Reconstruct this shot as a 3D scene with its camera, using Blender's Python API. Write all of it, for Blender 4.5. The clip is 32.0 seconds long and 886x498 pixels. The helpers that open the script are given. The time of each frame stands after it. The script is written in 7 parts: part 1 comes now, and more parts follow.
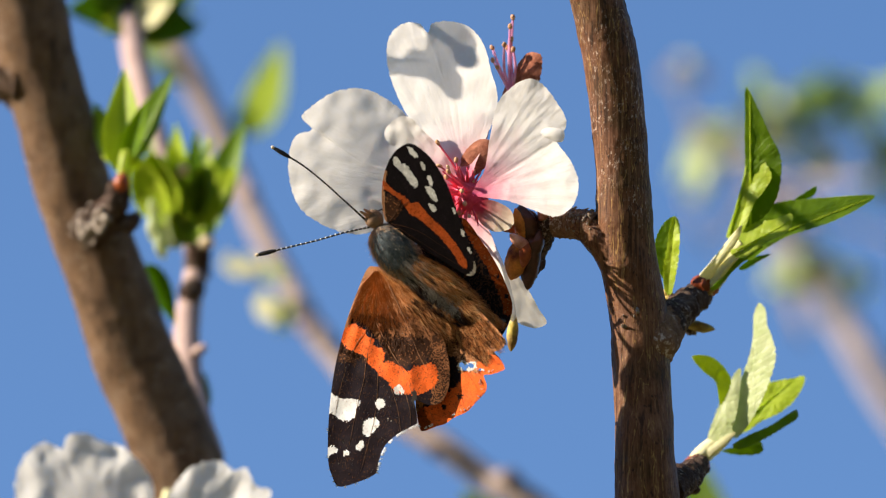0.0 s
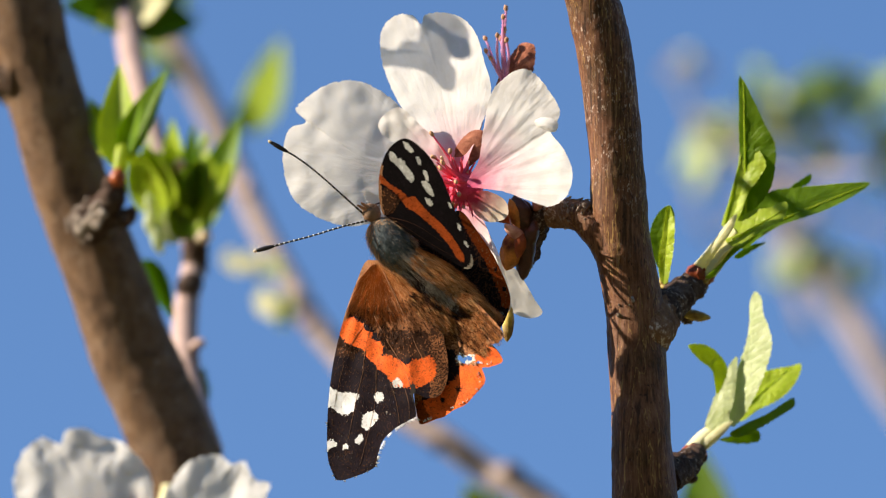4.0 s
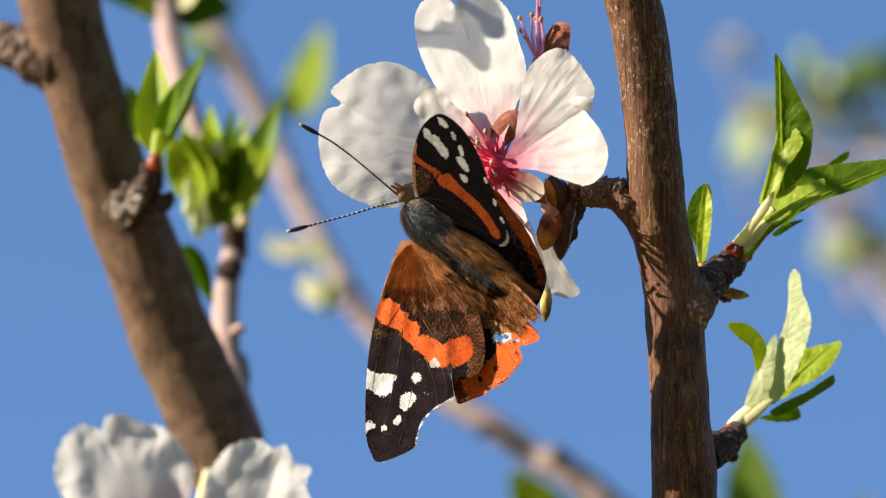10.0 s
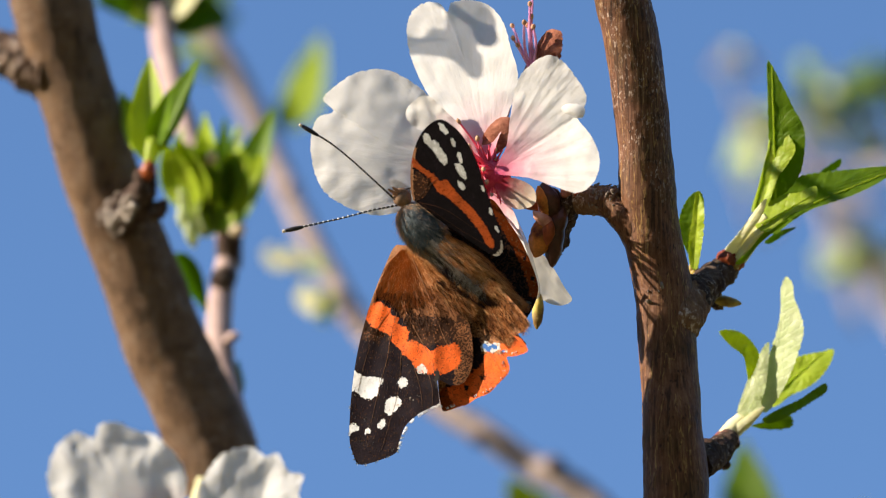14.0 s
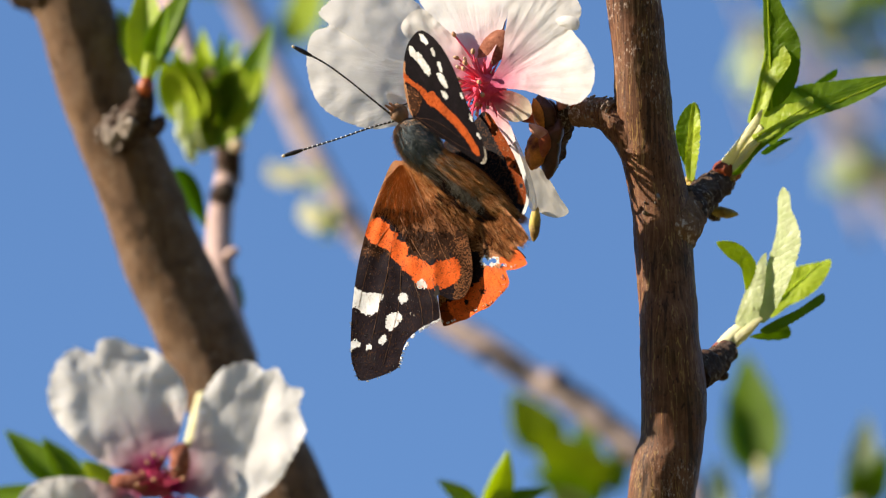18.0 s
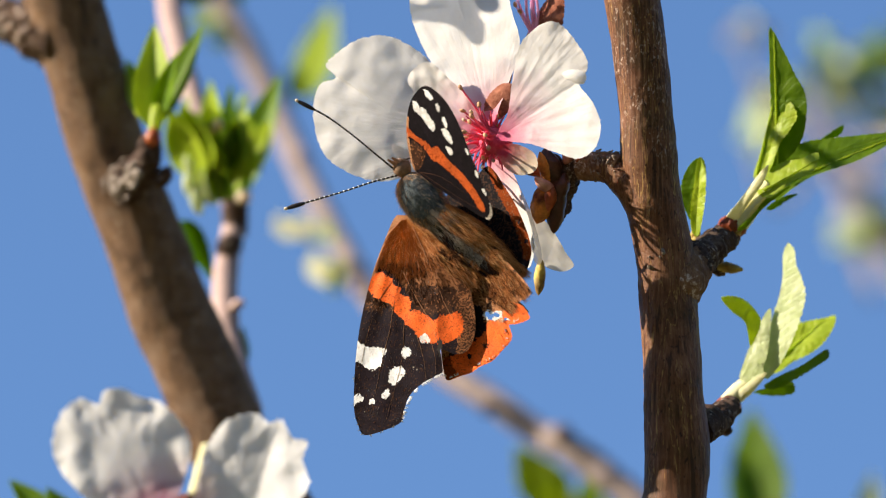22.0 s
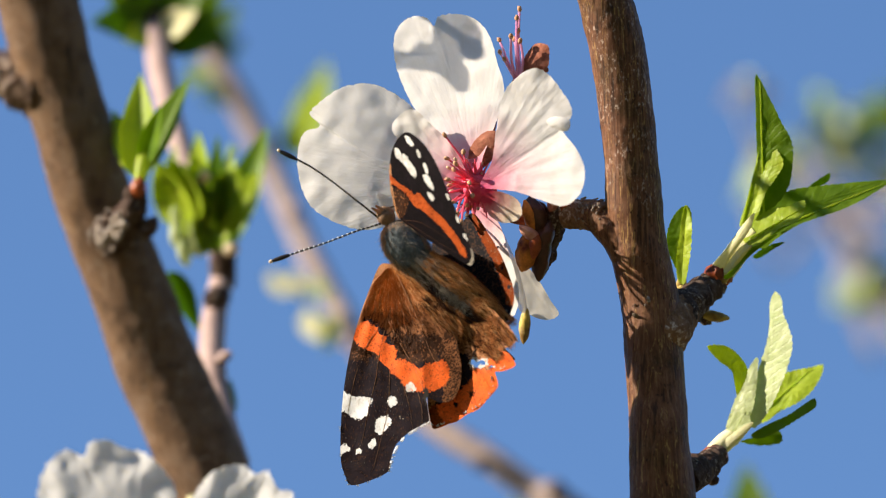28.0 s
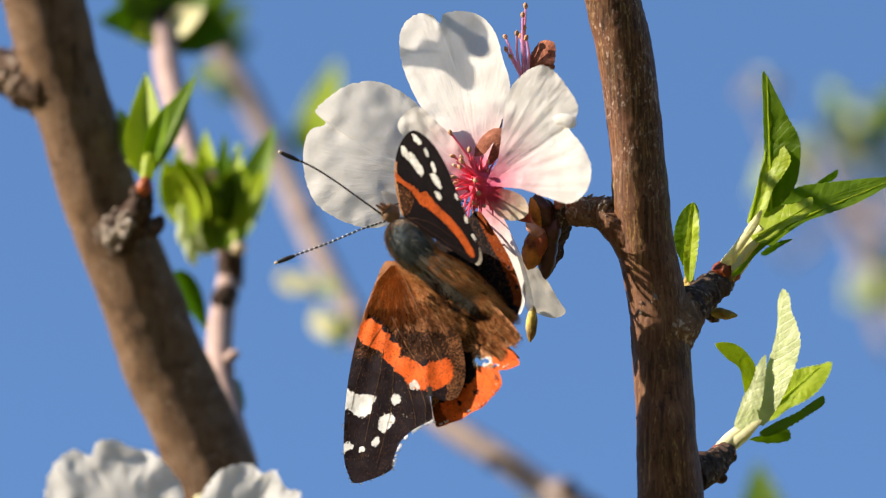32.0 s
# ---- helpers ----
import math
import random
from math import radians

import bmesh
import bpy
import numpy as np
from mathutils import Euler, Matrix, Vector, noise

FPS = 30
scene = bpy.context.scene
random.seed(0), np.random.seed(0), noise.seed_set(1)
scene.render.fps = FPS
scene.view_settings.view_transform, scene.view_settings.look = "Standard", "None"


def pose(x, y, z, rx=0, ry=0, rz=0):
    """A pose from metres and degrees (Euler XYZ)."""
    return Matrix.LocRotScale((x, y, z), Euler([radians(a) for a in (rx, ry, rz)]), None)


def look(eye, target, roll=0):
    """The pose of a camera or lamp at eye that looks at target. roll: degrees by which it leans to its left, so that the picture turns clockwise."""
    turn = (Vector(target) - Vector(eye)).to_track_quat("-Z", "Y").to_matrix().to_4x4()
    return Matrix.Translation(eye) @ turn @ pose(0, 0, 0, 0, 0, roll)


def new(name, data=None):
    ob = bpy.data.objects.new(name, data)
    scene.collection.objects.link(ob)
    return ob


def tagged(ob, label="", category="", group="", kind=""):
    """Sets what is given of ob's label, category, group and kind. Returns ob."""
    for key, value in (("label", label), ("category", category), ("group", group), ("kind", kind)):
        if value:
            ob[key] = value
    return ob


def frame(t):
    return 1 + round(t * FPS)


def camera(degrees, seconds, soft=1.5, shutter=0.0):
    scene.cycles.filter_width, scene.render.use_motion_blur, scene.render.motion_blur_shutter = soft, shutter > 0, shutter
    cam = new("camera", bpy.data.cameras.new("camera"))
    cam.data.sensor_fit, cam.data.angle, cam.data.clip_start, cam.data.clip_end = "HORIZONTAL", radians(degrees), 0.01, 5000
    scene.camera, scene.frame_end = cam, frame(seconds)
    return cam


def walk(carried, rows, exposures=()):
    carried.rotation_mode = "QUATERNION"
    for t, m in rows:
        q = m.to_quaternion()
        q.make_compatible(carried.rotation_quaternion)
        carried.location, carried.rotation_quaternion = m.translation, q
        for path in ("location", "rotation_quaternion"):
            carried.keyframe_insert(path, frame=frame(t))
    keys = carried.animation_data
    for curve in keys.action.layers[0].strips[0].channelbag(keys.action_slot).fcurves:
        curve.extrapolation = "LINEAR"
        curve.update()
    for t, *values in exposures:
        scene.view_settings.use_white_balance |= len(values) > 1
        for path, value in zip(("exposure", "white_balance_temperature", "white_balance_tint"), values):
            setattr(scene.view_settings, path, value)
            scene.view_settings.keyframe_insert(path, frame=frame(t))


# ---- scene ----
# Plan: x to the right, y away from the camera, z up, in millimetres; the plan leans back with the lens.
PLAN = pose(0, 0, 1.8, 30)
cam = camera(8.0, 32.0, soft=1.15)
cam.data.dof.use_dof, cam.data.dof.focus_distance, cam.data.dof.aperture_fstop = True, 0.842, 16.0


def cam_pose(x, y, z, pan, tilt, roll):
    """Millimetres off the first stand point, 844 mm before the blossom, and degrees."""
    return (PLAN @ pose(x / 1000, y / 1000 - 0.844, z / 1000, 0, 0, pan) @ pose(0, 0, 0, tilt)
            @ pose(0, 0, 0, 0, roll) @ pose(0, 0, 0, 90))


walk(cam, [(row[0], cam_pose(*row[1:])) for row in (
    (0, 0.00, 0.00, 0.00, 0.000, 0.000, 0.00),
    (0.5, 0.75, -0.25, 0.74, 0.034, -0.011, 0.20),
    (1, 1.25, -0.35, 0.62, 0.006, -0.010, 0.29),
    (1.5, 1.66, -0.48, 0.18, 0.033, 0.002, 0.38),
    (2, 2.03, -0.46, -0.43, 0.050, 0.028, 0.45),
    (2.5, 2.36, -0.18, -1.05, 0.065, 0.050, 0.51),
    (3, 2.61, -0.24, -1.53, 0.101, 0.067, 0.54),
    (3.5, 2.85, -0.28, -1.81, 0.134, 0.057, 0.55),
    (5.5, 5.06, 0.13, -2.41, 0.344, 0.048, 0.57),
    (6, 5.39, 0.69, -2.44, 0.373, 0.037, 0.75),
    (6.5, 5.67, 1.07, -2.57, 0.433, 0.032, 0.78),
    (7, 5.99, 1.31, -2.78, 0.484, 0.032, 0.85),
    (7.5, 6.33, 1.18, -3.03, 0.539, 0.037, 0.83),
    (8, 6.67, 0.90, -3.32, 0.596, 0.055, 0.89),
    (8.5, 7.00, 0.91, -3.65, 0.631, 0.090, 0.96),
    (9, 7.36, 0.73, -4.01, 0.665, 0.064, 0.96),
    (9.5, 7.70, 1.33, -4.30, 0.761, 0.082, 1.18),
    (10, 8.00, 1.52, -4.43, 0.833, 0.051, 1.18),
    (10.5, 8.29, 1.39, -4.36, 0.933, 0.071, 1.14),
    (11, 8.60, 1.16, -4.19, 1.032, 0.138, 1.18),
    (11.5, 8.93, 1.40, -4.10, 1.052, 0.150, 1.20),
    (12, 9.29, 1.56, -4.19, 1.043, 0.119, 1.25),
    (12.5, 9.70, 1.74, -4.49, 1.021, 0.128, 1.10),
    (13, 10.17, 2.38, -4.95, 1.031, 0.178, 1.19),
    (13.5, 10.69, 1.92, -5.53, 1.023, 0.210, 1.10),
    (14, 11.25, 1.92, -6.18, 0.979, 0.234, 1.13),
    (14.5, 11.81, 1.75, -6.73, 0.943, 0.206, 1.13),
    (16.5, 13.71, 1.97, -6.97, 1.027, -0.025, 1.31),
    (17, 13.97, 2.28, -6.90, 1.058, -0.163, 1.53),
    (17.5, 14.47, 2.37, -7.05, 1.166, -0.414, 1.46),
    (18, 14.89, 1.06, -7.30, 1.214, -0.476, 1.58),
    (18.5, 14.85, 1.30, -7.56, 1.298, -0.449, 1.56),
    (19, 14.46, 2.37, -7.77, 1.370, -0.438, 1.42),
    (19.5, 14.10, 0.84, -7.93, 1.378, -0.385, 1.41),
    (20, 13.96, 0.41, -8.10, 1.438, -0.299, 1.35),
    (20.5, 14.08, 0.02, -8.31, 1.485, -0.157, 1.26),
    (21, 14.50, -0.19, -8.49, 1.397, -0.077, 1.12),
    (21.5, 15.25, 0.21, -8.54, 1.337, -0.023, 1.06),
    (22, 16.23, 0.42, -8.51, 1.338, 0.084, 1.10),
    (22.5, 17.27, 0.46, -8.58, 1.296, 0.190, 1.14),
    (23, 18.20, 0.89, -8.88, 1.264, 0.181, 1.24),
    (23.5, 18.95, 1.14, -9.38, 1.288, 0.209, 1.25),
    (24, 19.51, 1.29, -9.86, 1.313, 0.279, 1.30),
    (24.5, 19.92, 1.68, -10.26, 1.326, 0.328, 1.22),
    (26.5, 21.20, 4.40, -13.13, 1.479, 0.479, 1.22),
    (27, 21.81, 4.34, -13.25, 1.533, 0.589, 1.31),
    (27.5, 22.12, 4.09, -13.24, 1.566, 0.677, 1.23),
    (28, 22.00, 4.69, -13.42, 1.587, 0.854, 1.17),
    (28.5, 21.77, 6.53, -13.86, 1.546, 0.891, 1.30),
    (29, 21.97, 8.40, -14.41, 1.584, 0.920, 1.29),
    (29.5, 22.83, 7.85, -14.79, 1.669, 0.904, 1.30),
    (30, 23.82, 6.48, -14.81, 1.770, 0.904, 1.29),
    (30.5, 24.34, 7.61, -14.53, 1.816, 0.933, 1.39),
    (31, 24.41, 7.73, -14.12, 1.829, 0.938, 1.32),
    (31.5, 24.39, 7.88, -13.72, 1.805, 0.907, 1.37),
    (32, 24.53, 7.72, -13.36, 1.823, 0.836, 1.34),
)], exposures=((0.0, 1.11, 6840, 10), (20.0, 1.11, 6840, 10), (21.2, 1.17, 6840, 10), (22.6, 1.17, 6840, 10), (23.8, 1.11, 6840, 10), (32.0, 1.11, 6840, 10)))

# ---- light ----
SUN_WAY = Vector((-0.86, 0.02, 0.48)).normalized()
SUN = (PLAN.to_3x3() @ SUN_WAY).normalized()
world = bpy.data.worlds.new("sky")
scene.world = world
world.use_nodes = True
wn = world.node_tree
sky = wn.nodes.new("ShaderNodeTexSky")
sky.sky_type, sky.sun_disc = "NISHITA", False
sky.sun_elevation, sky.sun_rotation = math.asin(SUN.z), math.atan2(SUN.x, SUN.y)
sky.altitude, sky.air_density, sky.dust_density, sky.ozone_density = 300, 1.0, 0.15, 6.5
background = wn.nodes["Background"]
background.inputs["Strength"].default_value = 0.104
wn.links.new(sky.outputs["Color"], background.inputs["Color"])
lamp = bpy.data.lights.new("sun", "SUN")
lamp.energy, lamp.angle, lamp.color = 5.0, radians(0.53), (1.0, 0.90, 0.76)
sun = new("sun", lamp)
sun.matrix_world = look(SUN * 4, (0, 0, 0))


# ---- materials ----
def material(name):
    m = bpy.data.materials.new(name)
    m.use_nodes = True
    t = m.node_tree
    return m, t, t.nodes["Principled BSDF"]


def node(t, kind, **values):
    n = t.nodes.new("ShaderNode" + kind)
    for key, v in values.items():
        n.inputs[key.replace("_", " ")].default_value = v
    return n


def ramp(t, source, stops):
    n = t.nodes.new("ShaderNodeValToRGB")
    e = n.color_ramp.elements
    while len(e) < len(stops):
        e.new(0.5)
    for el, (at, c) in zip(e, stops):
        el.position, el.color = at, (*c, 1)
    t.links.new(source, n.inputs[0])
    return n.outputs[0]


def coords(t, stretch=(1, 1, 1)):
    c = t.nodes.new("ShaderNodeTexCoord")
    m = t.nodes.new("ShaderNodeMapping")
    m.inputs["Scale"].default_value = stretch
    t.links.new(c.outputs["Object"], m.inputs[0])
    return m.outputs[0]


def grain(t, vec, scale, detail=5.0, rough=0.6):
    n = node(t, "TexNoise", Scale=scale, Detail=detail, Roughness=rough)
    t.links.new(vec, n.inputs["Vector"])
    return n.outputs["Fac"]


def blend(t, fac, a, b, how="MIX"):
    n = t.nodes.new("ShaderNodeMix")
    n.data_type, n.blend_type = "RGBA", how
    for v, sock in ((fac, n.inputs[0]), (a, n.inputs[6]), (b, n.inputs[7])):
        if isinstance(v, (int, float)):
            sock.default_value = v
        elif isinstance(v, tuple):
            sock.default_value = (*v, 1)
        else:
            t.links.new(v, sock)
    return n.outputs[2]


def relief(t, p, height, strength, distance):
    b = node(t, "Bump", Strength=strength, Distance=distance)
    t.links.new(height, b.inputs["Height"])
    t.links.new(b.outputs[0], p.inputs["Normal"])
    return b


def see_through(t, p, colour, share):
    """Thin tissue: part of the light goes through it."""
    tr = t.nodes.new("ShaderNodeBsdfTranslucent")
    if isinstance(colour, tuple):
        tr.inputs[0].default_value = (*colour, 1)
    else:
        t.links.new(colour, tr.inputs[0])
    mix = t.nodes.new("ShaderNodeMixShader")
    mix.inputs[0].default_value = share
    t.links.new(p.outputs[0], mix.inputs[1])
    t.links.new(tr.outputs[0], mix.inputs[2])
    t.links.new(mix.outputs[0], t.nodes["Material Output"].inputs[0])


def bark(name, dark, mid, pale, crust=0.5, bump=0.6, crack=(0.34, 0.22, 0.09)):
    """Young bark: long brown fibres with golden cracks along it, pale crust in patches, dark pits and fine cross wrinkles."""
    m, t, p = material(name)
    v = coords(t)
    broad, fine = grain(t, v, 240, 5, 0.65), grain(t, v, 1700, 8, 0.8)
    long = coords(t, (1, 1, 0.07))
    fibre, along = grain(t, long, 2200, 6, 0.75), grain(t, long, 800, 5, 0.65)
    cross = grain(t, coords(t, (1, 1, 6.0)), 520, 6, 0.75)
    c = ramp(t, broad, ((0.34, dark), (0.48, mid), (0.66, tuple(0.75 * a + 0.25 * b for a, b in zip(mid, pale)))))
    c = blend(t, 0.55, c, ramp(t, fibre, ((0.36, tuple(0.45 * a for a in mid)), (0.5, mid), (0.62, tuple(0.5 * a + 0.5 * b for a, b in zip(mid, crack))))))
    c = blend(t, ramp(t, along, ((0.60, (0, 0, 0)), (0.64, (0.75, 0.75, 0.75)), (0.68, (0, 0, 0)))), c, crack)
    c = blend(t, ramp(t, along, ((0.33, (0.9, 0.9, 0.9)), (0.39, (0, 0, 0)))), c, dark)
    patch = ramp(t, grain(t, v, 330, 4, 0.7), ((0.50, (0.15, 0.15, 0.15)), (0.60, (1, 1, 1))))
    flecks = ramp(t, fine, ((0.60 - 0.10 * crust, (0, 0, 0)), (0.63 - 0.10 * crust, (0.9, 0.9, 0.9))))
    c = blend(t, blend(t, 1.0, patch, flecks, "MULTIPLY"), c, pale)
    c = blend(t, ramp(t, cross, ((0.34, (0.8, 0.8, 0.8)), (0.40, (0, 0, 0)))), c, dark)
    t.links.new(c, p.inputs["Base Color"])
    p.inputs["Roughness"].default_value = 0.72
    p.inputs["Specular IOR Level"].default_value = 0.12
    relief(t, p, blend(t, 0.5, blend(t, 0.45, fine, cross), blend(t, 0.6, fibre, along)), bump, 0.0009)
    return m



def stem_skin(name):
    """Thin reddish bark: long fibres, fine golden splits, silvery peeling flakes in patches, wrinkles near the spurs."""
    m, t, p = material(name)
    v, long = coords(t), coords(t, (1, 1, 0.055))
    fibre, split, strand = grain(t, long, 2600, 5, 0.7), grain(t, long, 1000, 3, 0.55), grain(t, coords(t, (1, 1, 0.42)), 3000, 5, 0.75)
    broad, fine = grain(t, v, 130, 4, 0.6), grain(t, v, 3000, 5, 0.75)
    c = ramp(t, broad, ((0.38, (0.072, 0.040, 0.012)), (0.50, (0.142, 0.056, 0.024)), (0.62, (0.245, 0.112, 0.062))))
    c = blend(t, 0.5, c, ramp(t, fibre, ((0.36, (0.036, 0.015, 0.006)), (0.50, (0.132, 0.056, 0.026)), (0.64, (0.265, 0.138, 0.074)))))
    c = blend(t, ramp(t, split, ((0.558, (0, 0, 0)), (0.568, (0.85, 0.85, 0.85)), (0.578, (0, 0, 0)))), c, (0.50, 0.31, 0.10))
    c = blend(t, ramp(t, split, ((0.33, (0.8, 0.8, 0.8)), (0.41, (0, 0, 0)))), c, (0.030, 0.014, 0.008))
    place = t.nodes.new("ShaderNodeSeparateXYZ")
    t.links.new(v, place.inputs[0])
    height = node(t, "MapRange", From_Min=-0.012, From_Max=0.108)
    t.links.new(place.outputs["Z"], height.inputs[0])
    peel = ramp(t, height.outputs[0], ((0.0, (0.7, 0.7, 0.7)), (0.10, (0.9, 0.9, 0.9)), (0.17, (0.06, 0.06, 0.06)), (0.46, (0.05, 0.05, 0.05)), (0.54, (0.35, 0.35, 0.35)), (0.58, (1, 1, 1)), (0.64, (0.8, 0.8, 0.8)), (0.80, (0.6, 0.6, 0.6))))
    zone = blend(t, 1.0, peel, ramp(t, grain(t, v, 230, 3, 0.6), ((0.44, (0.10, 0.10, 0.10)), (0.58, (1, 1, 1)))), "MULTIPLY")
    flake = ramp(t, strand, ((0.565, (0, 0, 0)), (0.61, (0.9, 0.9, 0.9))))
    c = blend(t, blend(t, 1.0, zone, flake, "MULTIPLY"), c, (0.68, 0.55, 0.45))
    pits = ramp(t, grain(t, coords(t, (1, 1, 0.45)), 2300, 4, 0.7), ((0.36, (0.85, 0.85, 0.85)), (0.41, (0, 0, 0))))
    c = blend(t, pits, c, (0.028, 0.013, 0.008))
    c = blend(t, 0.30, c, ramp(t, fine, ((0.35, (0.35, 0.33, 0.32)), (0.65, (1, 1, 1)))), "MULTIPLY")
    t.links.new(c, p.inputs["Base Color"])
    p.inputs["Roughness"].default_value, p.inputs["Specular IOR Level"].default_value = 0.5, 0.16
    high = blend(t, 0.5, blend(t, 0.5, fibre, strand), split)
    relief(t, p, blend(t, 0.55, high, fine), 0.5, 0.0004)
    return m


BARK = stem_skin("stem_bark")
BARK_CRUST = bark("crusty_bark", (0.036, 0.016, 0.008), (0.225, 0.112, 0.060), (0.70, 0.57, 0.46), 0.65, 1.0, (0.36, 0.21, 0.075))
BARK_OLD = bark("limb_bark", (0.016, 0.010, 0.006), (0.160, 0.093, 0.052), (0.54, 0.43, 0.33), 0.3, 0.7, (0.26, 0.15, 0.07))
BARK_KNOB = bark("knob_bark", (0.030, 0.020, 0.014), (0.190, 0.125, 0.090), (0.58, 0.49, 0.42), 0.8, 0.9, (0.30, 0.16, 0.08))
BARK_SPUR = bark("spur_bark", (0.012, 0.007, 0.005), (0.060, 0.031, 0.022), (0.46, 0.38, 0.31), 0.6, 1.0, (0.14, 0.08, 0.045))
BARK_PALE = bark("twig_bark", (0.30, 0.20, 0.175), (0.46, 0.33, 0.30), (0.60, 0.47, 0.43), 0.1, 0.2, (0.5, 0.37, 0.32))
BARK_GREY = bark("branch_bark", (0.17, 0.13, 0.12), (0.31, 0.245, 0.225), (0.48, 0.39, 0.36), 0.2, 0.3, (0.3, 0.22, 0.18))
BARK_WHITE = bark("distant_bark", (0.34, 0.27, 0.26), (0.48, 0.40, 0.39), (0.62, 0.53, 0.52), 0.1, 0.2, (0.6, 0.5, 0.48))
CRUST_PALE = bark("pale_crust", (0.09, 0.07, 0.055), (0.33, 0.27, 0.225), (0.70, 0.63, 0.56), 0.6, 0.8, (0.5, 0.42, 0.34))
LICHEN = bark("grey_crust", (0.06, 0.045, 0.036), (0.27, 0.21, 0.17), (0.66, 0.58, 0.50), 0.9, 1.0, (0.34, 0.27, 0.2))


def leafy(name, a, b, glow, share=0.4, gloss=0.42):
    """Leaf skin: mottled, with paler side veins that run from the midrib to the rim, and light shining through."""
    m, t, p = material(name)
    v = coords(t)
    uv = t.nodes.new("ShaderNodeUVMap")
    xyz = t.nodes.new("ShaderNodeSeparateXYZ")
    t.links.new(uv.outputs[0], xyz.inputs[0])

    def maths(how, x, y=0.0, z=0.0):
        n = t.nodes.new("ShaderNodeMath")
        n.operation = how
        for sock, value in zip(n.inputs, (x, y, z)):
            if isinstance(value, float):
                sock.default_value = value
            else:
                t.links.new(value, sock)
        return n.outputs[0]
    off = maths("ABSOLUTE", xyz.outputs["Y"])
    wobble = maths("MULTIPLY_ADD", grain(t, v, 260, 4, 0.6), 2.2, xyz.outputs["X"])
    along = maths("MULTIPLY_ADD", off, -0.9, wobble)
    vein = ramp(t, maths("PINGPONG", along, 0.6), ((0.0, (1, 1, 1)), (0.16, (0, 0, 0))))
    mid = ramp(t, off, ((0.0, (1, 1, 1)), (0.09, (0, 0, 0))))
    lines = blend(t, 1.0, vein, mid, "LIGHTEN")
    g = grain(t, v, 330, 5, 0.65)
    c = ramp(t, g, ((0.3, a), (0.72, b)))
    c = blend(t, blend(t, 1.0, blend(t, 0.8, lines, grain(t, v, 700, 3, 0.6), "MULTIPLY"), (0.30, 0.30, 0.30), "MULTIPLY"), c, tuple(min(0.9, 1.5 * x + 0.05) for x in b))
    oi = t.nodes.new("ShaderNodeObjectInfo")
    hue = node(t, "HueSaturation", Hue=0.5, Saturation=1.0, Value=1.0)
    rnd = node(t, "MapRange", To_Min=0.82, To_Max=1.18)
    t.links.new(oi.outputs["Random"], rnd.inputs[0])
    t.links.new(rnd.outputs[0], hue.inputs["Value"])
    t.links.new(c, hue.inputs["Color"])
    t.links.new(hue.outputs[0], p.inputs["Base Color"])
    p.inputs["Roughness"].default_value = gloss
    p.inputs["Specular IOR Level"].default_value = 0.28
    w = node(t, "TexVoronoi", Scale=1300.0)
    w.feature = "DISTANCE_TO_EDGE"
    t.links.new(v, w.inputs["Vector"])
    cells = ramp(t, w.outputs["Distance"], ((0.0, (0, 0, 0)), (0.16, (1, 1, 1))))
    relief(t, p, blend(t, 0.75, cells, blend(t, 1.0, (1.0, 1.0, 1.0), lines, "SUBTRACT")), 0.22, 0.00025)
    see_through(t, p, blend(t, 0.35, glow, ramp(t, g, ((0.3, tuple(0.6 * x for x in glow)), (0.7, glow)))), share)
    return m


LEAF = leafy("leaf_green", (0.085, 0.170, 0.006), (0.190, 0.300, 0.012), (0.46, 0.62, 0.01), 0.55)
LEAF_YOUNG = leafy("leaf_young", (0.27, 0.38, 0.022), (0.50, 0.58, 0.060), (0.70, 0.82, 0.035), 0.5)
LEAF_PALE = leafy("leaf_pale", (0.50, 0.60, 0.27), (0.76, 0.80, 0.52), (0.70, 0.78, 0.34), 0.40)
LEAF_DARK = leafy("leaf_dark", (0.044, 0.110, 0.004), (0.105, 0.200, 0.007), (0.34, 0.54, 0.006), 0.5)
LEAF_CREAM = leafy("leaf_cream", (0.74, 0.71, 0.38), (0.90, 0.87, 0.60), (0.84, 0.82, 0.40), 0.4, 0.6)
SHOOT = leafy("shoot_skin", (0.66, 0.62, 0.26), (0.90, 0.84, 0.50), (0.7, 0.72, 0.25), 0.2, 0.7)


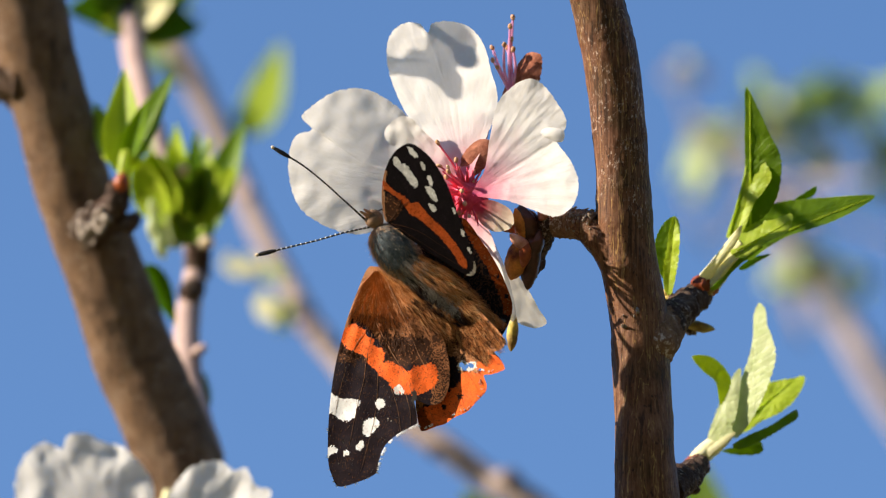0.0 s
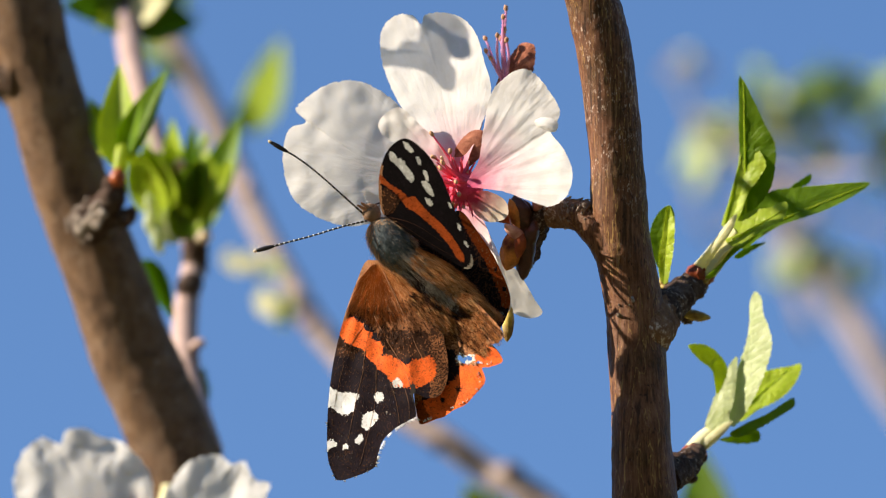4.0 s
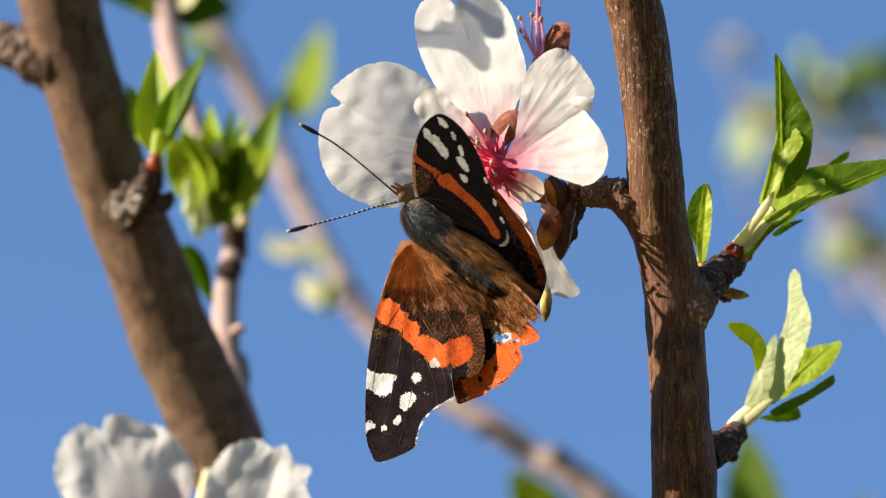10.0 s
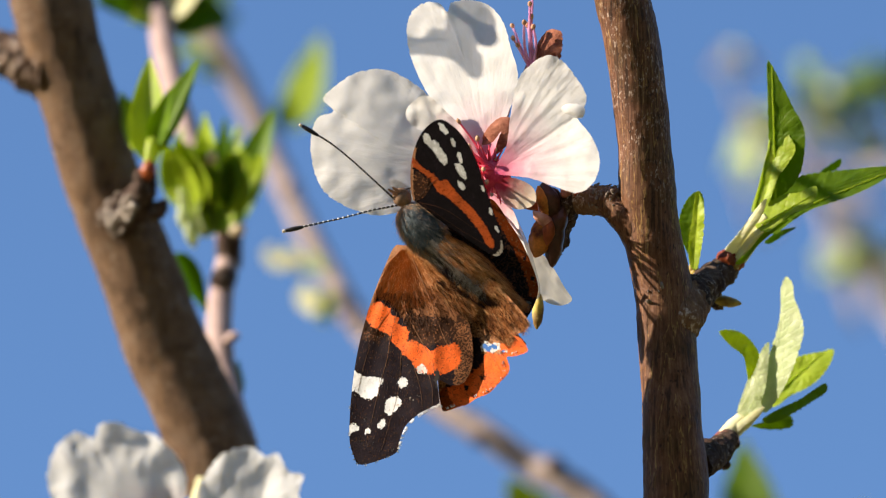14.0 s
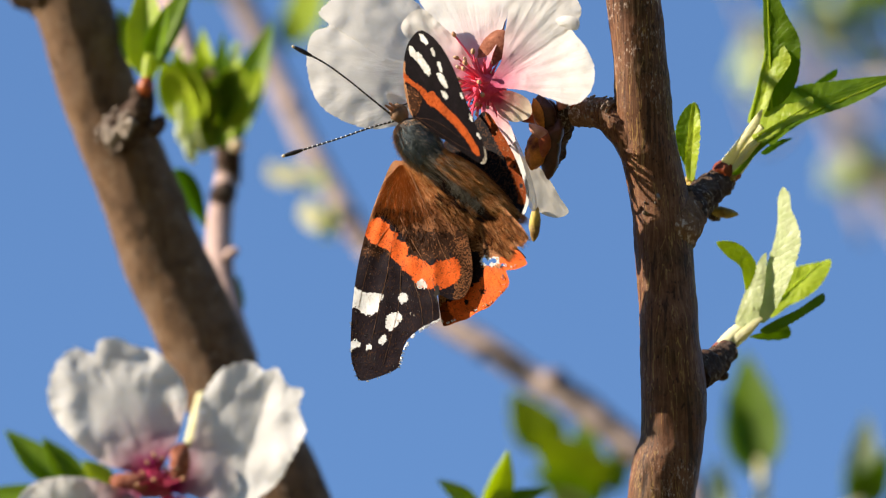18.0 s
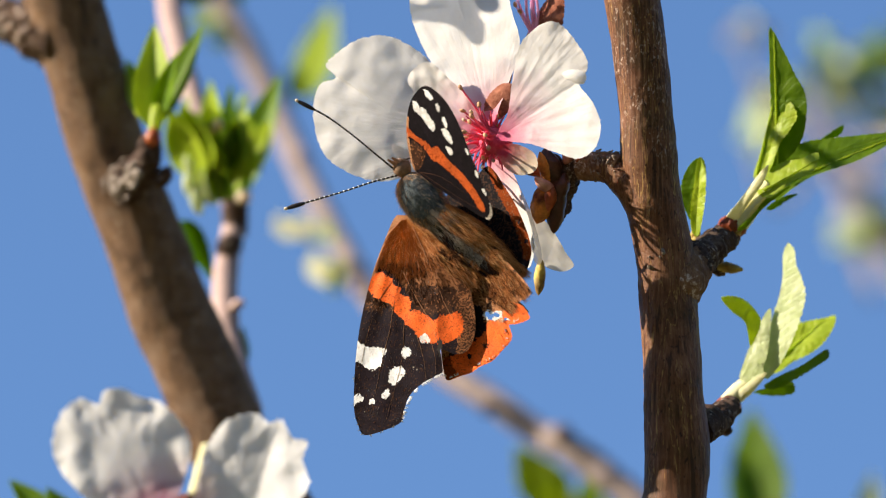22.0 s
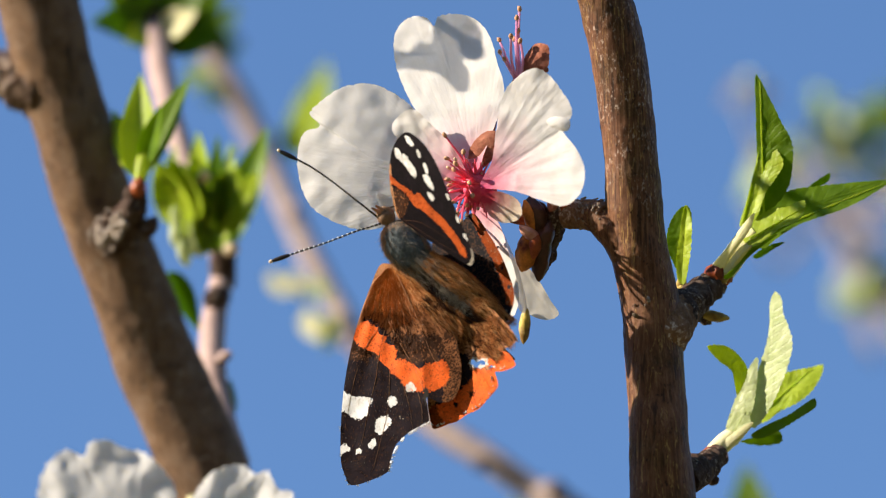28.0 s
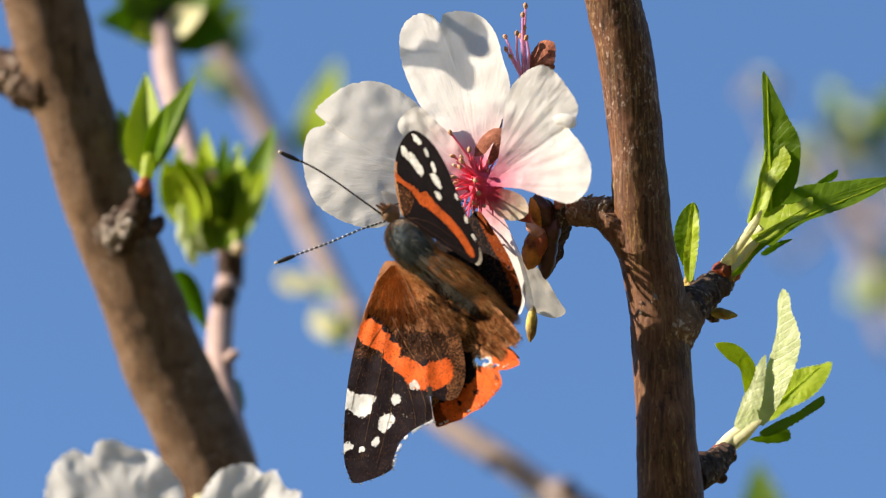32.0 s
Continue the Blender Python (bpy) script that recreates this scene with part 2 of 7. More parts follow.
def petal_skin(name, reach, blush, white=(0.86, 0.84, 0.82), share=0.42, start=0.0027, crisp=0.34, clear=0.10):
    """White tissue that turns pink towards the middle of the blossom, the object's origin."""
    m, t, p = material(name)
    c = t.nodes.new("ShaderNodeTexCoord")
    flat = node(t, "VectorMath")
    flat.operation = "MULTIPLY"
    flat.inputs[1].default_value = (1, 0, 1)
    far = node(t, "VectorMath")
    far.operation = "LENGTH"
    t.links.new(c.outputs["Object"], flat.inputs[0])
    t.links.new(flat.outputs[0], far.inputs[0])
    wave = grain(t, coords(t), 420, 4, 0.6)
    add = node(t, "Math")
    add.operation = "MULTIPLY_ADD"
    t.links.new(wave, add.inputs[0])
    add.inputs[1].default_value = 0.0055
    t.links.new(far.outputs["Value"], add.inputs[2])
    rng = node(t, "MapRange", From_Min=start, From_Max=start + reach)
    t.links.new(add.outputs[0], rng.inputs[0])
    col = ramp(t, rng.outputs[0], ((0.0, blush), (0.26, tuple(0.68 * a + 0.32 * b for a, b in zip(blush, white))), (0.56, tuple(0.24 * a + 0.76 * b for a, b in zip(blush, white))), (1.0, white)))
    fine = grain(t, coords(t), 900, 6, 0.7)
    col = blend(t, 0.12, col, ramp(t, fine, ((0.35, (0.62, 0.60, 0.60)), (0.65, (1, 1, 1)))), "MULTIPLY")
    t.links.new(col, p.inputs["Base Color"])
    p.inputs["Roughness"].default_value = 0.8
    p.inputs["Specular IOR Level"].default_value = 0.08
    xyz = t.nodes.new("ShaderNodeSeparateXYZ")
    t.links.new(c.outputs["Object"], xyz.inputs[0])
    turn = node(t, "Math")
    turn.operation = "ARCTAN2"
    t.links.new(xyz.outputs["X"], turn.inputs[0])
    t.links.new(xyz.outputs["Z"], turn.inputs[1])
    polar = t.nodes.new("ShaderNodeCombineXYZ")
    t.links.new(turn.outputs[0], polar.inputs[0])
    t.links.new(far.outputs["Value"], polar.inputs[1])
    fan = node(t, "Mapping", Scale=(46.0, 420.0, 1.0))
    t.links.new(polar.outputs[0], fan.inputs[0])
    crease = grain(t, fan.outputs[0], 1.0, 4, 0.6)
    relief(t, p, blend(t, 0.62, fine, crease), crisp, 0.0004)
    see_through(t, p, col, share)
    last = t.nodes["Material Output"].inputs[0].links[0].from_socket
    gap, thin = t.nodes.new("ShaderNodeBsdfTransparent"), t.nodes.new("ShaderNodeMixShader")
    thin.inputs[0].default_value = clear
    t.links.new(last, thin.inputs[1])
    t.links.new(gap.outputs[0], thin.inputs[2])
    t.links.new(thin.outputs[0], t.nodes["Material Output"].inputs[0])
    return m


PETAL = petal_skin("petal_white", 0.0112, (0.80, 0.07, 0.24), (0.88, 0.86, 0.83))
PETAL_CREAM = petal_skin("petal_cream", 0.0050, (0.72, 0.10, 0.15), (0.88, 0.80, 0.64), 0.5, start=0.0048)
PETAL_THIN = petal_skin("petal_white_thin", 0.004, (0.85, 0.6, 0.66), share=0.6, clear=0.48)
PETAL_DIM = petal_skin("petal_white_dim", 0.002, (0.86, 0.78, 0.66), (0.88, 0.84, 0.76), 0.5, start=0.0, crisp=0.1, clear=0.14)
PETAL_FAR = petal_skin("petal_white_wine", 0.009, (0.40, 0.03, 0.15), (0.90, 0.89, 0.87), 0.50, start=0.0055, crisp=0.06, clear=0.05)


def plain(name, a, b, scale=700, rough=0.6, bump=0.3, spec=0.3, share=0.0):
    m, t, p = material(name)
    g = grain(t, coords(t), scale, 5, 0.65)
    c = ramp(t, g, ((0.32, a), (0.68, b)))
    t.links.new(c, p.inputs["Base Color"])
    p.inputs["Roughness"].default_value, p.inputs["Specular IOR Level"].default_value = rough, spec
    relief(t, p, g, bump, 0.0003)
    if share:
        see_through(t, p, c, share)
    return m


SEPAL = plain("sepal_red_brown", (0.16, 0.045, 0.028), (0.46, 0.19, 0.12), 900, 0.85, 0.8, spec=0.08)
FILAMENT = plain("filament_red", (0.80, 0.07, 0.15), (0.90, 0.22, 0.32), 500, 0.45, share=0.35)
FILAMENT_PINK = plain("filament_pink", (0.72, 0.25, 0.50), (0.85, 0.48, 0.68), 500, 0.45, share=0.2)
ANTHER = plain("anther_tan", (0.42, 0.20, 0.10), (0.72, 0.42, 0.24), 1500, 0.8, 0.6)
WINE = plain("disc_wine_red", (0.20, 0.012, 0.04), (0.40, 0.035, 0.09), 700, 0.5)
DISC = plain("disc_crimson", (0.60, 0.04, 0.10), (0.82, 0.13, 0.22), 900, 0.45)
SCALE = plain("bud_scale", (0.10, 0.026, 0.008), (0.86, 0.34, 0.06), 330, 0.56, 0.5, share=0.3)
SCALE_PINK = plain("bud_scale_pink", (0.30, 0.09, 0.06), (0.72, 0.42, 0.34), 420, 0.45, 0.4)
SPUR_DARK = plain("spur_scale_dark", (0.020, 0.008, 0.005), (0.105, 0.036, 0.020), 300, 0.38, 0.4)
SCALE_RED = plain("bud_scale_red", (0.15, 0.028, 0.012), (0.56, 0.14, 0.04), 300, 0.35, share=0.25)
SCALE_YELLOW = plain("bud_scale_yellow", (0.12, 0.045, 0.015), (0.58, 0.44, 0.09), 420, 0.5, 0.6)
CREAM = plain("cream_tissue", (0.66, 0.50, 0.30), (0.86, 0.74, 0.54), 500, 0.5, share=0.25)


def scaly(name, a, b, c, sparkle=0.5, sheen=0.12):
    """A wing's dust of scales: colour that changes from scale to scale, over broader worn patches."""
    m, t, p = material(name)
    v = coords(t)
    fine, broad = grain(t, v, 6500, 3, 0.7), grain(t, v, 520, 5, 0.65)
    col = ramp(t, fine, ((0.34, a), (0.52, b), (0.72 - 0.1 * sparkle, c)))
    col = blend(t, 0.55, col, ramp(t, broad, ((0.34, tuple(0.5 * x for x in b)), (0.62, tuple(min(0.95, 1.25 * x) for x in b)))))
    t.links.new(col, p.inputs["Base Color"])
    p.inputs["Roughness"].default_value, p.inputs["Specular IOR Level"].default_value = 0.55, sheen
    relief(t, p, blend(t, 0.4, fine, broad), 0.35, 0.00025)
    return m


WING_BROWN = scaly("wing_brown", (0.075, 0.024, 0.008), (0.215, 0.080, 0.029), (0.48, 0.215, 0.090))
WING_RUST = scaly("wing_rust", (0.150, 0.052, 0.018), (0.40, 0.165, 0.066), (0.74, 0.38, 0.18), 0.9)
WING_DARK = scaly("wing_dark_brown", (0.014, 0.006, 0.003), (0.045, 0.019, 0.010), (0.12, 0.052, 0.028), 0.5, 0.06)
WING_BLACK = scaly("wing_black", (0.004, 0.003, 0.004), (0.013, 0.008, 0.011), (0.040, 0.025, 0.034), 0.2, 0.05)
# darker copy of the wing black: puts the raised wings' shade into the colour
WING_BLACK_SHADED = scaly("wing_shaded_black", (0.002, 0.0015, 0.002), (0.007, 0.005, 0.006), (0.022, 0.014, 0.014), 0.1, 0.05)
WING_EDGE = scaly("wing_edge", (0.22, 0.095, 0.045), (0.42, 0.20, 0.10), (0.62, 0.36, 0.21))
ORANGE = scaly("wing_orange", (0.50, 0.060, 0.008), (0.80, 0.120, 0.016), (0.95, 0.23, 0.05))
# duller orange: worn flecks, and the raised forewing's band dimmed for its shade
ORANGE_DULL = scaly("wing_orange_dull", (0.16, 0.026, 0.005), (0.42, 0.072, 0.012), (0.66, 0.16, 0.03))
# browner orange: shade put into the raised hindwing's margin, also rim marks
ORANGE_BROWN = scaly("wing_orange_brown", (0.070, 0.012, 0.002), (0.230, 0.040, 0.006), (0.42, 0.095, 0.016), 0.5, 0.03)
WHITE_SCALES = scaly("wing_white", (0.66, 0.65, 0.64), (0.84, 0.84, 0.83), (0.93, 0.93, 0.92))
WHITE_WORN = scaly("wing_white_worn", (0.40, 0.38, 0.36), (0.64, 0.62, 0.59), (0.82, 0.80, 0.77))
VEIN = plain("wing_vein", (0.24, 0.12, 0.06), (0.42, 0.24, 0.14), 900, 0.5, spec=0.06)
CHITIN = plain("chitin_dark", (0.010, 0.009, 0.010), (0.045, 0.036, 0.032), 900, 0.35)
BODY = plain("body_grey_blue", (0.040, 0.050, 0.056), (0.140, 0.168, 0.180), 900, 0.6, 0.9, 0.2)
FUR_HEAD = plain("fur_head", (0.13, 0.075, 0.042), (0.36, 0.23, 0.15), 400, 0.6, spec=0.06)
FUR_BROWN = plain("fur_brown", (0.27, 0.090, 0.027), (0.66, 0.27, 0.088), 400, 0.55, spec=0.1)
FUR_GOLD = plain("fur_gold", (0.64, 0.30, 0.11), (0.95, 0.60, 0.29), 400, 0.5, spec=0.06)
FUR_RUST = plain("fur_rust", (0.26, 0.085, 0.022), (0.58, 0.225, 0.068), 400, 0.55, spec=0.06)
FUR_GREY = plain("fur_grey", (0.20, 0.17, 0.14), (0.46, 0.41, 0.34), 300, 0.6, spec=0.06)
SOIL = plain("orchard_grass", (0.060, 0.062, 0.022), (0.15, 0.135, 0.062), 3, 0.9)


# ---- builders ----
ORIGIN = {}


def thing(name, at, label, category, group="", kind=""):
    """An Empty at a place of the plan."""
    ob = new(name)
    ob.empty_display_size = 0.005
    ob.matrix_world = PLAN @ Matrix.Translation(Vector(at) / 1000)
    ORIGIN[ob] = Vector(at)
    return tagged(ob, label, category, group, kind)


def part(name, bm, mat, parent, label="", pivot=None, kind=""):
    """One mesh, drawn in plan millimetres, under a thing or under a part."""
    base = ORIGIN[parent]
    at = Vector(pivot) if pivot is not None else base
    for v in bm.verts:
        v.co = (v.co - at) / 1000
    bmesh.ops.recalc_face_normals(bm, faces=bm.faces[:])
    me = bpy.data.meshes.new(name)
    bm.to_mesh(me)
    bm.free()
    for f in me.polygons:
        f.use_smooth = True
    me.set_sharp_from_angle(angle=radians(48))
    for one in (mat if isinstance(mat, (list, tuple)) else [mat]):
        me.materials.append(one)
    ob = new(name, me)
    ob.parent = parent
    ob.location = (at - base) / 1000
    ORIGIN[ob] = at
    return tagged(ob, label, kind=kind)


def spline(pts, n, closed=False):
    """n points along a smooth curve through pts."""
    pts = [Vector(p) for p in pts]
    k = len(pts)
    out = []
    for i in range(n):
        s = i / n * k if closed else i / (n - 1) * (k - 1)
        j = int(s) if closed else min(int(s), k - 2)
        f = s - j
        if closed:
            a, b, c, d = (pts[(j + o) % k] for o in (-1, 0, 1, 2))
        else:
            b, c = pts[j], pts[j + 1]
            a = pts[j - 1] if j else b * 2 - c
            d = pts[j + 2] if j + 2 < k else c * 2 - b
        out.append(0.5 * (2 * b + (c - a) * f + (2 * a - 5 * b + 4 * c - d) * f * f + (3 * b - a - 3 * c + d) * f ** 3))
    return out


def lerp_list(vals, s):
    x = s * (len(vals) - 1)
    j = min(int(x), len(vals) - 2)
    return vals[j] + (vals[j + 1] - vals[j]) * (x - j)


def tube(bm, pts, rads, seg=10, rings=24, rough=0.0, ridge=0.0, seed=0.0, mat=0, grit=0.0):
    """A limb: a closed skin round a smooth curve, with uneven girth."""
    line = spline(pts, rings)
    side = None
    loops = []
    for i, c in enumerate(line):
        d = (line[min(i + 1, rings - 1)] - line[max(i - 1, 0)]).normalized()
        if side is None:
            side = d.orthogonal().normalized()
        side = (side - d * side.dot(d)).normalized()
        other = d.cross(side)
        r = lerp_list(rads, i / (rings - 1))
        loop = []
        for j in range(seg):
            a = j / seg * math.tau
            way = side * math.cos(a) + other * math.sin(a)
            q = c + way * r
            grow = 1.0
            if rough:
                grow += rough * noise.noise(q / (r * 1.1 + 0.3) + Vector((seed, 0, 0)))
                grow += 0.5 * rough * noise.noise(q / (r * 0.35 + 0.1) + Vector((0, seed, 0)))
            if ridge:
                grow += ridge * noise.noise(Vector((a * 4.0, seed + i * 0.06, 3.3))) + 0.5 * ridge * noise.noise(Vector((a * 13.0, seed + i * 0.07, 8.1)))
            if grit:
                rise = noise.noise(Vector((q.x * 2.4, q.y * 2.4, q.z * 0.8 + seed))) + noise.noise(Vector((q.x * 0.3, q.y * 0.3, q.z * 0.3)))
                grow += grit / r * max(rise, 0.0)
            loop.append(bm.verts.new(c + way * r * grow))
        loops.append(loop)
    for a, b in zip(loops, loops[1:]):
        for j in range(seg):
            bm.faces.new((a[j], a[(j + 1) % seg], b[(j + 1) % seg], b[j])).material_index = mat
    for loop in (loops[0][::-1], loops[-1]):
        bm.faces.new(loop).material_index = mat
    return line


def egg(bm, at, radii, axis=(0, 0, 1), seg=14, rings=9, rough=0.0, point=0.0):
    """A rounded body; point draws its upper end out."""
    turn = Vector(axis).to_track_quat("Z", "Y").to_matrix()
    at = Vector(at)
    loops = []
    for i in range(1, rings):
        f = math.pi * i / rings
        loop = []
        for j in range(seg):
            a = j / seg * math.tau
            k = math.sin(f) ** (1 + point * (1 - i / rings))
            q = Vector((radii[0] * k * math.cos(a), radii[1] * k * math.sin(a), radii[2] * math.cos(f)))
            if rough:
                q *= 1 + rough * noise.noise(q * 1.3 + at)
            loop.append(bm.verts.new(at + turn @ q))
        loops.append(loop)
    ends = [bm.verts.new(at + turn @ Vector((0, 0, s * radii[2]))) for s in (1, -1)]
    for a, b in zip(loops, loops[1:]):
        for j in range(seg):
            bm.faces.new((a[j], a[(j + 1) % seg], b[(j + 1) % seg], b[j]))
    for j in range(seg):
        bm.faces.new((ends[0], loops[0][(j + 1) % seg], loops[0][j]))
        bm.faces.new((ends[1], loops[-1][j], loops[-1][(j + 1) % seg]))


def panel(bm, outline, depth, middle=None, n=72, rings=10, thick=0.14, ragged=0.0, seed=0.0, jag=0.0, teeth=0.0):
    """A thin curved sheet with a free outline of (x, z) corners; depth(x, z, f) gives its y, f runs from the middle 0 to the rim 1."""
    rim = spline([(x, 0, z) for x, z in outline], n, True)
    c = Vector((middle[0], 0, middle[1])) if middle else sum(rim, Vector()) / n
    push = Vector((0, thick, 0))
    rng = random.Random(n + int(seed * 10))
    frayed = [rng.uniform(-jag, jag) for _ in range(n)]
    for back in (0, 1):
        loops = []
        for k in range(1, rings + 1):
            f = k / rings
            loop = []
            for i, q in enumerate(rim):
                s = f
                if ragged:
                    s *= 1 + f ** 3 * ragged * noise.noise(Vector((i * 0.55, seed, 0)))
                w = c + (q - c) * s
                if teeth and k == rings:
                    w += (q - c).normalized() * teeth * (1 - 1.5 * ((i % 3) / 2))
                if jag:
                    w += (q - c).normalized() * frayed[i] * f ** 4
                y = depth(w.x, w.z, f)
                loop.append(bm.verts.new(Vector((w.x, y, w.z)) + push * back))
            loops.append(loop)
        mid = bm.verts.new(Vector((c.x, depth(c.x, c.z, 0), c.z)) + push * back)
        for i in range(n):
            j = (i + 1) % n
            bm.faces.new((mid, loops[0][i], loops[0][j]))
            for a, b in zip(loops, loops[1:]):
                bm.faces.new((a[i], b[i], b[j], a[j]))
        if back:
            for i in range(n):
                j = (i + 1) % n
                bm.faces.new((outer[i], loops[-1][i], loops[-1][j], outer[j]))
        outer = loops[-1]


def vein_coords(bm, base, tip, side):
    """Millimetres along and across a leaf's midrib."""
    d = (Vector(tip) - Vector(base)).normalized()
    layer = bm.loops.layers.uv.verify()
    for f in bm.faces:
        for corner in f.loops:
            q = corner.vert.co - Vector(base)
            corner[layer].uv = (q.dot(d), q.dot(side))


def blade(bm, base, tip, width, face=(0, -1, 0), fold=0.5, bend=0.0, sway=0.0, nv=18, nu=8, thick=0.22, full=0.75, teeth=0.0, curl=0.0, point=1.0):
    """A leaf from base to tip: folded along its midrib, bent, with a toothed rim."""
    base, tip = Vector(base), Vector(tip)
    axis = tip - base
    length = axis.length
    d = axis.normalized()
    out = (Vector(face) - d * Vector(face).dot(d)).normalized()
    side = d.cross(out)
    skin = []
    for back in (0, 1):
        grid = []
        for i in range(nv + 1):
            v = i / nv
            mid = base + axis * v + out * bend * length * math.sin(math.pi * v) + side * sway * length * math.sin(math.pi * v)
            w = width / 2 * (math.sin(math.pi * min(1, v ** full * 0.97 + 0.03)) ** 0.85 * (1 - 0.25 * v * point) + 0.02)
            row = []
            for j in range(nu + 1):
                u = j / nu * 2 - 1
                k = w * u
                if teeth and abs(u) == 1:
                    k *= 1 + teeth * (1 if i % 2 else -1)
                lift = abs(u) ** 1.2 * w * fold + curl * w * u * u * math.sin(v * 9)
                q = mid + side * k + out * (lift + 0.05 * w * noise.noise(mid * 0.6 + Vector((u * 1.5, v * 3, 0))))
                row.append(bm.verts.new(q - out * thick * back))
            grid.append(row)
        for i in range(nv):
            for j in range(nu):
                bm.faces.new((grid[i][j], grid[i][j + 1], grid[i + 1][j + 1], grid[i + 1][j]))
        skin.append(grid)
    a, b = skin
    for i in range(nv):
        for j in (0, nu):
            bm.faces.new((a[i][j], a[i + 1][j], b[i + 1][j], b[i][j]))
    for i in (0, nv):
        for j in range(nu):
            bm.faces.new((a[i][j], a[i][j + 1], b[i][j + 1], b[i][j]))
    vein_coords(bm, base, tip, side)


def leaf(parent, base, tip, width, mat, label="", face=(0, -1, 0), **more):
    bm = bmesh.new()
    blade(bm, base, tip, width, face, **more)
    return part("leaf", bm, mat, parent, label)


def hairs(bm, spots, way, length, girth=0.035, spread=0.35, rng=None):
    """Fine hairs, each a three-sided spike."""
    way = Vector(way).normalized()
    for q in spots:
        d = (way + Vector([rng.uniform(-spread, spread) for _ in range(3)])).normalized() * length * rng.uniform(0.6, 1.2)
        s = d.orthogonal().normalized() * girth
        o = d.cross(s).normalized() * girth
        q = Vector(q)
        ring = [bm.verts.new(q + s), bm.verts.new(q - s * 0.5 + o), bm.verts.new(q - s * 0.5 - o)]
        end = bm.verts.new(q + d)
        for i in range(3):
            bm.faces.new((ring[i], ring[(i + 1) % 3], end))


# ---- the setting ----
bm = bmesh.new()
bmesh.ops.create_grid(bm, x_segments=40, y_segments=40, size=1500)
for v in bm.verts:
    v.co.z = 0.04 * noise.noise(v.co * 0.02)
me = bpy.data.meshes.new("ground")
bm.to_mesh(me)
bm.free()
me.materials.append(SOIL)
tagged(new("ground", me), "dry grassy soil of the orchard", "ground", kind="structure")

# added ring of trees, out of view, that blocks bright sky near the horizon
bm = bmesh.new()
ring = []
for i in range(180):
    a = i / 180 * math.tau
    top = 9.2 + 1.6 * noise.noise(Vector((math.cos(a) * 6, math.sin(a) * 6, 0))) + 0.8 * noise.noise(Vector((math.cos(a) * 25, math.sin(a) * 25, 3)))
    ring.append([bm.verts.new((r * math.cos(a), r * math.sin(a), z)) for r, z in ((27, -0.2), (26, top * 0.5), (27.5, top * 0.85), (30, top), (34, top * 0.8), (35, -0.2))])
for a, b in zip(ring, ring[1:] + ring[:1]):
    for j in range(5):
        bm.faces.new((a[j], b[j], b[j + 1], a[j + 1]))
me = bpy.data.meshes.new("backdrop")
bm.to_mesh(me)
bm.free()
me.materials.append(plain("far_foliage", (0.020, 0.035, 0.010), (0.075, 0.105, 0.030), 1.2, 0.8))
tagged(new("backdrop", me), "dark green belt of trees, added to block low sky light", "trees", kind="structure")

def wavy(y, at, lean=(0, 0), dish=0.0, amp=0.0, freq=0.4, seed=0.0):
    """The y of a petal or wing: leaning, dished and rippled."""
    def depth(x, z, f):
        q = Vector((x * freq, z * freq, seed))
        return (y + lean[0] * (x - at[0]) + lean[1] * (z - at[2]) + dish * f * f
                + amp * f * (noise.noise(q) + 0.4 * noise.noise(q * 2.7)))
    return depth


def folded(y, a, b, fold_left, fold_right, lean=0.0, amp=0.25, seed=0.0):
    """The y of a leaf or petal creased along the line from a to b; its halves bend by fold_left and fold_right, its length by lean."""
    d = (Vector((b[0], 0, b[2])) - Vector((a[0], 0, a[2]))).normalized()

    def depth(x, z, f):
        along = (x - a[0]) * d.x + (z - a[2]) * d.z
        off = (x - a[0]) * -d.z + (z - a[2]) * d.x
        side = fold_left * off if off > 0 else -fold_right * off
        return y + lean * along + side + amp * (noise.noise(Vector((x * 0.5, z * 0.5, seed))) + 0.4 * noise.noise(Vector((x * 1.6, z * 1.6, seed))))
    return depth


def free_leaf(parent, outline, depth, mat, label="", ragged=0.012, thick=0.2, rib=None, seed=0.0, n=108, rings=10, teeth=0.10):
    """A leaf with a hand-drawn outline, and its midrib."""
    bm = bmesh.new()
    panel(bm, outline, depth, None, n, rings, thick, ragged, seed, teeth=teeth)
    a, z = rib or max(((p, q) for p in outline for q in outline if p[1] <= q[1]), key=lambda e: math.dist(*e))
    a, z = Vector((a[0], 0, a[-1])), Vector((z[0], 0, z[-1]))
    vein_coords(bm, a, z, Vector((0, 1, 0)).cross((z - a).normalized()))
    ob = part("leaf", bm, mat, parent, label)
    if rib:
        bm = bmesh.new()
        pts = [Vector(rib[0]).lerp(Vector(rib[1]), k / 5) for k in range(6)]
        tube(bm, [(q.x, depth(q.x, q.z, 0.5) - 0.14, q.z) for q in pts], [0.16, 0.14, 0.11, 0.09, 0.07, 0.04], 6, 14)
        part("midrib", bm, LEAF_YOUNG, ob)
    return ob


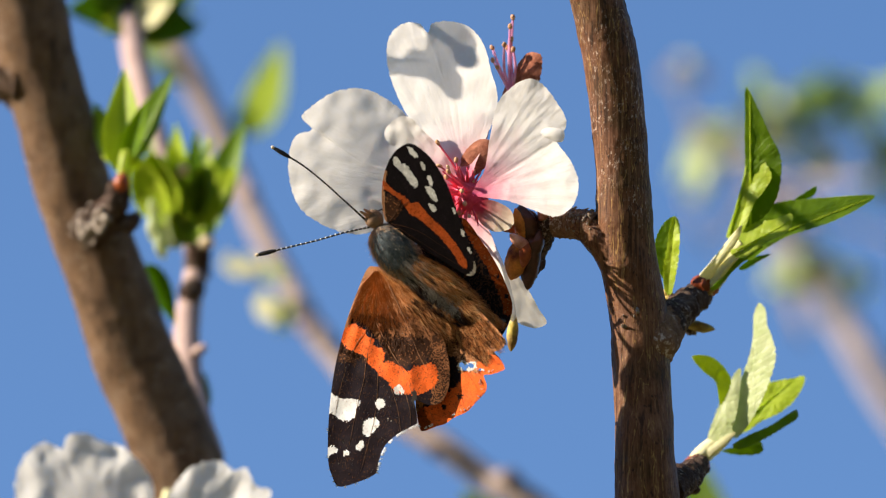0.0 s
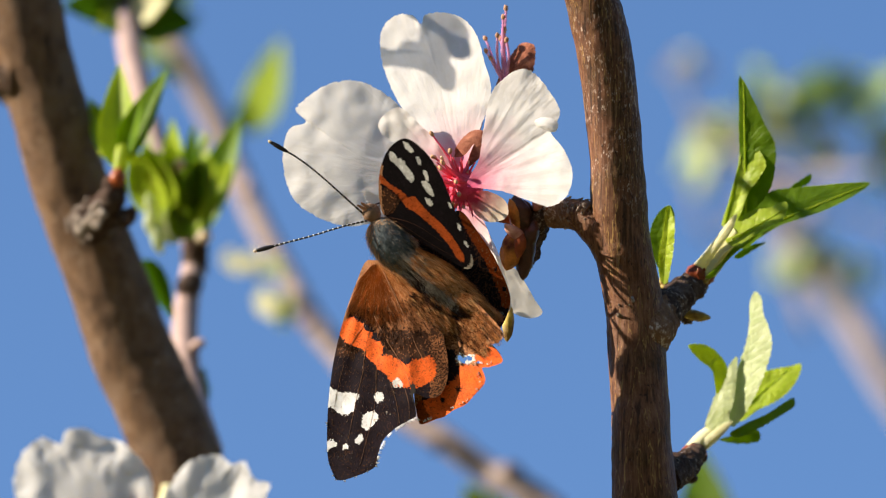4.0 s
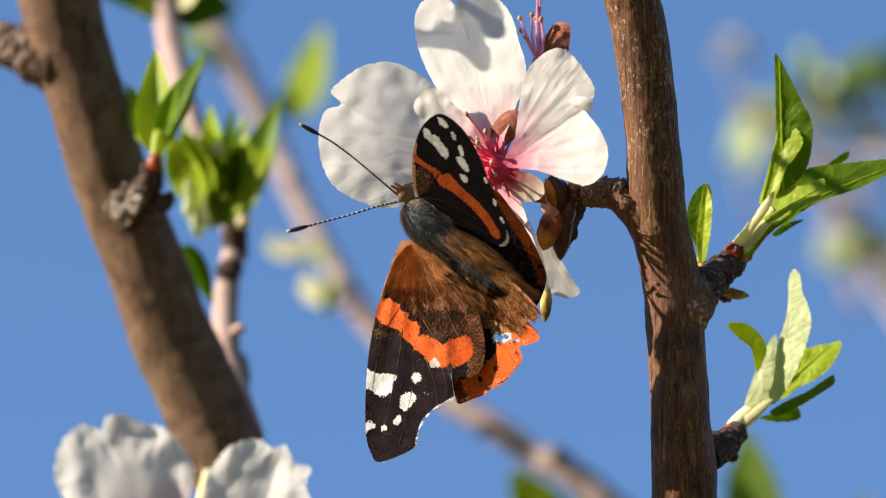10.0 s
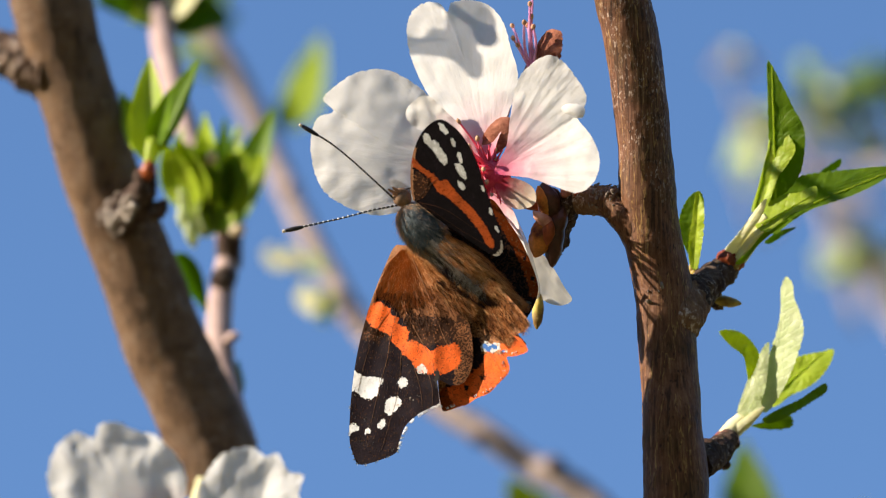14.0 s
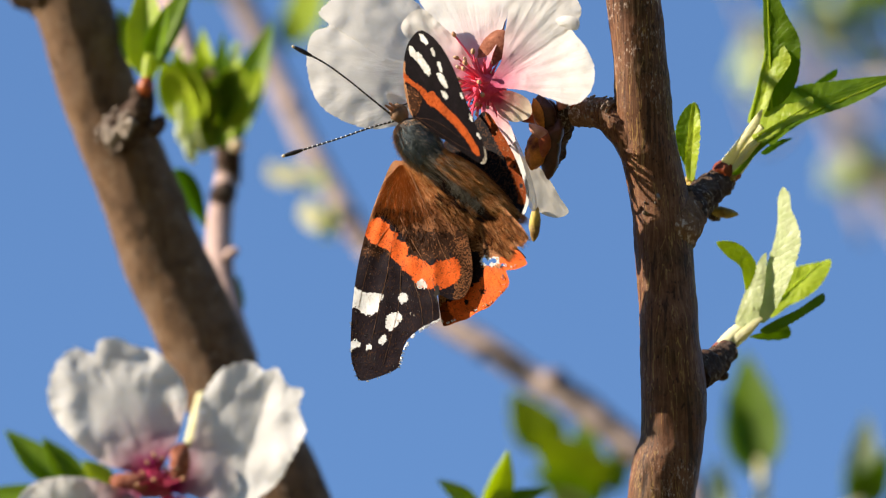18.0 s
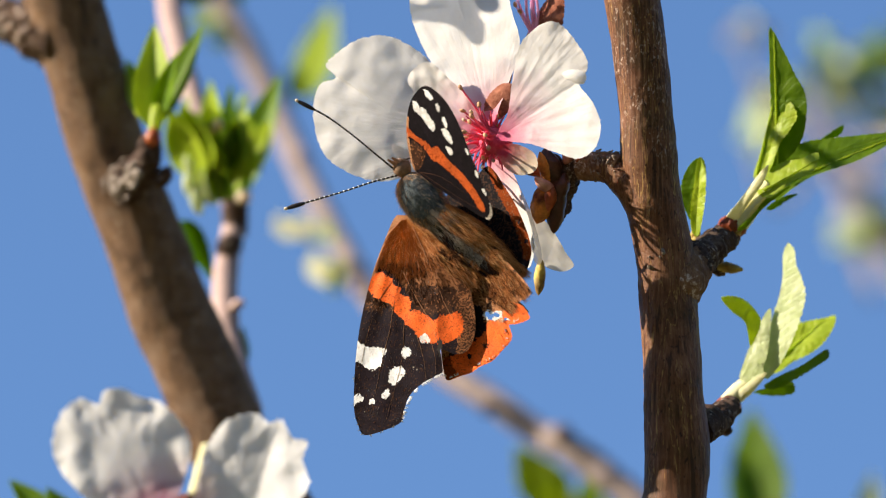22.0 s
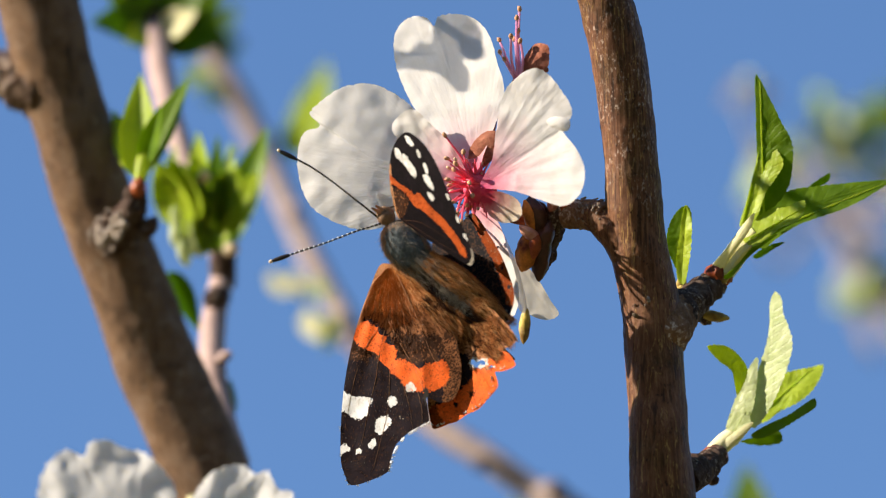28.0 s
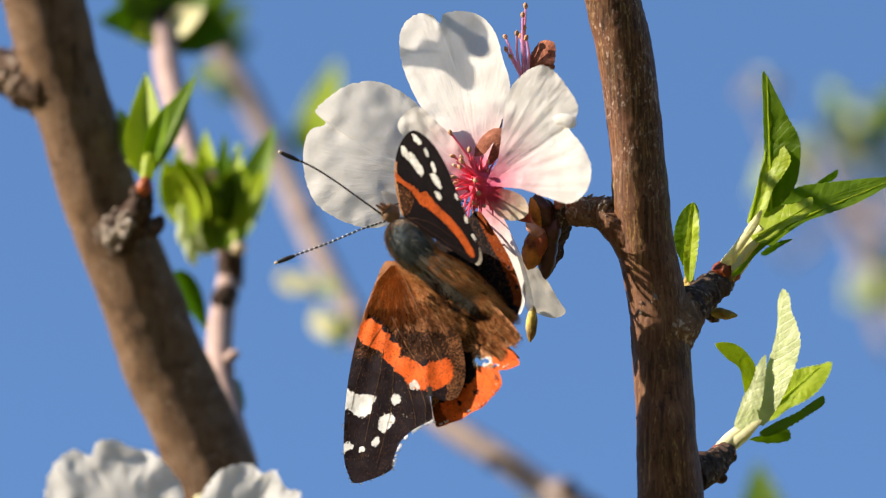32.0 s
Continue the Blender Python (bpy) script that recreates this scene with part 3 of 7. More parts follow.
# ---- the main stem with its spurs ----
stem = thing("almond_branch", (25.23, 1.5, -48.09), "reddish brown almond stem with short spurs and young leaves", "branch")
bm = bmesh.new()
tube(bm, [(17.18, 0.8, 47.55), (18.84, 0.8, 40.01), (20.5, 0.8, 33.23), (22.3, 0.8, 25.69), (23.28, 0.8, 18.16), (23.89, 0.8, 10.62), (24.19, 0.8, 3.84), (24.71, 0.8, -1.43),
          (26.06, 0.6, -8.96), (26.35, 0, -14.98), (26.69, -1, -20.98), (26.81, -2, -26.96), (27.15, -2.3, -34.33), (26.77, -2.8, -40.29), (25.85, -3.1, -44), (25.15, -3.4, -47.86), (24.67, -3.6, -52.17), (24.39, -3.8, -57.39)],
     [6.85 / 2, 6.92 / 2, 7.08 / 2, 7.38 / 2, 7.23 / 2, 7.08 / 2, 7.68 / 2, 7.6 / 2, 7.75 / 2, 7.68 / 2,
      7.68 / 2, 7.83 / 2, 8.73 / 2, 8.43 / 2, 8.88 / 2, 8.88 / 2, 8.96 / 2, 9.03 / 2], 96, 420, 0.018, 0.014, 1.7, grit=0.10)
part("bark", bm, BARK, stem)
bm = bmesh.new()
tube(bm, [(24.41, -3.8, -56.64), (32.5, -8, -85), (36, -40, -190), (50, -230, -620), (60, -744, -1600)], [4.4, 4.6, 9, 22, 42], 24, 60, 0.06, 0.03, 4.0)
part("trunk", bm, BARK_OLD, stem, "grey brown trunk in the ground")
bm = bmesh.new()
tube(bm, [(17.4, 0.8, 46.6), (12, 2, 74), (9, 6, 118), (2, 14, 190)], [3.4, 3.2, 2.6, 1.2], 20, 40, 0.05, 0.02, 2.0)
part("upper_stem", bm, BARK, stem)


def collar(parent, pts, rads, mat, seed, name="spur", label=""):
    bm = bmesh.new()
    tube(bm, pts, rads, 36, 64, 0.24, 0.06, seed)
    return part(name, bm, mat, parent, label)


def flakes(parent, pts, girth, count, seed, mat=LICHEN, most=0.5):
    """Loose grey plates of old bark round a spur."""
    rng = random.Random(seed)
    line = spline(pts, 30)
    bm = bmesh.new()
    for _ in range(count):
        k = rng.randrange(29)
        d = (line[k + 1] - line[k]).normalized()
        side = d.orthogonal().normalized()
        a = rng.uniform(0, math.tau)
        way = side * math.cos(a) + d.cross(side) * math.sin(a)
        size = rng.uniform(0.14, most)
        egg(bm, line[k] + way * girth * rng.uniform(0.86, 1.03), (size * rng.uniform(0.4, 1.0), size, rng.uniform(0.08, 0.2)), way + Vector([rng.uniform(-0.5, 0.5) for _ in range(3)]), 6, 4, 0.4)
    return part("crust", bm, mat, parent, "grey crust of old scales", kind="stuff")


def bud(parent, at, tip, girth, mat, label="", ribs=0.20):
    """A pointed bud whose scales overlap in rows."""
    at, tip = Vector(at), Vector(tip)
    bm = bmesh.new()
    egg(bm, (at + tip) / 2, (girth * 0.95, girth * 0.86, (tip - at).length / 2), tip - at, 30, 22, 0.10, 0.7)
    d = tip - at
    side = d.orthogonal().normalized()
    other = d.normalized().cross(side)
    for v in bm.verts:
        h = (v.co - at).dot(d) / d.length_squared
        out = v.co - at - d * h
        a = math.atan2(out.dot(other), out.dot(side)) / math.tau * 3 + girth
        k = (h * 2.6 + abs((a % 1) - 0.5) * 1.2 + 0.5 * (int(a) % 2)) % 1
        v.co += out * (ribs * (1 - k) - 0.4 * ribs)
    return part("bud_scale", bm, mat, parent, label)


# spur that bears the blossom
bm = bmesh.new()
tube(bm, [(26.26, 0.6, -9.52), (25.57, 0.7, -6.34), (23.97, 0.7, -2.55), (21.47, 0.6, 0.8), (18.96, 1.5, 2.88), (16.57, 2.8, 3.46)], [5.27 / 2, 6.02 / 2, 5.87 / 2, 4.67 / 2, 3.76 / 2, 2.86 / 2], 40, 60, 0.06, 0.03, 6.0)
part("spur_base", bm, BARK, stem)
bm = bmesh.new()
tube(bm, [(20.3, 1.2, 2.6), (18.6, 2.2, 3.2), (16.6, 2.9, 3.45), (14.8, 3.6, 3.3)], [2.15, 2.0, 1.85, 1.7], 40, 50, 0.08, 0.05, 9.0, grit=0.2)
part("spur_base", bm, BARK_CRUST, stem, "wrinkled grey rings of the spur")
flakes(stem, [(20.46, 0.8, 3.23), (18.97, 1.5, 3.26), (17.17, 2.5, 3.45)], 4.22 / 2, 90, 61, LICHEN, 0.34)
spur = collar(stem, [(19.29, 3, 3.27), (16.65, 3, 3.46), (14.38, 4, 3.2), (12.86, 5, 2.39), (12.3, 6.4, 0.52), (11.81, 6.6, -2.12), (11.31, 7, -4.9)],
              [3.61 / 2, 3.16 / 2, 3.16 / 2, 4.22 / 2, 4.06 / 2, 3.31 / 2, 1.05 / 2], BARK_SPUR, 2.0, "spur", "dark wrinkled spur")
for a, b, g, m, r in (((11.6, 3.0, 0.6), (10.4, 2.2, 5.9), 1.7, SPUR_DARK, 0.14), ((10.9, 1.9, 1.4), (9.6, 1.5, 5.4), 0.95, SCALE, 0.08), ((10.6, 3.0, 1.5), (9.2, 2.0, -4.2), 1.7, SCALE, 0.14), ((11.1, 2.0, 1.2), (10.6, 1.2, -2.6), 1.0, SCALE_RED, 0.1), ((12.0, 2.6, -0.6), (8.9, 0.8, 2.0), 0.95, SCALE_PINK, 0.05),
                      ((12.0, 3.0, 3.2), (11.3, 2.6, -5.6), 1.55, SPUR_DARK, 0.08), ((12.9, 3.0, 2.6), (11.3, 2.4, -1.6), 1.5, SPUR_DARK, 0.10), ((10.9, 2.1, -2.2), (10.5, 1.5, -0.4), 0.5, SCALE_PINK, 0.05),
                      ((12.87, 2.4, 3.87), (14.19, 3.4, 5.89), 0.9, SEPAL, 0.2), ((12.08, 3.4, 1.86), (11.62, 3.4, 5.33), 1.1, SPUR_DARK, 0.1)):
    bud(spur, a, b, g, m, "", r)
bm = bmesh.new()
tube(bm, [(12.86, 4.4, 2.76), (8.72, 4.5, 3.22), (4.96, 5, 4.58), (1.95, 6, 5.56)], [1.1, 1.0, 0.9, 1.3], 12, 18, 0.1)
part("pedicel", bm, SCALE_RED, spur)
bud(spur, (9.5, 4.4, -8.9), (9.1, 3.4, -13.8), 0.8, SCALE_YELLOW, "yellow green closed bud")

# spur with the upper shoot
spur = collar(stem, [(26.35, 1.2, -13.89), (27.25, -0.2, -12.23), (28.84, 2, -10.62), (30.63, 6, -9.17), (32.8, 9.5, -7.55), (34.98, 12.5, -5.69)],
              [3.76 / 2, 5.57 / 2, 5.72 / 2, 4.97 / 2, 4.37 / 2, 3.46 / 2], BARK_SPUR, 5.0, "spur", "dark wrinkled spur")
flakes(stem, [(25.07, -0.7, -7.39), (25.92, -1, -9.65), (27.73, 0.4, -11.42)], 2.7, 26, 62)
flakes(spur, [(27.05, 4, -11.97), (30.14, 8, -9.78), (32.92, 11, -7.56)], 2.3, 60, 63)
bm = bmesh.new()
tube(bm, [(27.6, 0.9, -14.2), (27.9, 0.2, -12.6), (28.8, 1.4, -11.2), (30.0, 3.6, -9.9)], [2.9, 3.35, 3.25, 2.75], 48, 60, 0.07, 0.05, 9.0, grit=0.16)
part("spur_base", bm, BARK_CRUST, stem, "wrinkled grey collar of the spur")
for a, b, g, m in (((33.58, 11.8, -5.89), (36.17, 10.8, -4.11), 1.65, SCALE_RED), ((35.26, 12, -6.3), (37.26, 11.6, -4.58), 1.0, SCALE_RED), ((33.09, 11, -6.34), (34.47, 10.6, -4.99), 0.75, SCALE_PINK), ((33.85, 11, -6.81), (36.77, 11, -5.34), 0.6, SCALE_YELLOW),
                   ((32.17, 13, -10.15), (36.71, 12, -10.83), 0.85, SCALE_YELLOW), ((29.71, 11, -8.49), (30.82, 11, -5.69), 0.95, SCALE_YELLOW), ((31.4, 11.5, -8.14), (32.9, 11.5, -9.69), 1.2, BARK_SPUR), ((31.8, 13, -9.68), (34.29, 13, -11.63), 0.9, BARK_SPUR)):
    bud(spur, a, b, g, m)
bm = bmesh.new()
tube(bm, [(35.28, 12, -5.31), (36.68, 12, -3.66), (38.23, 12, -1.7), (40.37, 11, 0.85)], [1.55, 1.6, 1.5, 0.6], 30, 30, 0.05, 0.14, 2.0)
shoot = part("shoot", bm, SHOOT, stem, "pale cream young shoot")
free_leaf(shoot, [(35.97, -5.32), (37.04, -5.34), (38.43, -3.69), (40.21, -2.05), (41.98, -0.71), (43.37, 0.34), (41.07, -0.39), (39.53, -1.73), (37.98, -3.53)], wavy(10.6, (39.25, 15, -2.17), (0.25, 0.2), 0.3), LEAF, "green leaf sheath", 0.01, seed=31, teeth=0)
free_leaf(shoot, [(34.63, -3.63), (35.69, -4.1), (37.08, -2.45), (38.48, -0.65), (39.73, 1.16), (40.3, 3.13), (39.45, 2.53), (37.9, 0.58), (36.34, -1.52)], wavy(9.6, (37.74, 15, -0.99), (-0.3, 0.1), 0.2), LEAF_CREAM, "cream leaf sheath", 0.01, seed=32, teeth=0)
free_leaf(shoot, [(35.98, -4.56), (36.74, -4.57), (38.45, -2.47), (40.31, -0.83), (41.54, 0.21), (39.86, -0.06), (38.17, -1.4), (36.92, -2.9)], wavy(9.8, (38.64, 15, -2.16), (-0.3, 0.25), 0.2), LEAF_CREAM, "", 0.01, seed=33, teeth=0)
free_leaf(shoot, [(40.95, 21.74), (42.79, 18.37), (44.25, 15.16), (45.42, 12.87), (45.61, 10.29), (44.94, 6.66), (42.85, 3.81), (40.7, 2.33), (41.09, 7.63), (40.86, 12.19), (40.8, 17.49)], folded(13.2, (41.01, 15, 2.55), (41.33, 15, 21.52), 0.35, -0.45, -0.08), LEAF,
          "dark green upright leaf", 0.03, rib=((41.63, 15, 3.15), (41.4, 15, 21.14)), seed=1)
free_leaf(shoot, [(43.14, 12.22), (44.31, 9.85), (43.29, 7.9), (41.9, 5.95), (40.78, 2.94), (39.95, 2.95), (40.99, 6.42), (41.57, 8.91), (42.35, 10.19), (43.41, 10.63)], folded(11.4, (40.72, 15, 3.17), (44.07, 15, 11.53), 0.75, -0.6, -0.05), LEAF_YOUNG, "bright folded young leaf", 0.02, seed=2)
free_leaf(shoot, [(41.09, 11.77), (41.65, 8.87), (40.99, 5.99), (40.03, 2.97), (38.94, 1.62), (38.34, 1.93), (39.46, 5.26), (40.43, 8.81)], folded(12.6, (38.94, 15, 2.05), (41.32, 15, 11.57), 0.6, -0.4, 0), LEAF_YOUNG, "", 0.01, rib=((38.71, 15, 1.98), (41.16, 15, 11.58)), seed=3)
free_leaf(shoot, [(40.48, 2.71), (42.81, 5.04), (45.51, 6.3), (48.58, 6.71), (52.4, 7.02), (55.85, 7.27), (58.52, 7.15), (56.05, 5.36), (52.35, 3.58), (48.5, 2.35), (46.19, 1.54), (43.49, -0.09), (41.4, -1.59), (40.66, -0.35)], folded(14, (40.44, 15, 0.11), (58.37, 15, 7), 0.45, -0.7, 0.0), LEAF,
          "dark green spreading leaf", 0.02, rib=((41.59, 15, 0.47), (57.75, 15, 6.86)), seed=4, n=150)
free_leaf(shoot, [(38.76, -0.35), (39.09, 1.47), (40.63, 2.66), (42.62, 3.69), (44.6, 3.96), (46.82, 4.75), (47.02, 3.61), (46.01, 2.03), (43.72, 1.08), (41.79, -0.4), (40.18, -1.29)], folded(10.4, (39.28, 15, -0.25), (47, 15, 4.21), 1.0, -0.9, -0.1), LEAF_YOUNG,
          "bright young leaf", 0.03, rib=((39.66, 15, -0.26), (46.85, 15, 3.83)), seed=5)
free_leaf(shoot, [(47.75, 6.67), (49.61, 7.94), (50.69, 8.46), (50.44, 7.39), (48.82, 6.58)], folded(16, (47.81, 15, 6.64), (50.52, 15, 8.36), 0.3, 0.3, 0), LEAF_DARK, seed=6, n=36, rings=5)
free_leaf(shoot, [(40.12, -2.49), (42.13, -1.15), (44.36, -0.73), (42.73, -1.69), (40.88, -2.81)], folded(14, (40.16, 15, -2.49), (44.4, 15, -0.72), 0.3, 0.3, 0), LEAF_DARK, seed=7, n=36, rings=5)
small = part("shoot", (lambda b: (tube(b, [(30.05, 12, -7.51), (30.36, 11, -5.84), (30.54, 11, -4.32)], [0.9, 0.7, 0.4], 10, 10), b)[1])(bmesh.new()), SCALE_YELLOW, stem, "yellowish leaf base")
free_leaf(small, [(30.89, 4.27), (29.65, 3.31), (28.71, 1.34), (28.44, -1.09), (29.02, -2.62), (29.83, -4), (30.42, -0.66), (30.63, 2.38)], folded(10, (30.19, 15, -4.31), (31.1, 15, 4.32), 0.2, -0.2, 0), LEAF, "", 0.03, seed=8, n=84)
free_leaf(small, [(31.09, 4.41), (31.83, 3.26), (31.76, -0.54), (31.33, -3.57), (30.76, -5.99), (29.86, -5.52), (29.68, -2.78), (30.18, 0.25), (30.61, 3.13)], folded(9.4, (30.31, 15, -5.84), (31.25, 15, 4.32), 0.1, -0.9, 0), LEAF_YOUNG, "small folded yellow green leaf", 0.03, seed=9, n=84)

# spur with the lower shoot
spur = collar(stem, [(29.47, -1, -31.96), (31.73, 5, -31.12), (33.63, 11, -30.05), (34.94, 15, -29.04)], [5.27 / 2, 4.22 / 2, 3.46 / 2, 2.56 / 2], BARK_SPUR, 8.0)
for a, b, g, m in (((33.0, 12.9, -30.6), (34.6, 13.2, -28.0), 1.45, SCALE_RED), ((34.7, 13.6, -30.6), (35.9, 13.6, -28.6), 0.8, SCALE_PINK), ((34.51, 14, -30.15), (36.16, 15, -29.5), 0.9, BARK_SPUR), ((32.98, 14, -32.22), (34.94, 15, -32.72), 0.9, BARK_SPUR)):
    bud(spur, a, b, g, m)
bm = bmesh.new()
tube(bm, [(34.09, 16, -29.04), (35.68, 17, -27.57), (37.42, 18, -26.24), (38.98, 18, -24.57)], [1.2, 1.3, 1.2, 0.4], 24, 24, 0.05, 0.14, 4.0)
shoot = part("shoot", bm, SHOOT, stem, "pale cream young shoot")
free_leaf(shoot, [(34.08, -29.5), (35.31, -29.37), (36.86, -27.86), (38.57, -26.51), (39.67, -24.85), (37.97, -25.58), (36.27, -26.78), (34.71, -28.14)], wavy(15.4, (36.3, 8, -27.18), (-0.3, 0.1), 0.2), LEAF_CREAM, "cream leaf sheath", 0.01, seed=34, teeth=0)
free_leaf(shoot, [(43.01, -7.38), (43.84, -8.4), (44.04, -10.41), (44.63, -11.96), (45.13, -14.29), (44.7, -16.6), (43.73, -19.36), (42.69, -21.66), (41.18, -24.26), (39.92, -25.63), (39, -25.15), (38.56, -23.91), (39.54, -20.84), (40.51, -17.92), (41.65, -14.54), (42.16, -11.84), (42.28, -8.99)], folded(17.9, (38.24, 8, -24.56), (42.39, 8, -7.55), 0.55, -0.65, 0.0, 0.2), LEAF_PALE,
          "pale upright downy leaf", 0.03, seed=11, n=140)
free_leaf(shoot, [(40.5, -16.3), (40.3, -19.09), (39.66, -22.92), (38.39, -25.51), (36.08, -25.78), (36.9, -22.87), (38.18, -19.82), (39.5, -17.2)], folded(17.2, (35.95, 8, -25.21), (40.6, 8, -14.81), 0.5, -0.5, 0.02), LEAF_PALE, "", 0.01, seed=12)
free_leaf(shoot, [(33.69, -14.59), (35.52, -14.4), (37.11, -15.11), (38.38, -16.5), (38.97, -17.89), (38.33, -19.86), (37.47, -21.07), (37.2, -19), (36.61, -17.62), (35.1, -16.45)], folded(12.5, (37.54, 8, -20.75), (35.74, 8, -15.03), -0.3, 0.4, 0.02), LEAF_YOUNG, "small curled leaf", 0.02, seed=13)
free_leaf(shoot, [(43.47, -18.91), (45.49, -18.09), (47.82, -17.67), (49.37, -17.38), (49.11, -18.85), (47.76, -20.91), (45.81, -22.43), (43.47, -23.55), (41.52, -24.91), (40.59, -24.74), (42.19, -21.67)], folded(22, (40.14, 8, -24.36), (48.45, 8, -17.37), 0.5, -0.6, 0.02), LEAF_YOUNG, "bright spreading leaf", 0.02, rib=((40.91, 8, -23.62), (47.83, 8, -17.89)), seed=14)
free_leaf(shoot, [(39.41, -26.58), (41.66, -25.23), (44.36, -24.05), (46.69, -22.55), (48.01, -21.88), (48.06, -23.04), (45.89, -24.46), (43.18, -26.03), (40.47, -27.13)], folded(17, (39.34, 8, -26.48), (47.46, 8, -22.06), 0.4, -0.5, 0), LEAF, "green narrow leaf", 0.01, seed=15)
free_leaf(shoot, [(38.05, -27.5), (40.52, -26.78), (42.68, -25.97), (43.52, -26.67), (43.27, -27.82), (40.5, -28.08)], folded(19, (37.66, 8, -27.21), (42.83, 8, -26.68), 0.3, 0.3, 0), LEAF, seed=16, n=40, rings=6)
free_leaf(shoot, [(38.85, -23.45), (39.2, -25.3), (37.8, -26.81), (36.41, -27.55), (37.21, -25.72)], folded(16, (36.3, 8, -27.18), (38.63, 8, -23.43), 0.4, -0.4, 0), LEAF_PALE, seed=17, n=40, rings=6)


# ---- blossoms ----
def crumpled(depth, amp, freq, seed):
    """Soft dents and creases that grow towards a petal's rim."""
    def rough(x, z, f):
        q = Vector((x * freq, z * freq, seed))
        return depth(x, z, f) + amp * f ** 1.5 * (noise.noise(q) + 0.3 * abs(noise.noise(q * 2.1)))
    return rough


def stamen(parent, base, tip, mat, rng, anther=ANTHER, girth=0.16):
    base, tip = Vector(base), Vector(tip)
    mid = (base + tip) / 2 + Vector([rng.uniform(-0.5, 0.5) for _ in range(3)])
    bm = bmesh.new()
    tube(bm, [base, mid, tip], [girth * 1.2, girth, girth * 0.8], 6, 8)
    ob = part("stamen", bm, mat, parent)
    bm = bmesh.new()
    egg(bm, tip, (0.33, 0.29, 0.45), (tip - mid) + Vector([rng.uniform(-1, 1) for _ in range(3)]), 8, 6, 0.2)
    part("anther", bm, anther, ob)
    return ob


def petal(parent, outline, depth, mat=PETAL, middle=None, thick=0.16, ragged=0.02, seed=0.0, label="", n=190, rings=26, pleat=0.07):
    """A petal with folds that fan out from the blossom's middle."""
    hub = ORIGIN[parent]

    def pleated(x, z, f):
        r = math.hypot(x - hub.x, z - hub.z)
        a = math.atan2(x - hub.x, z - hub.z)
        return depth(x, z, f) + pleat * min(1.0, r / 9) * (noise.noise(Vector((a * 9, r * 0.10, seed))) + 0.5 * noise.noise(Vector((a * 21, r * 0.2, seed + 5))))
    bm = bmesh.new()
    panel(bm, outline, pleated, middle, n, rings, thick, ragged, seed)
    return part("petal", bm, mat, parent, label)


C = (3.32, 1, 7.16)
blossom = thing("almond_blossom", C, "white almond blossom, pink in the middle, on its spur", "blossom", "blossoms")
petal(blossom, [(2.86, 7.75), (-1.05, 13.47), (-4.67, 17.77), (-6.93, 22.66), (-7.6, 26.57), (-6.93, 29.13), (-5.12, 30.41), (-3.16, 30.26), (-2.03, 29.06), (-1.36, 30.34), (1.36, 30.49), (3.91, 29.43), (5.57, 27.02), (6.4, 23.79), (7.23, 20.78), (7, 18.14), (5.72, 14.75), (4.37, 11.37)],
      wavy(4.5, (0.45, 0, 21.15), (-0.52, 0.22), -0.5, 0.9, 0.16, 3.1), seed=1, middle=(0.83, 0, 20.4)[::2])
petal(blossom, [(2.87, 6.87), (-1.06, 10.64), (-3.17, 15.54), (-5.43, 18.49), (-7.85, 20.3), (-10.87, 21.58), (-14.64, 21.13), (-17.66, 19.24), (-19.02, 17.73), (-17.66, 16.07), (-19.92, 15.17), (-20.83, 12), (-20.45, 8.22), (-19.09, 5.36), (-16.45, 3.4), (-12.98, 2.11), (-9.73, 2.19), (-4.83, 3.47)],
      wavy(6.5, (-10.84, 0, 11.37), (-0.18, 0.06), 1.3, 0.8, 0.15, 7.7), seed=2, middle=(-10.46, 0, 11.37)[::2])
petal(blossom, [(2.56, 7.23), (-1.05, 9.11), (-4.44, 12.12), (-7.08, 14), (-7.83, 15.73), (-6.32, 17.39), (-4.67, 17.69), (-2.56, 15.73), (0.45, 12.5)], wavy(2.4, (-3.31, 0, 14.38), (-0.4, 0.0), -0.3, 0.5, 0.3, 9.0), seed=9)
petal(blossom, [(3.89, 7.4), (5.53, 10.54), (6.13, 14.28), (7.18, 19.13), (9.12, 21.45), (11.44, 22.5), (13.3, 21.6), (15.1, 19.21), (16.22, 17.12), (16, 15.62), (14.95, 14.28), (16.74, 11.73), (17.79, 8.89), (17.19, 5.9), (14.95, 4.26), (12.26, 5.01), (8.67, 6.35), (5.83, 6.8)],
      crumpled(folded(-2.5, (4.22, 0, 7.23), (15.13, 0, 14.53), 0.20, -0.56, -0.42, 0.08, 5.2), 0.5, 0.3, 4.0), seed=3, middle=(10.99, 0, 12.12)[::2], n=220, rings=30, pleat=0.12)
petal(blossom, [(12.96, 15.57), (14, 16.01), (15.34, 15.86), (16.01, 15.27), (15.79, 14.22), (14.9, 14.08), (14, 14.52), (13.26, 14.82)], wavy(-9.3, (14.75, 0, 15.13), (-0.3, 0.2), 0.4), seed=10, n=40, rings=6, label="rolled-in petal lobe")
petal(blossom, [(2.59, 4.45), (5.04, 3.94), (6.49, 1.73), (7.31, -1.06), (8.35, -4.67), (8.72, -7.67), (7.77, -10.04), (6.26, -7.24), (4.87, -3.09), (3.47, 0.69)], wavy(1.2, (5.26, 0, -1.58), (-0.85, 0.1), 0, 0.4, 0.3, 2.2), seed=4)
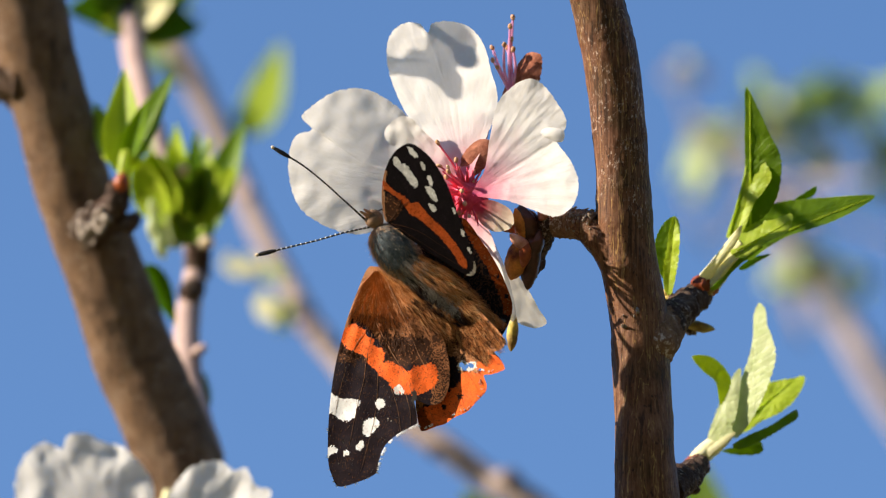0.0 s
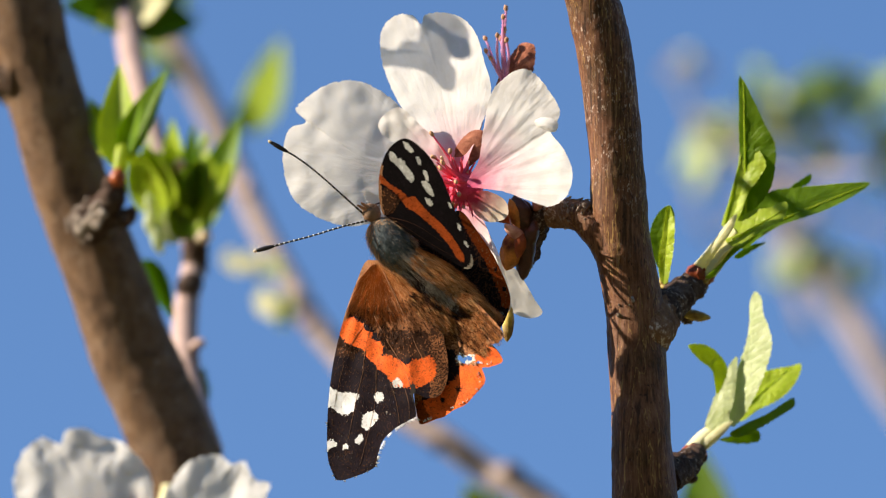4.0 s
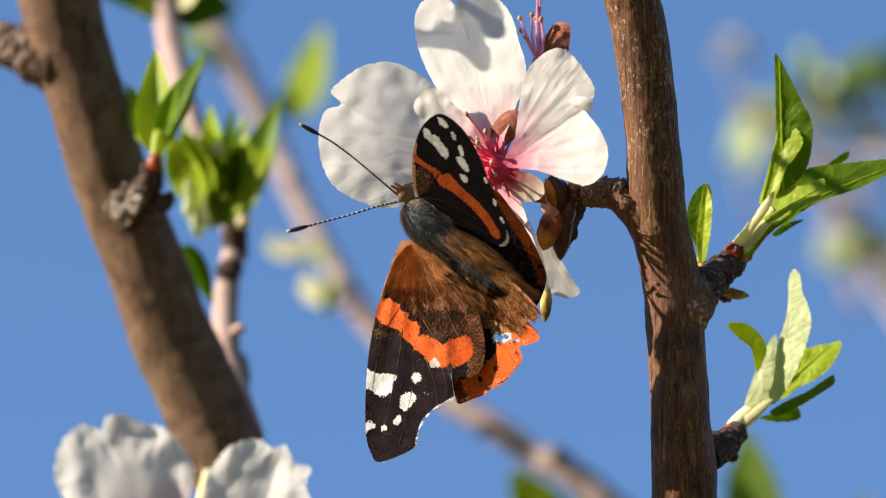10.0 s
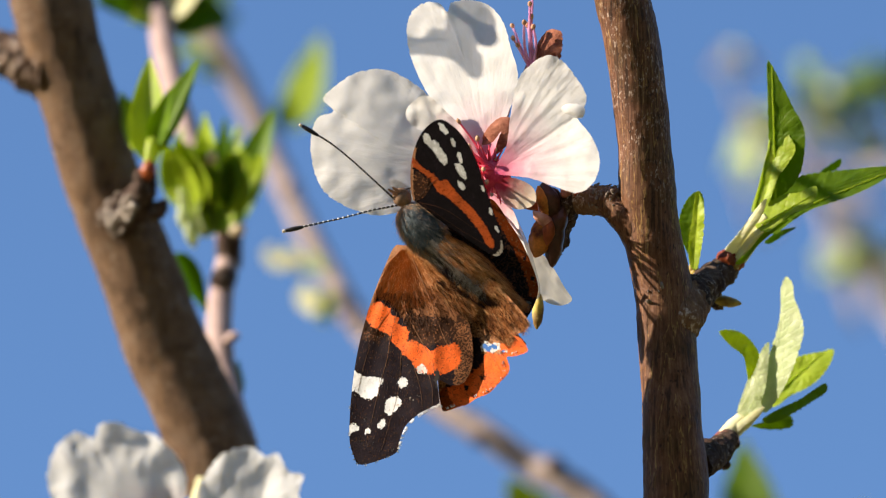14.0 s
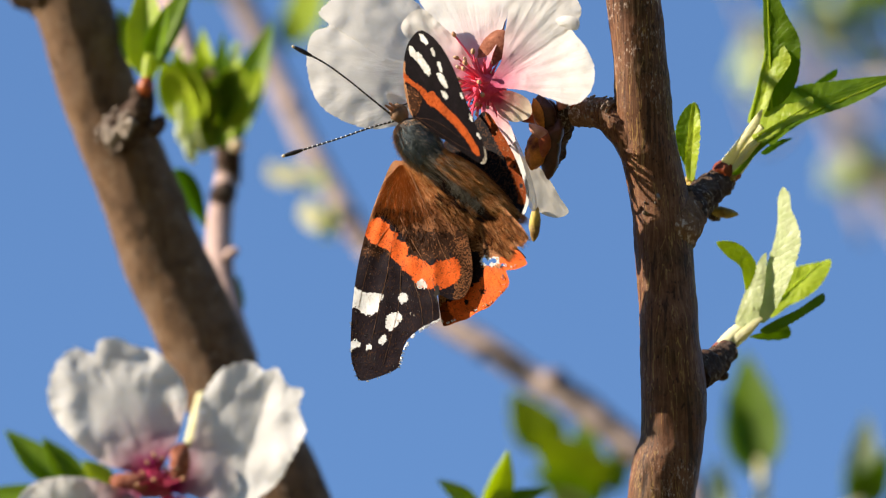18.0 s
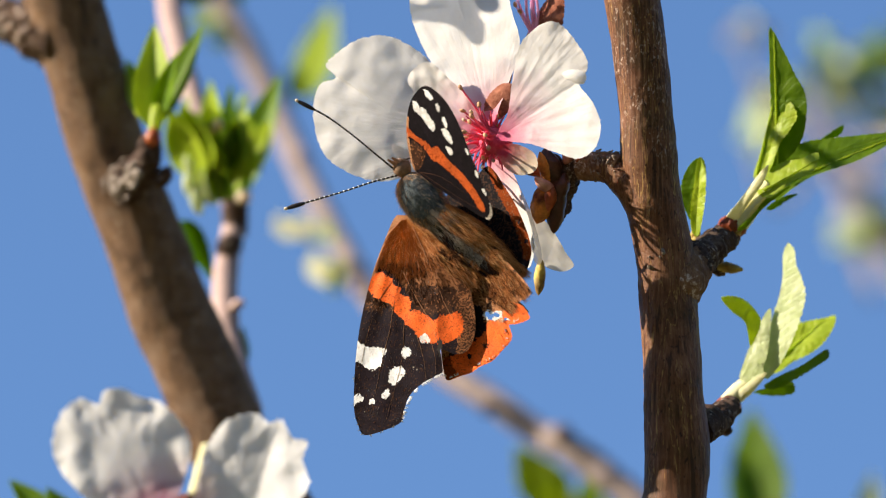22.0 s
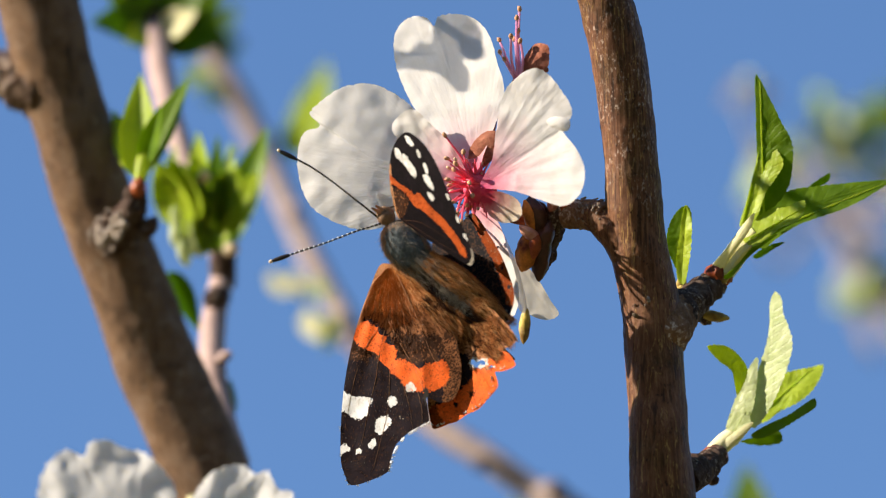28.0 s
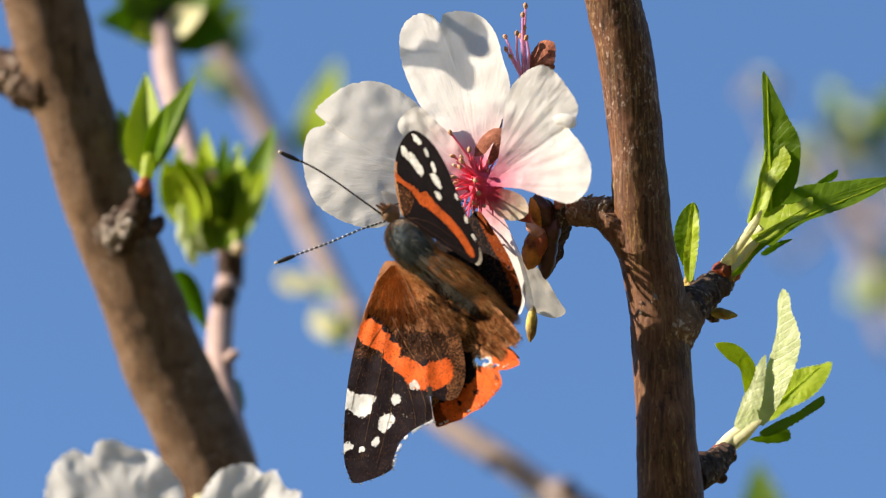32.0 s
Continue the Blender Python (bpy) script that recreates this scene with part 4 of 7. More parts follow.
petal(blossom, [(7.95, -2.18), (10.2, -3.83), (11.7, -5.93), (12.83, -8.03), (13.88, -9.83), (12.3, -10.58), (10.05, -9.83), (8.55, -7.8), (7.2, -4.8)], wavy(4.6, (10.61, 0, -6.7), (-0.27, 0.0), 0, 0.3, 0.3, 2.9), mat=PETAL_DIM, seed=5, label="lower petal, light shining through")
petal(blossom, [(3.96, 5.73), (5.77, 6.52), (7.64, 6.04), (8.97, 5.12), (9.4, 3.69), (8.78, 2.65), (6.9, 2.3), (5.26, 3.16), (4.39, 4.52)], wavy(-3.4, (6.48, 0, 4.36), (-0.4, -0.1), -0.4, 0.25, 0.5, 6.0), PETAL_CREAM, seed=6, label="small cupped cream petal", n=60, rings=10)
petal(blossom, [(3.92, 3.63), (5.27, 3.76), (6.8, 0.95), (8.25, -2.45), (9.31, -6.22), (9.71, -8.92), (8.95, -9.51), (7.79, -6.94), (6, -2.41), (4.33, 1)], wavy(1.6, (6.38, 0, -1.66), (-0.7, 0.1), 0, 0.2, 0.5, 6.5), PETAL_THIN, seed=7, n=72, rings=8)
petal(blossom, [(-9.91, 6.68), (-8.71, 6.38), (-7.06, 5.18), (-7.66, 3.98), (-9.01, 4.28), (-9.61, 5.33)], wavy(-2.0, (-8.58, 0, 5.34)), seed=8, n=40, rings=6)


def sepal(parent, outline, y, label="", lean=(0, 0), dish=0.9):
    bm = bmesh.new()
    xs, zs = [q[0] for q in outline], [q[1] for q in outline]
    panel(bm, outline, wavy(y, (sum(xs) / len(xs), 0, sum(zs) / len(zs)), lean, dish, 0.3, 0.5, y), None, 60, 8, 0.35, jag=0.06)
    return part("sepal", bm, SEPAL, parent, label)


sepal(blossom, [(2.16, 10.26), (2.49, 12.21), (3.49, 13.69), (5.01, 14.64), (6.43, 14.32), (6.47, 12.59), (5.69, 10.95), (4.17, 9.78)], 0.2, "", (-0.4, 0), 0.4)
sepal(blossom, [(3.75, 11.93), (4.24, 14.32), (5.18, 16.26), (6.09, 17.15), (6.15, 15.8), (5.59, 13.77), (4.8, 11.91)], 1.8)
bm = bmesh.new()
egg(bm, (3.61, 0.6, 6.99), (2.5, 2.3, 1.5), (0.1, -1, 0), 24, 14, 0.15)
part("calyx_cup", bm, DISC, blossom, "crimson blossom cup")
rng = random.Random(11)
for tip in (*((-0.72, -1, 14.16), (1.72, -1, 11.87), (-0.47, -1, 11.08), (1.98, -1, 4.87), (0.41, -1, 9.56)), *((-0.33, -4.5, 8.17), (-0.81, -4.5, 6.53), (0.22, -4.5, 5.17), (0.79, -4.5, 3.66), (1.37, -4.5, 2.6)), *((0.74, -3, 10.27), (2.84, -3, 6.04), (-0.06, -3, 7.44), (2.49, -3, 7.69))):
    stamen(blossom, Vector(C) + Vector((rng.uniform(-0.9, 0.9), -1.5, rng.uniform(-0.9, 0.9))), tip, FILAMENT, rng)
for k in range(54):
    a = k / 54 * math.tau + rng.uniform(-0.15, 0.15)
    left = 0.5 - 0.5 * math.cos(a)
    root = Vector(C) + Vector((1.3 * math.cos(a), -0.6, 1.3 * math.sin(a)))
    tip = Vector(C) + Vector((math.cos(a), 0, math.sin(a) - 0.1)) * rng.uniform(2.2, 3.2 + 2.6 * left) + Vector((0, rng.uniform(-2.4, -0.6), 0))
    bm = bmesh.new()
    tube(bm, [root, (root + tip) / 2 + Vector((rng.uniform(-0.3, 0.3), -0.3, rng.uniform(-0.3, 0.3))), tip], [0.22, 0.15, 0.09], 7, 8)
    line = part("filament", bm, FILAMENT if k % 4 else DISC, blossom)
    if k % 3 == 0:
        bm = bmesh.new()
        egg(bm, tip, (0.26, 0.22, 0.36), tip - root, 8, 6, 0.2)
        part("anther", bm, CREAM, line, "cream anther")

back = thing("almond_blossom", (11.11, 9, 19.1), "half hidden blossom with pink stamens and red sepals", "blossom", "blossoms")
for tip in ((9.42, 8, 31.16), (9.04, 8, 29.94), (9.2, 8, 28.19), (8.59, 8, 27.13), (9.42, 8, 26.83), (6.61, 8, 27.13), (6.69, 8, 25.38), (7.3, 8, 24.39), (8.21, 8, 27.43)):
    stamen(back, (9.2, 8, 20.59), Vector(tip) + Vector((0, rng.uniform(-2, 2), 0)), FILAMENT_PINK, rng, girth=0.2)
sepal(back, [(8.66, 20.97), (9.2, 22.87), (10.18, 25), (11.47, 26.37), (12.99, 26.22), (13.3, 25.15), (12.99, 23.03), (11.47, 22.72), (9.95, 21.35)], 7, "russet sepal", (-0.5, 0.1), 0.3)
sepal(back, [(9.2, 21.35), (10.33, 23.63), (12.23, 24.01), (13.15, 22.87), (11.85, 22.11), (10.33, 20.97)], 8.5)
bm = bmesh.new()
egg(bm, (9.21, 9, 20.62), (1.4, 1.3, 2.2), (0.3, 0, 1), 12, 8, 0.1)
part("calyx_cup", bm, SEPAL, back)
bm = bmesh.new()
tube(bm, [(9.21, 9, 19.86), (11.49, 9, 14.53), (13.34, 6, 8.42), (15.17, 2, 4)], [0.7, 0.6, 0.6, 0.8], 8, 14)
part("pedicel", bm, SCALE_RED, back)

# ---- an added, unseen blossom: its petal is cut to the upper petal's shade ----
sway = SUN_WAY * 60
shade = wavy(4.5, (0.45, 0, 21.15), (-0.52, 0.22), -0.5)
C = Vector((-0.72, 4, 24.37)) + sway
over = thing("almond_blossom", C, "added unseen blossom on a thin twig, shades the upper petal", "blossom", "blossoms")
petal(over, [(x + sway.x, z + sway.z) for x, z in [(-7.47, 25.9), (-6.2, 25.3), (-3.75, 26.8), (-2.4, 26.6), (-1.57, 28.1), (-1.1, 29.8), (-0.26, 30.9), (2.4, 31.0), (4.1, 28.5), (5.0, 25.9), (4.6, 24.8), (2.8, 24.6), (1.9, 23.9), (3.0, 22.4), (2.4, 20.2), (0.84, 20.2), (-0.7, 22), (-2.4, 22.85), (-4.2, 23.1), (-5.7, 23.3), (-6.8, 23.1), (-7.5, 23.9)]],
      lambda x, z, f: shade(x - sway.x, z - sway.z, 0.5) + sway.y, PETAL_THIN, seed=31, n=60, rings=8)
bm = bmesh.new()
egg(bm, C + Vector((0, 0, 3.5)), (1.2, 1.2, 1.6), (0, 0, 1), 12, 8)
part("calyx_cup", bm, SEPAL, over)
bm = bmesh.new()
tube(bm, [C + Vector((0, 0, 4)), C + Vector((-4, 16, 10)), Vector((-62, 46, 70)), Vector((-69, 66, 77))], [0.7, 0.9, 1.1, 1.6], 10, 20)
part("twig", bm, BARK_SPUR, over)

# ---- the limb behind with its spur and leaves ----
limb = thing("almond_branch", (-40.58, 66, -37.19), "grey brown almond limb, sunlit on one side", "branch")
bm = bmesh.new()
tube(bm, [(-64.29, 66, 50.88), (-61.84, 66, 41.9), (-59.7, 66, 33.75), (-57.81, 66, 25.6), (-55.5, 66, 17.44), (-53.28, 66, 9.28), (-50.33, 66, 1.12), (-47.3, 66, -7.05), (-44.52, 66, -15.21), (-40.92, 66, -23.39),
          (-37.87, 66, -30.74), (-32.36, 66, -43.09), (-28.07, 66, -49.84), (-12, 55, -95), (30, -12, -175)],
     [5.6, 5.7, 5.8, 5.6, 5.5, 5.6, 5.7, 5.8, 5.9, 6.1, 6.2, 6.2, 6.2, 6.6, 6.5], 36, 150, 0.06, 0.03, 11.0)
part("bark", bm, BARK_OLD, limb)
bm = bmesh.new()
tube(bm, [(-59.5, 66.5, 24.2), (-62.6, 67.5, 25.0), (-66.0, 69, 26.6), (-71, 72, 29), (-80, 78, 34)], [5.0, 4.0, 2.9, 2.6, 2.4], 40, 60, 0.24, 0.06, 3.0)
part("side_branch", bm, BARK_KNOB, limb, "knobby side branch with grey crust")
flakes(limb, [(-61.0, 67, 24.6), (-63.6, 68, 25.6), (-67.5, 69.7, 27.3)], 3.5, 110, 65, LICHEN, 0.8)
bm = bmesh.new()
tube(bm, [(-64.0, 66, 49.8), (-69, 67, 76), (-76, 70, 120), (-90, 78, 210)], [5.6, 5.2, 4.2, 2.0], 20, 40, 0.06, 0.02, 5.0)
part("upper_limb", bm, BARK_OLD, limb)
knot = collar(limb, [(-50.34, 64, 2.89), (-47.92, 58, 4.1), (-46.37, 53, 6.59), (-45.7, 52, 9.28)], [3.6, 2.6, 1.9, 1.5], BARK_SPUR, 14.0, "spur", "dark knotty spur with grey crust")
bud(knot, (-49.11, 55, 3.29), (-47.03, 53, 5.64), 1.3, BARK_SPUR)
bud(knot, (-45.24, 53, 2.17), (-43.03, 53, 5.33), 1.3, BARK_SPUR)
flakes(limb, [(-51.6, 58.2, 2.0), (-50.3, 57, 3.33), (-48.67, 56, 4.89)], 2.2, 110, 64, LICHEN, 0.6)
rng = random.Random(77)
bm = bmesh.new()
for _ in range(30):
    a, b = rng.random() ** 1.3, rng.gauss(0, 0.62)
    egg(bm, (-51.6 + 4.2 * a, 56.2 - 5.0 * a + 0.3 * abs(b), 2.2 + 2.6 * a + b * 1.3), (rng.uniform(0.4, 0.8), rng.uniform(0.3, 0.6), rng.uniform(0.5, 1.0)), (rng.uniform(-1, 1), rng.uniform(-1, 0), 1), 10, 7, 0.5)
part("crust", bm, CRUST_PALE, limb, "pale grey crust round the knot", kind="stuff")
bud(knot, (-45.75, 51, 7.99), (-45.06, 51, 10.86), 1.25, SCALE_RED)
bm = bmesh.new()
tube(bm, [(-45.29, 52, 10.16), (-44.82, 53, 12.96), (-44.33, 55, 15.8)], [0.9, 1.1, 0.5], 12, 12, 0.05)
shoot = part("shoot", bm, LEAF_YOUNG, limb, "pale young shoot")
leaf(shoot, (-45.18, 53, 10.57), (-45.3, 57, 25.58), 6.0, LEAF_YOUNG, "", (-0.2, -0.9, 0), fold=0.5)
leaf(shoot, (-44.26, 54, 12.01), (-38.6, 59, 25.04), 5.6, LEAF, "", (-0.6, -0.8, 0.1), fold=0.4)
leaf(shoot, (-44.51, 53, 12.56), (-42.02, 51, 20.86), 3.56, LEAF, "", (-0.5, -0.9, 0), fold=0.5)
leaf(shoot, (-45.24, 57, 11.84), (-50.36, 69, 21.09), 4.52, LEAF_YOUNG, "", (-0.4, -0.8, 0))
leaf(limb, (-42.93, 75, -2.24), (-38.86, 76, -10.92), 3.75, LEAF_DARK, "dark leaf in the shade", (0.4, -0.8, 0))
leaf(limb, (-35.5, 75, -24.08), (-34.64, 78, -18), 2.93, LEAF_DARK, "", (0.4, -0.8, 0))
bm = bmesh.new()
tube(bm, [(-23.3, 66, -53.84), (-10.29, 64, -54.05), (-0.5, 61, -52.11), (1.58, 60, -49.7)], [1.2, 1.0, 0.9, 0.8], 10, 20, 0.06)
shoot = part("shoot", bm, SHOOT, limb, "low young shoot")
leaf(shoot, (1.12, 60, -52.1), (4.34, 56, -43.57), 5, LEAF_YOUNG, "", (0.5, -0.8, 0), fold=0.5)
leaf(shoot, (-0.5, 61, -52.11), (-5.85, 60, -47.67), 3.22, LEAF_YOUNG, "", (0.2, -0.8, 0.3), fold=0.5)
leaf(shoot, (1.11, 61, -52.15), (10.03, 62, -49.43), 3.22, LEAF, "", (0, -0.8, 0.4), fold=0.4)

# ---- the pale twig with a leaf tuft ----
twig = thing("almond_twig", (-35.45, 74, -23.65), "pale pinkish twig with a tuft of opening leaves", "branch")
bm = bmesh.new()
tube(bm, [(-62, 150, 120), (-50.97, 136, 53.04), (-49.64, 132, 44.95), (-48.16, 125, 35.94), (-45.79, 112, 25.14), (-41.99, 101, 13.79), (-37.94, 96, 4.41), (-36.61, 94, -2.32), (-37.39, 87, -8.96), (-37.32, 80, -15.51), (-35.52, 74, -22.83), (-32.84, 68, -30.07)],
     [1.0, 1.9, 1.9, 1.9, 1.9, 1.6, 1.5, 1.7, 1.8, 2.0, 1.6, 1.4], 20, 100, 0.08, 0.02, 21.0)
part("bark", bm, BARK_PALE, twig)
bm = bmesh.new()
tube(bm, [(-38.06, 88, -6.63), (-37.01, 87, -6.15), (-35.72, 88, -5.67)], [1.2, 1.95, 1.3], 14, 10, 0.1)
part("node_ring", bm, BARK_SPUR, twig, "dark ring at a node")
bm = bmesh.new()
tube(bm, [(-36.11, 93, -4.84), (-36.38, 93, -1.49), (-36.12, 92, 1.42)], [1.6, 2.1, 1.8], 14, 12, 0.1)
tip = part("spur", bm, BARK_SPUR, twig, "dark spur under the leaf tuft")
bud(tip, (-35.54, 90, 0.82), (-33.94, 88, 1.28), 1.15, CREAM, "pale leaf scar")
bud(twig, (-36.78, 79, -15.51), (-34.31, 76, -14.04), 0.9, BARK_PALE)
for a, b, w, m, f, k in (((-36.17, 93, 1.01), (-29.6, 97, 19.11), 78, LEAF, (-0.4, -0.9, 0.1), 0.06), ((-36.37, 90, 1), (-33.27, 86, 16.27), 40, LEAF, (-0.5, -0.9, 0), -0.1),
                         ((-39.27, 90, 6.88), (-39.31, 88, 18.33), 60, LEAF_YOUNG, (-0.5, -0.9, 0.1), 0.1), ((-39.75, 88, 6.86), (-42.45, 84, 16.47), 44, LEAF_PALE, (-0.4, -0.8, 0), -0.1),
                         ((-39.36, 88, 5.2), (-45.45, 92, 12.68), 40, LEAF_YOUNG, (-0.3, -0.9, 0.2), 0.12), ((-36.58, 86, 6.79), (-36.04, 82, 17.47), 44, LEAF_DARK, (-0.5, -0.8, 0), 0.08),
                         ((-38.98, 87, 0.03), (-42.29, 84, 6.45), 34, LEAF_PALE, (-0.4, -0.9, 0.3), 0.15), ((-39.18, 86, 0.03), (-40.38, 82, 5.16), 34, LEAF_PALE, (-0.4, -0.9, 0.3), -0.1),
                         ((-36.71, 92, 1.01), (-35.4, 100, 16.86), 40, LEAF_YOUNG, (-0.4, -0.9, 0), 0.1), ((-37.42, 84, 0.57), (-38.72, 80, 9.23), 50, LEAF, (-0.4, -0.8, 0), 0.08),
                         ((-37.84, 86, 0.59), (-41.74, 84, 9.34), 46, LEAF, (-0.2, -0.9, 0), -0.1), ((-36.84, 86, 0.99), (-35.84, 82, 10.03), 44, LEAF, (-0.5, -0.8, 0), -0.08), ((-39.92, 84, 9.31), (-43.11, 82, 10.16), 30, LEAF, (-0.4, -0.8, 0.3), 0.1)):
    leaf(twig, a, b, w * 0.0836, m, "", f, nv=12, nu=6, fold=0.35, sway=k, bend=0.1)
rng = random.Random(19)
for k in range(15):
    a = radians(-38 + 76 * k / 14 + rng.uniform(-8, 8))
    root = Vector((-38.4, 84, 2.6)) + Vector((3.2 * math.sin(a), rng.uniform(-2, 2), 2.0 * rng.random()))
    reach = rng.uniform(8.5, 12.5)
    leaf(twig, root, root + Vector((reach * math.sin(a) * 0.75, rng.uniform(-5, -1), reach * math.cos(a))), rng.uniform(5.6, 7.8), rng.choice((LEAF, LEAF_YOUNG, LEAF_YOUNG, LEAF_YOUNG)), "", (-0.7, -0.7, 0.2), nv=12, nu=6, fold=0.45, bend=-0.14, sway=rng.uniform(-0.1, 0.1), full=0.9, point=0.4)
for x, z, g in ((-41.9, 2.4, 1.1), (-40.9, 0.2, 1.0), (-41.9, 5.0, 0.9)):
    bud(twig, (x, 82, z - 1.6), (x - 0.6, 80, z + 2.4), g, LEAF_PALE, "pale opening bud", 0.12)
bud(twig, (-38.37, 80, 10.54), (-37.42, 78, 12.31), 0.85, CREAM, "small cream bud among the leaves")
for a, b, w, m in (((-47.67, 125, 34.2), (-54.25, 120, 35.41), 5.0, LEAF_DARK), ((-46.72, 123, 32.38), (-42.32, 122, 34.85), 4.6, LEAF), ((-47.23, 125, 35.06), (-45.13, 128, 41.21), 4.4, LEAF_YOUNG),
                   ((-48.41, 127, 38.62), (-53.41, 122, 41.94), 5.4, LEAF), ((-48.44, 128, 40.4), (-42.38, 126, 43.67), 5.4, LEAF_DARK), ((-47.59, 124, 35.89), (-52.01, 118, 33.15), 4.4, LEAF_YOUNG),
                   ((-46.6, 124, 34.6), (-37.0, 122, 33.6), 7.4, LEAF_DARK), ((-46.4, 124, 35.8), (-37.6, 124, 40.6), 7.6, LEAF), ((-48.6, 124, 36.6), (-57.4, 121, 36.4), 6.6, LEAF_DARK), ((-46.9, 123, 35.0), (-41.2, 120, 37.8), 5.0, LEAF_CREAM),
                   ((-48.0, 124, 38.0), (-56.0, 122, 43.0), 7.0, LEAF), ((-46.2, 124, 37.0), (-39.6, 122, 45.0), 7.0, LEAF_DARK)):
    leaf(twig, a, b, w, m, "", (-0.2, -0.9, 0.2), nv=12, nu=6, fold=0.25)
bm = bmesh.new()
tube(bm, [(-48.5, 127, 39.2), (-48.0, 125.5, 36.6), (-47.3, 123.5, 33.4)], [1.9, 2.4, 1.95], 16, 14, 0.14)
part("node_ring", bm, BARK_SPUR, twig, "dark knotty node under the leaves")

# ---- the blurred branch farther back ----
far = thing("almond_branch", (16.49, 198, -43.95), "grey almond branch with pale buds, farther back", "branch")
bm = bmesh.new()
tube(bm, [(-100, 300, 140), (-57.97, 275, 57.16), (-52.91, 271, 47.9), (-48.97, 269, 38.81), (-45.17, 266, 32.19), (-40.77, 262, 23.6), (-36.73, 256, 14.56), (-31.54, 243, 3.59), (-26.71, 233, -5.2), (-21.8, 224, -13.36), (-14.13, 214, -22.36), (-6.59, 207, -28.45),
          (0.86, 202, -33.12), (9.14, 198, -39.18), (10.19, 195, -38.56), (17.43, 192, -44.18), (23.71, 189, -49.74), (32.47, 179, -58.2), (36, 60, -115), (36, -15, -160)],
     [0.9, 1.7, 1.8, 1.9, 2.2, 2.2, 2.1, 2.1, 2.0, 2.1, 2.1, 2.3, 2.2, 2.2, 2.3, 2.5, 2.4, 2.5, 2.6, 2.8], 18, 130, 0.12, 0.02, 31.0)
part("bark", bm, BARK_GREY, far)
for a, b, g, m in (((-21.48, 220, -12.38), (-23.63, 215, -13.72), 1.6, BARK_PALE), ((0.41, 200, -32.59), (-2.37, 197, -33.86), 1.3, BARK_SPUR), ((10.18, 192, -38.93), (12.1, 192, -36.21), 1.6, BARK_SPUR), ((-32.64, 243, 7.49), (-33.95, 241, 11.36), 1.5, BARK_PALE)):
    bud(far, a, b, g, m)
for a, b, w, m in (((-33.06, 260, 19.98), (-28.2, 264, 36.09), 84, LEAF_YOUNG), ((-34.06, 260, 19.5), (-34.79, 256, 25.32), 50, LEAF), 
                   ((-25.64, 228, -8.08), (-28.03, 225, -13.74), 44, LEAF_YOUNG), ((-48.48, 268, 35.78), (-52.67, 262, 32.19), 60, LEAF_YOUNG), ((-48.94, 268, 37.78), (-42.94, 268, 40.65), 56, LEAF_DARK), ((-49.92, 269, 41.8), (-43.88, 269, 46.66), 70, LEAF),
                   ((-45.42, 265, 31.67), (-49.75, 262, 29.68), 50, LEAF_YOUNG)):
    leaf(far, a, b, w * 0.096, m, "", (-0.35, -0.9, 0.1), nv=10, nu=4, fold=0.12)
for a, b, w, m in (((-35.03, 225, -4.67), (-36.03, 223, -0.65), 64, LEAF_CREAM), ((-31.41, 225, -5.11), (-32.79, 223, -0.89), 76, LEAF_CREAM), ((-27.64, 226, -5.55), (-29.22, 224, -1.71), 66, LEAF_PALE),
                   ((-29.47, 226, -12.3), (-30.26, 224, -6.84), 70, LEAF_CREAM), ((-27.01, 226, -13.77), (-27.62, 224, -8.5), 60, LEAF_YOUNG)):
    leaf(far, a, b, w * 0.096, m, "", (-0.75, -0.65, 0.1), nv=10, nu=4, fold=0.1)
for a, b, w, m in (((10.4, 192, -49.2), (3.4, 189, -39.4), 110, LEAF_YOUNG), ((18.05, 192, -56.64), (7.2, 187, -45.6), 130, LEAF_YOUNG), ((17.08, 192, -58.46), (14.7, 192, -42.73), 80, LEAF), ((17.09, 189, -57.4), (6.19, 186, -52.41), 60, LEAF),
                   ((19.89, 192, -56.69), (22, 192, -45.67), 60, LEAF), ((15.18, 189, -60.11), (8.87, 187, -55.27), 60, LEAF_PALE)):
    leaf(far, a, b, w * 0.093, m, "", (-0.6, -0.7, 0.3), nv=12, nu=4, fold=0.12)
bm = bmesh.new()
tube(bm, [(30.7, 182, -58.76), (39.11, 192, -61.75), (43.75, 197, -59.34), (44.34, 198, -51.98)], [1.4, 1.2, 1.0, 0.9], 8, 14)
shoot = part("shoot", bm, SHOOT, far)
leaf(shoot, (43.63, 198, -54.28), (42.19, 205, -34.3), 11.15, LEAF, "broad green leaf", (-0.3, -0.9, 0.1), nv=14, nu=6, fold=0.1)
leaf(shoot, (43.62, 198, -54.75), (38.79, 202, -40.85), 5.58, LEAF_DARK, "", (0.3, -0.9, 0.1), nv=12, nu=4, fold=0.12)
leaf(shoot, (37.48, 198, -59.7), (36.61, 200, -51.7), 4.27, LEAF_PALE, "", (0, -0.9, 0.1), nv=10, nu=4, fold=0.12)
bm = bmesh.new()
tube(bm, [(39.11, 192, -61.75), (50.51, 202, -63.46), (60.95, 205, -60.13)], [1.2, 1.0, 0.9], 8, 12)
shoot = part("shoot", bm, SHOOT, far)
leaf(shoot, (60.48, 205, -60.59), (62.11, 210, -45.4), 6.55, LEAF_PALE, "", (0, -0.9, 0.1), nv=10, nu=4, fold=0.12)
leaf(shoot, (60.94, 205, -60.6), (59.25, 205, -53.56), 5.61, LEAF, "", (0, -0.9, 0.1), nv=10, nu=4, fold=0.12)
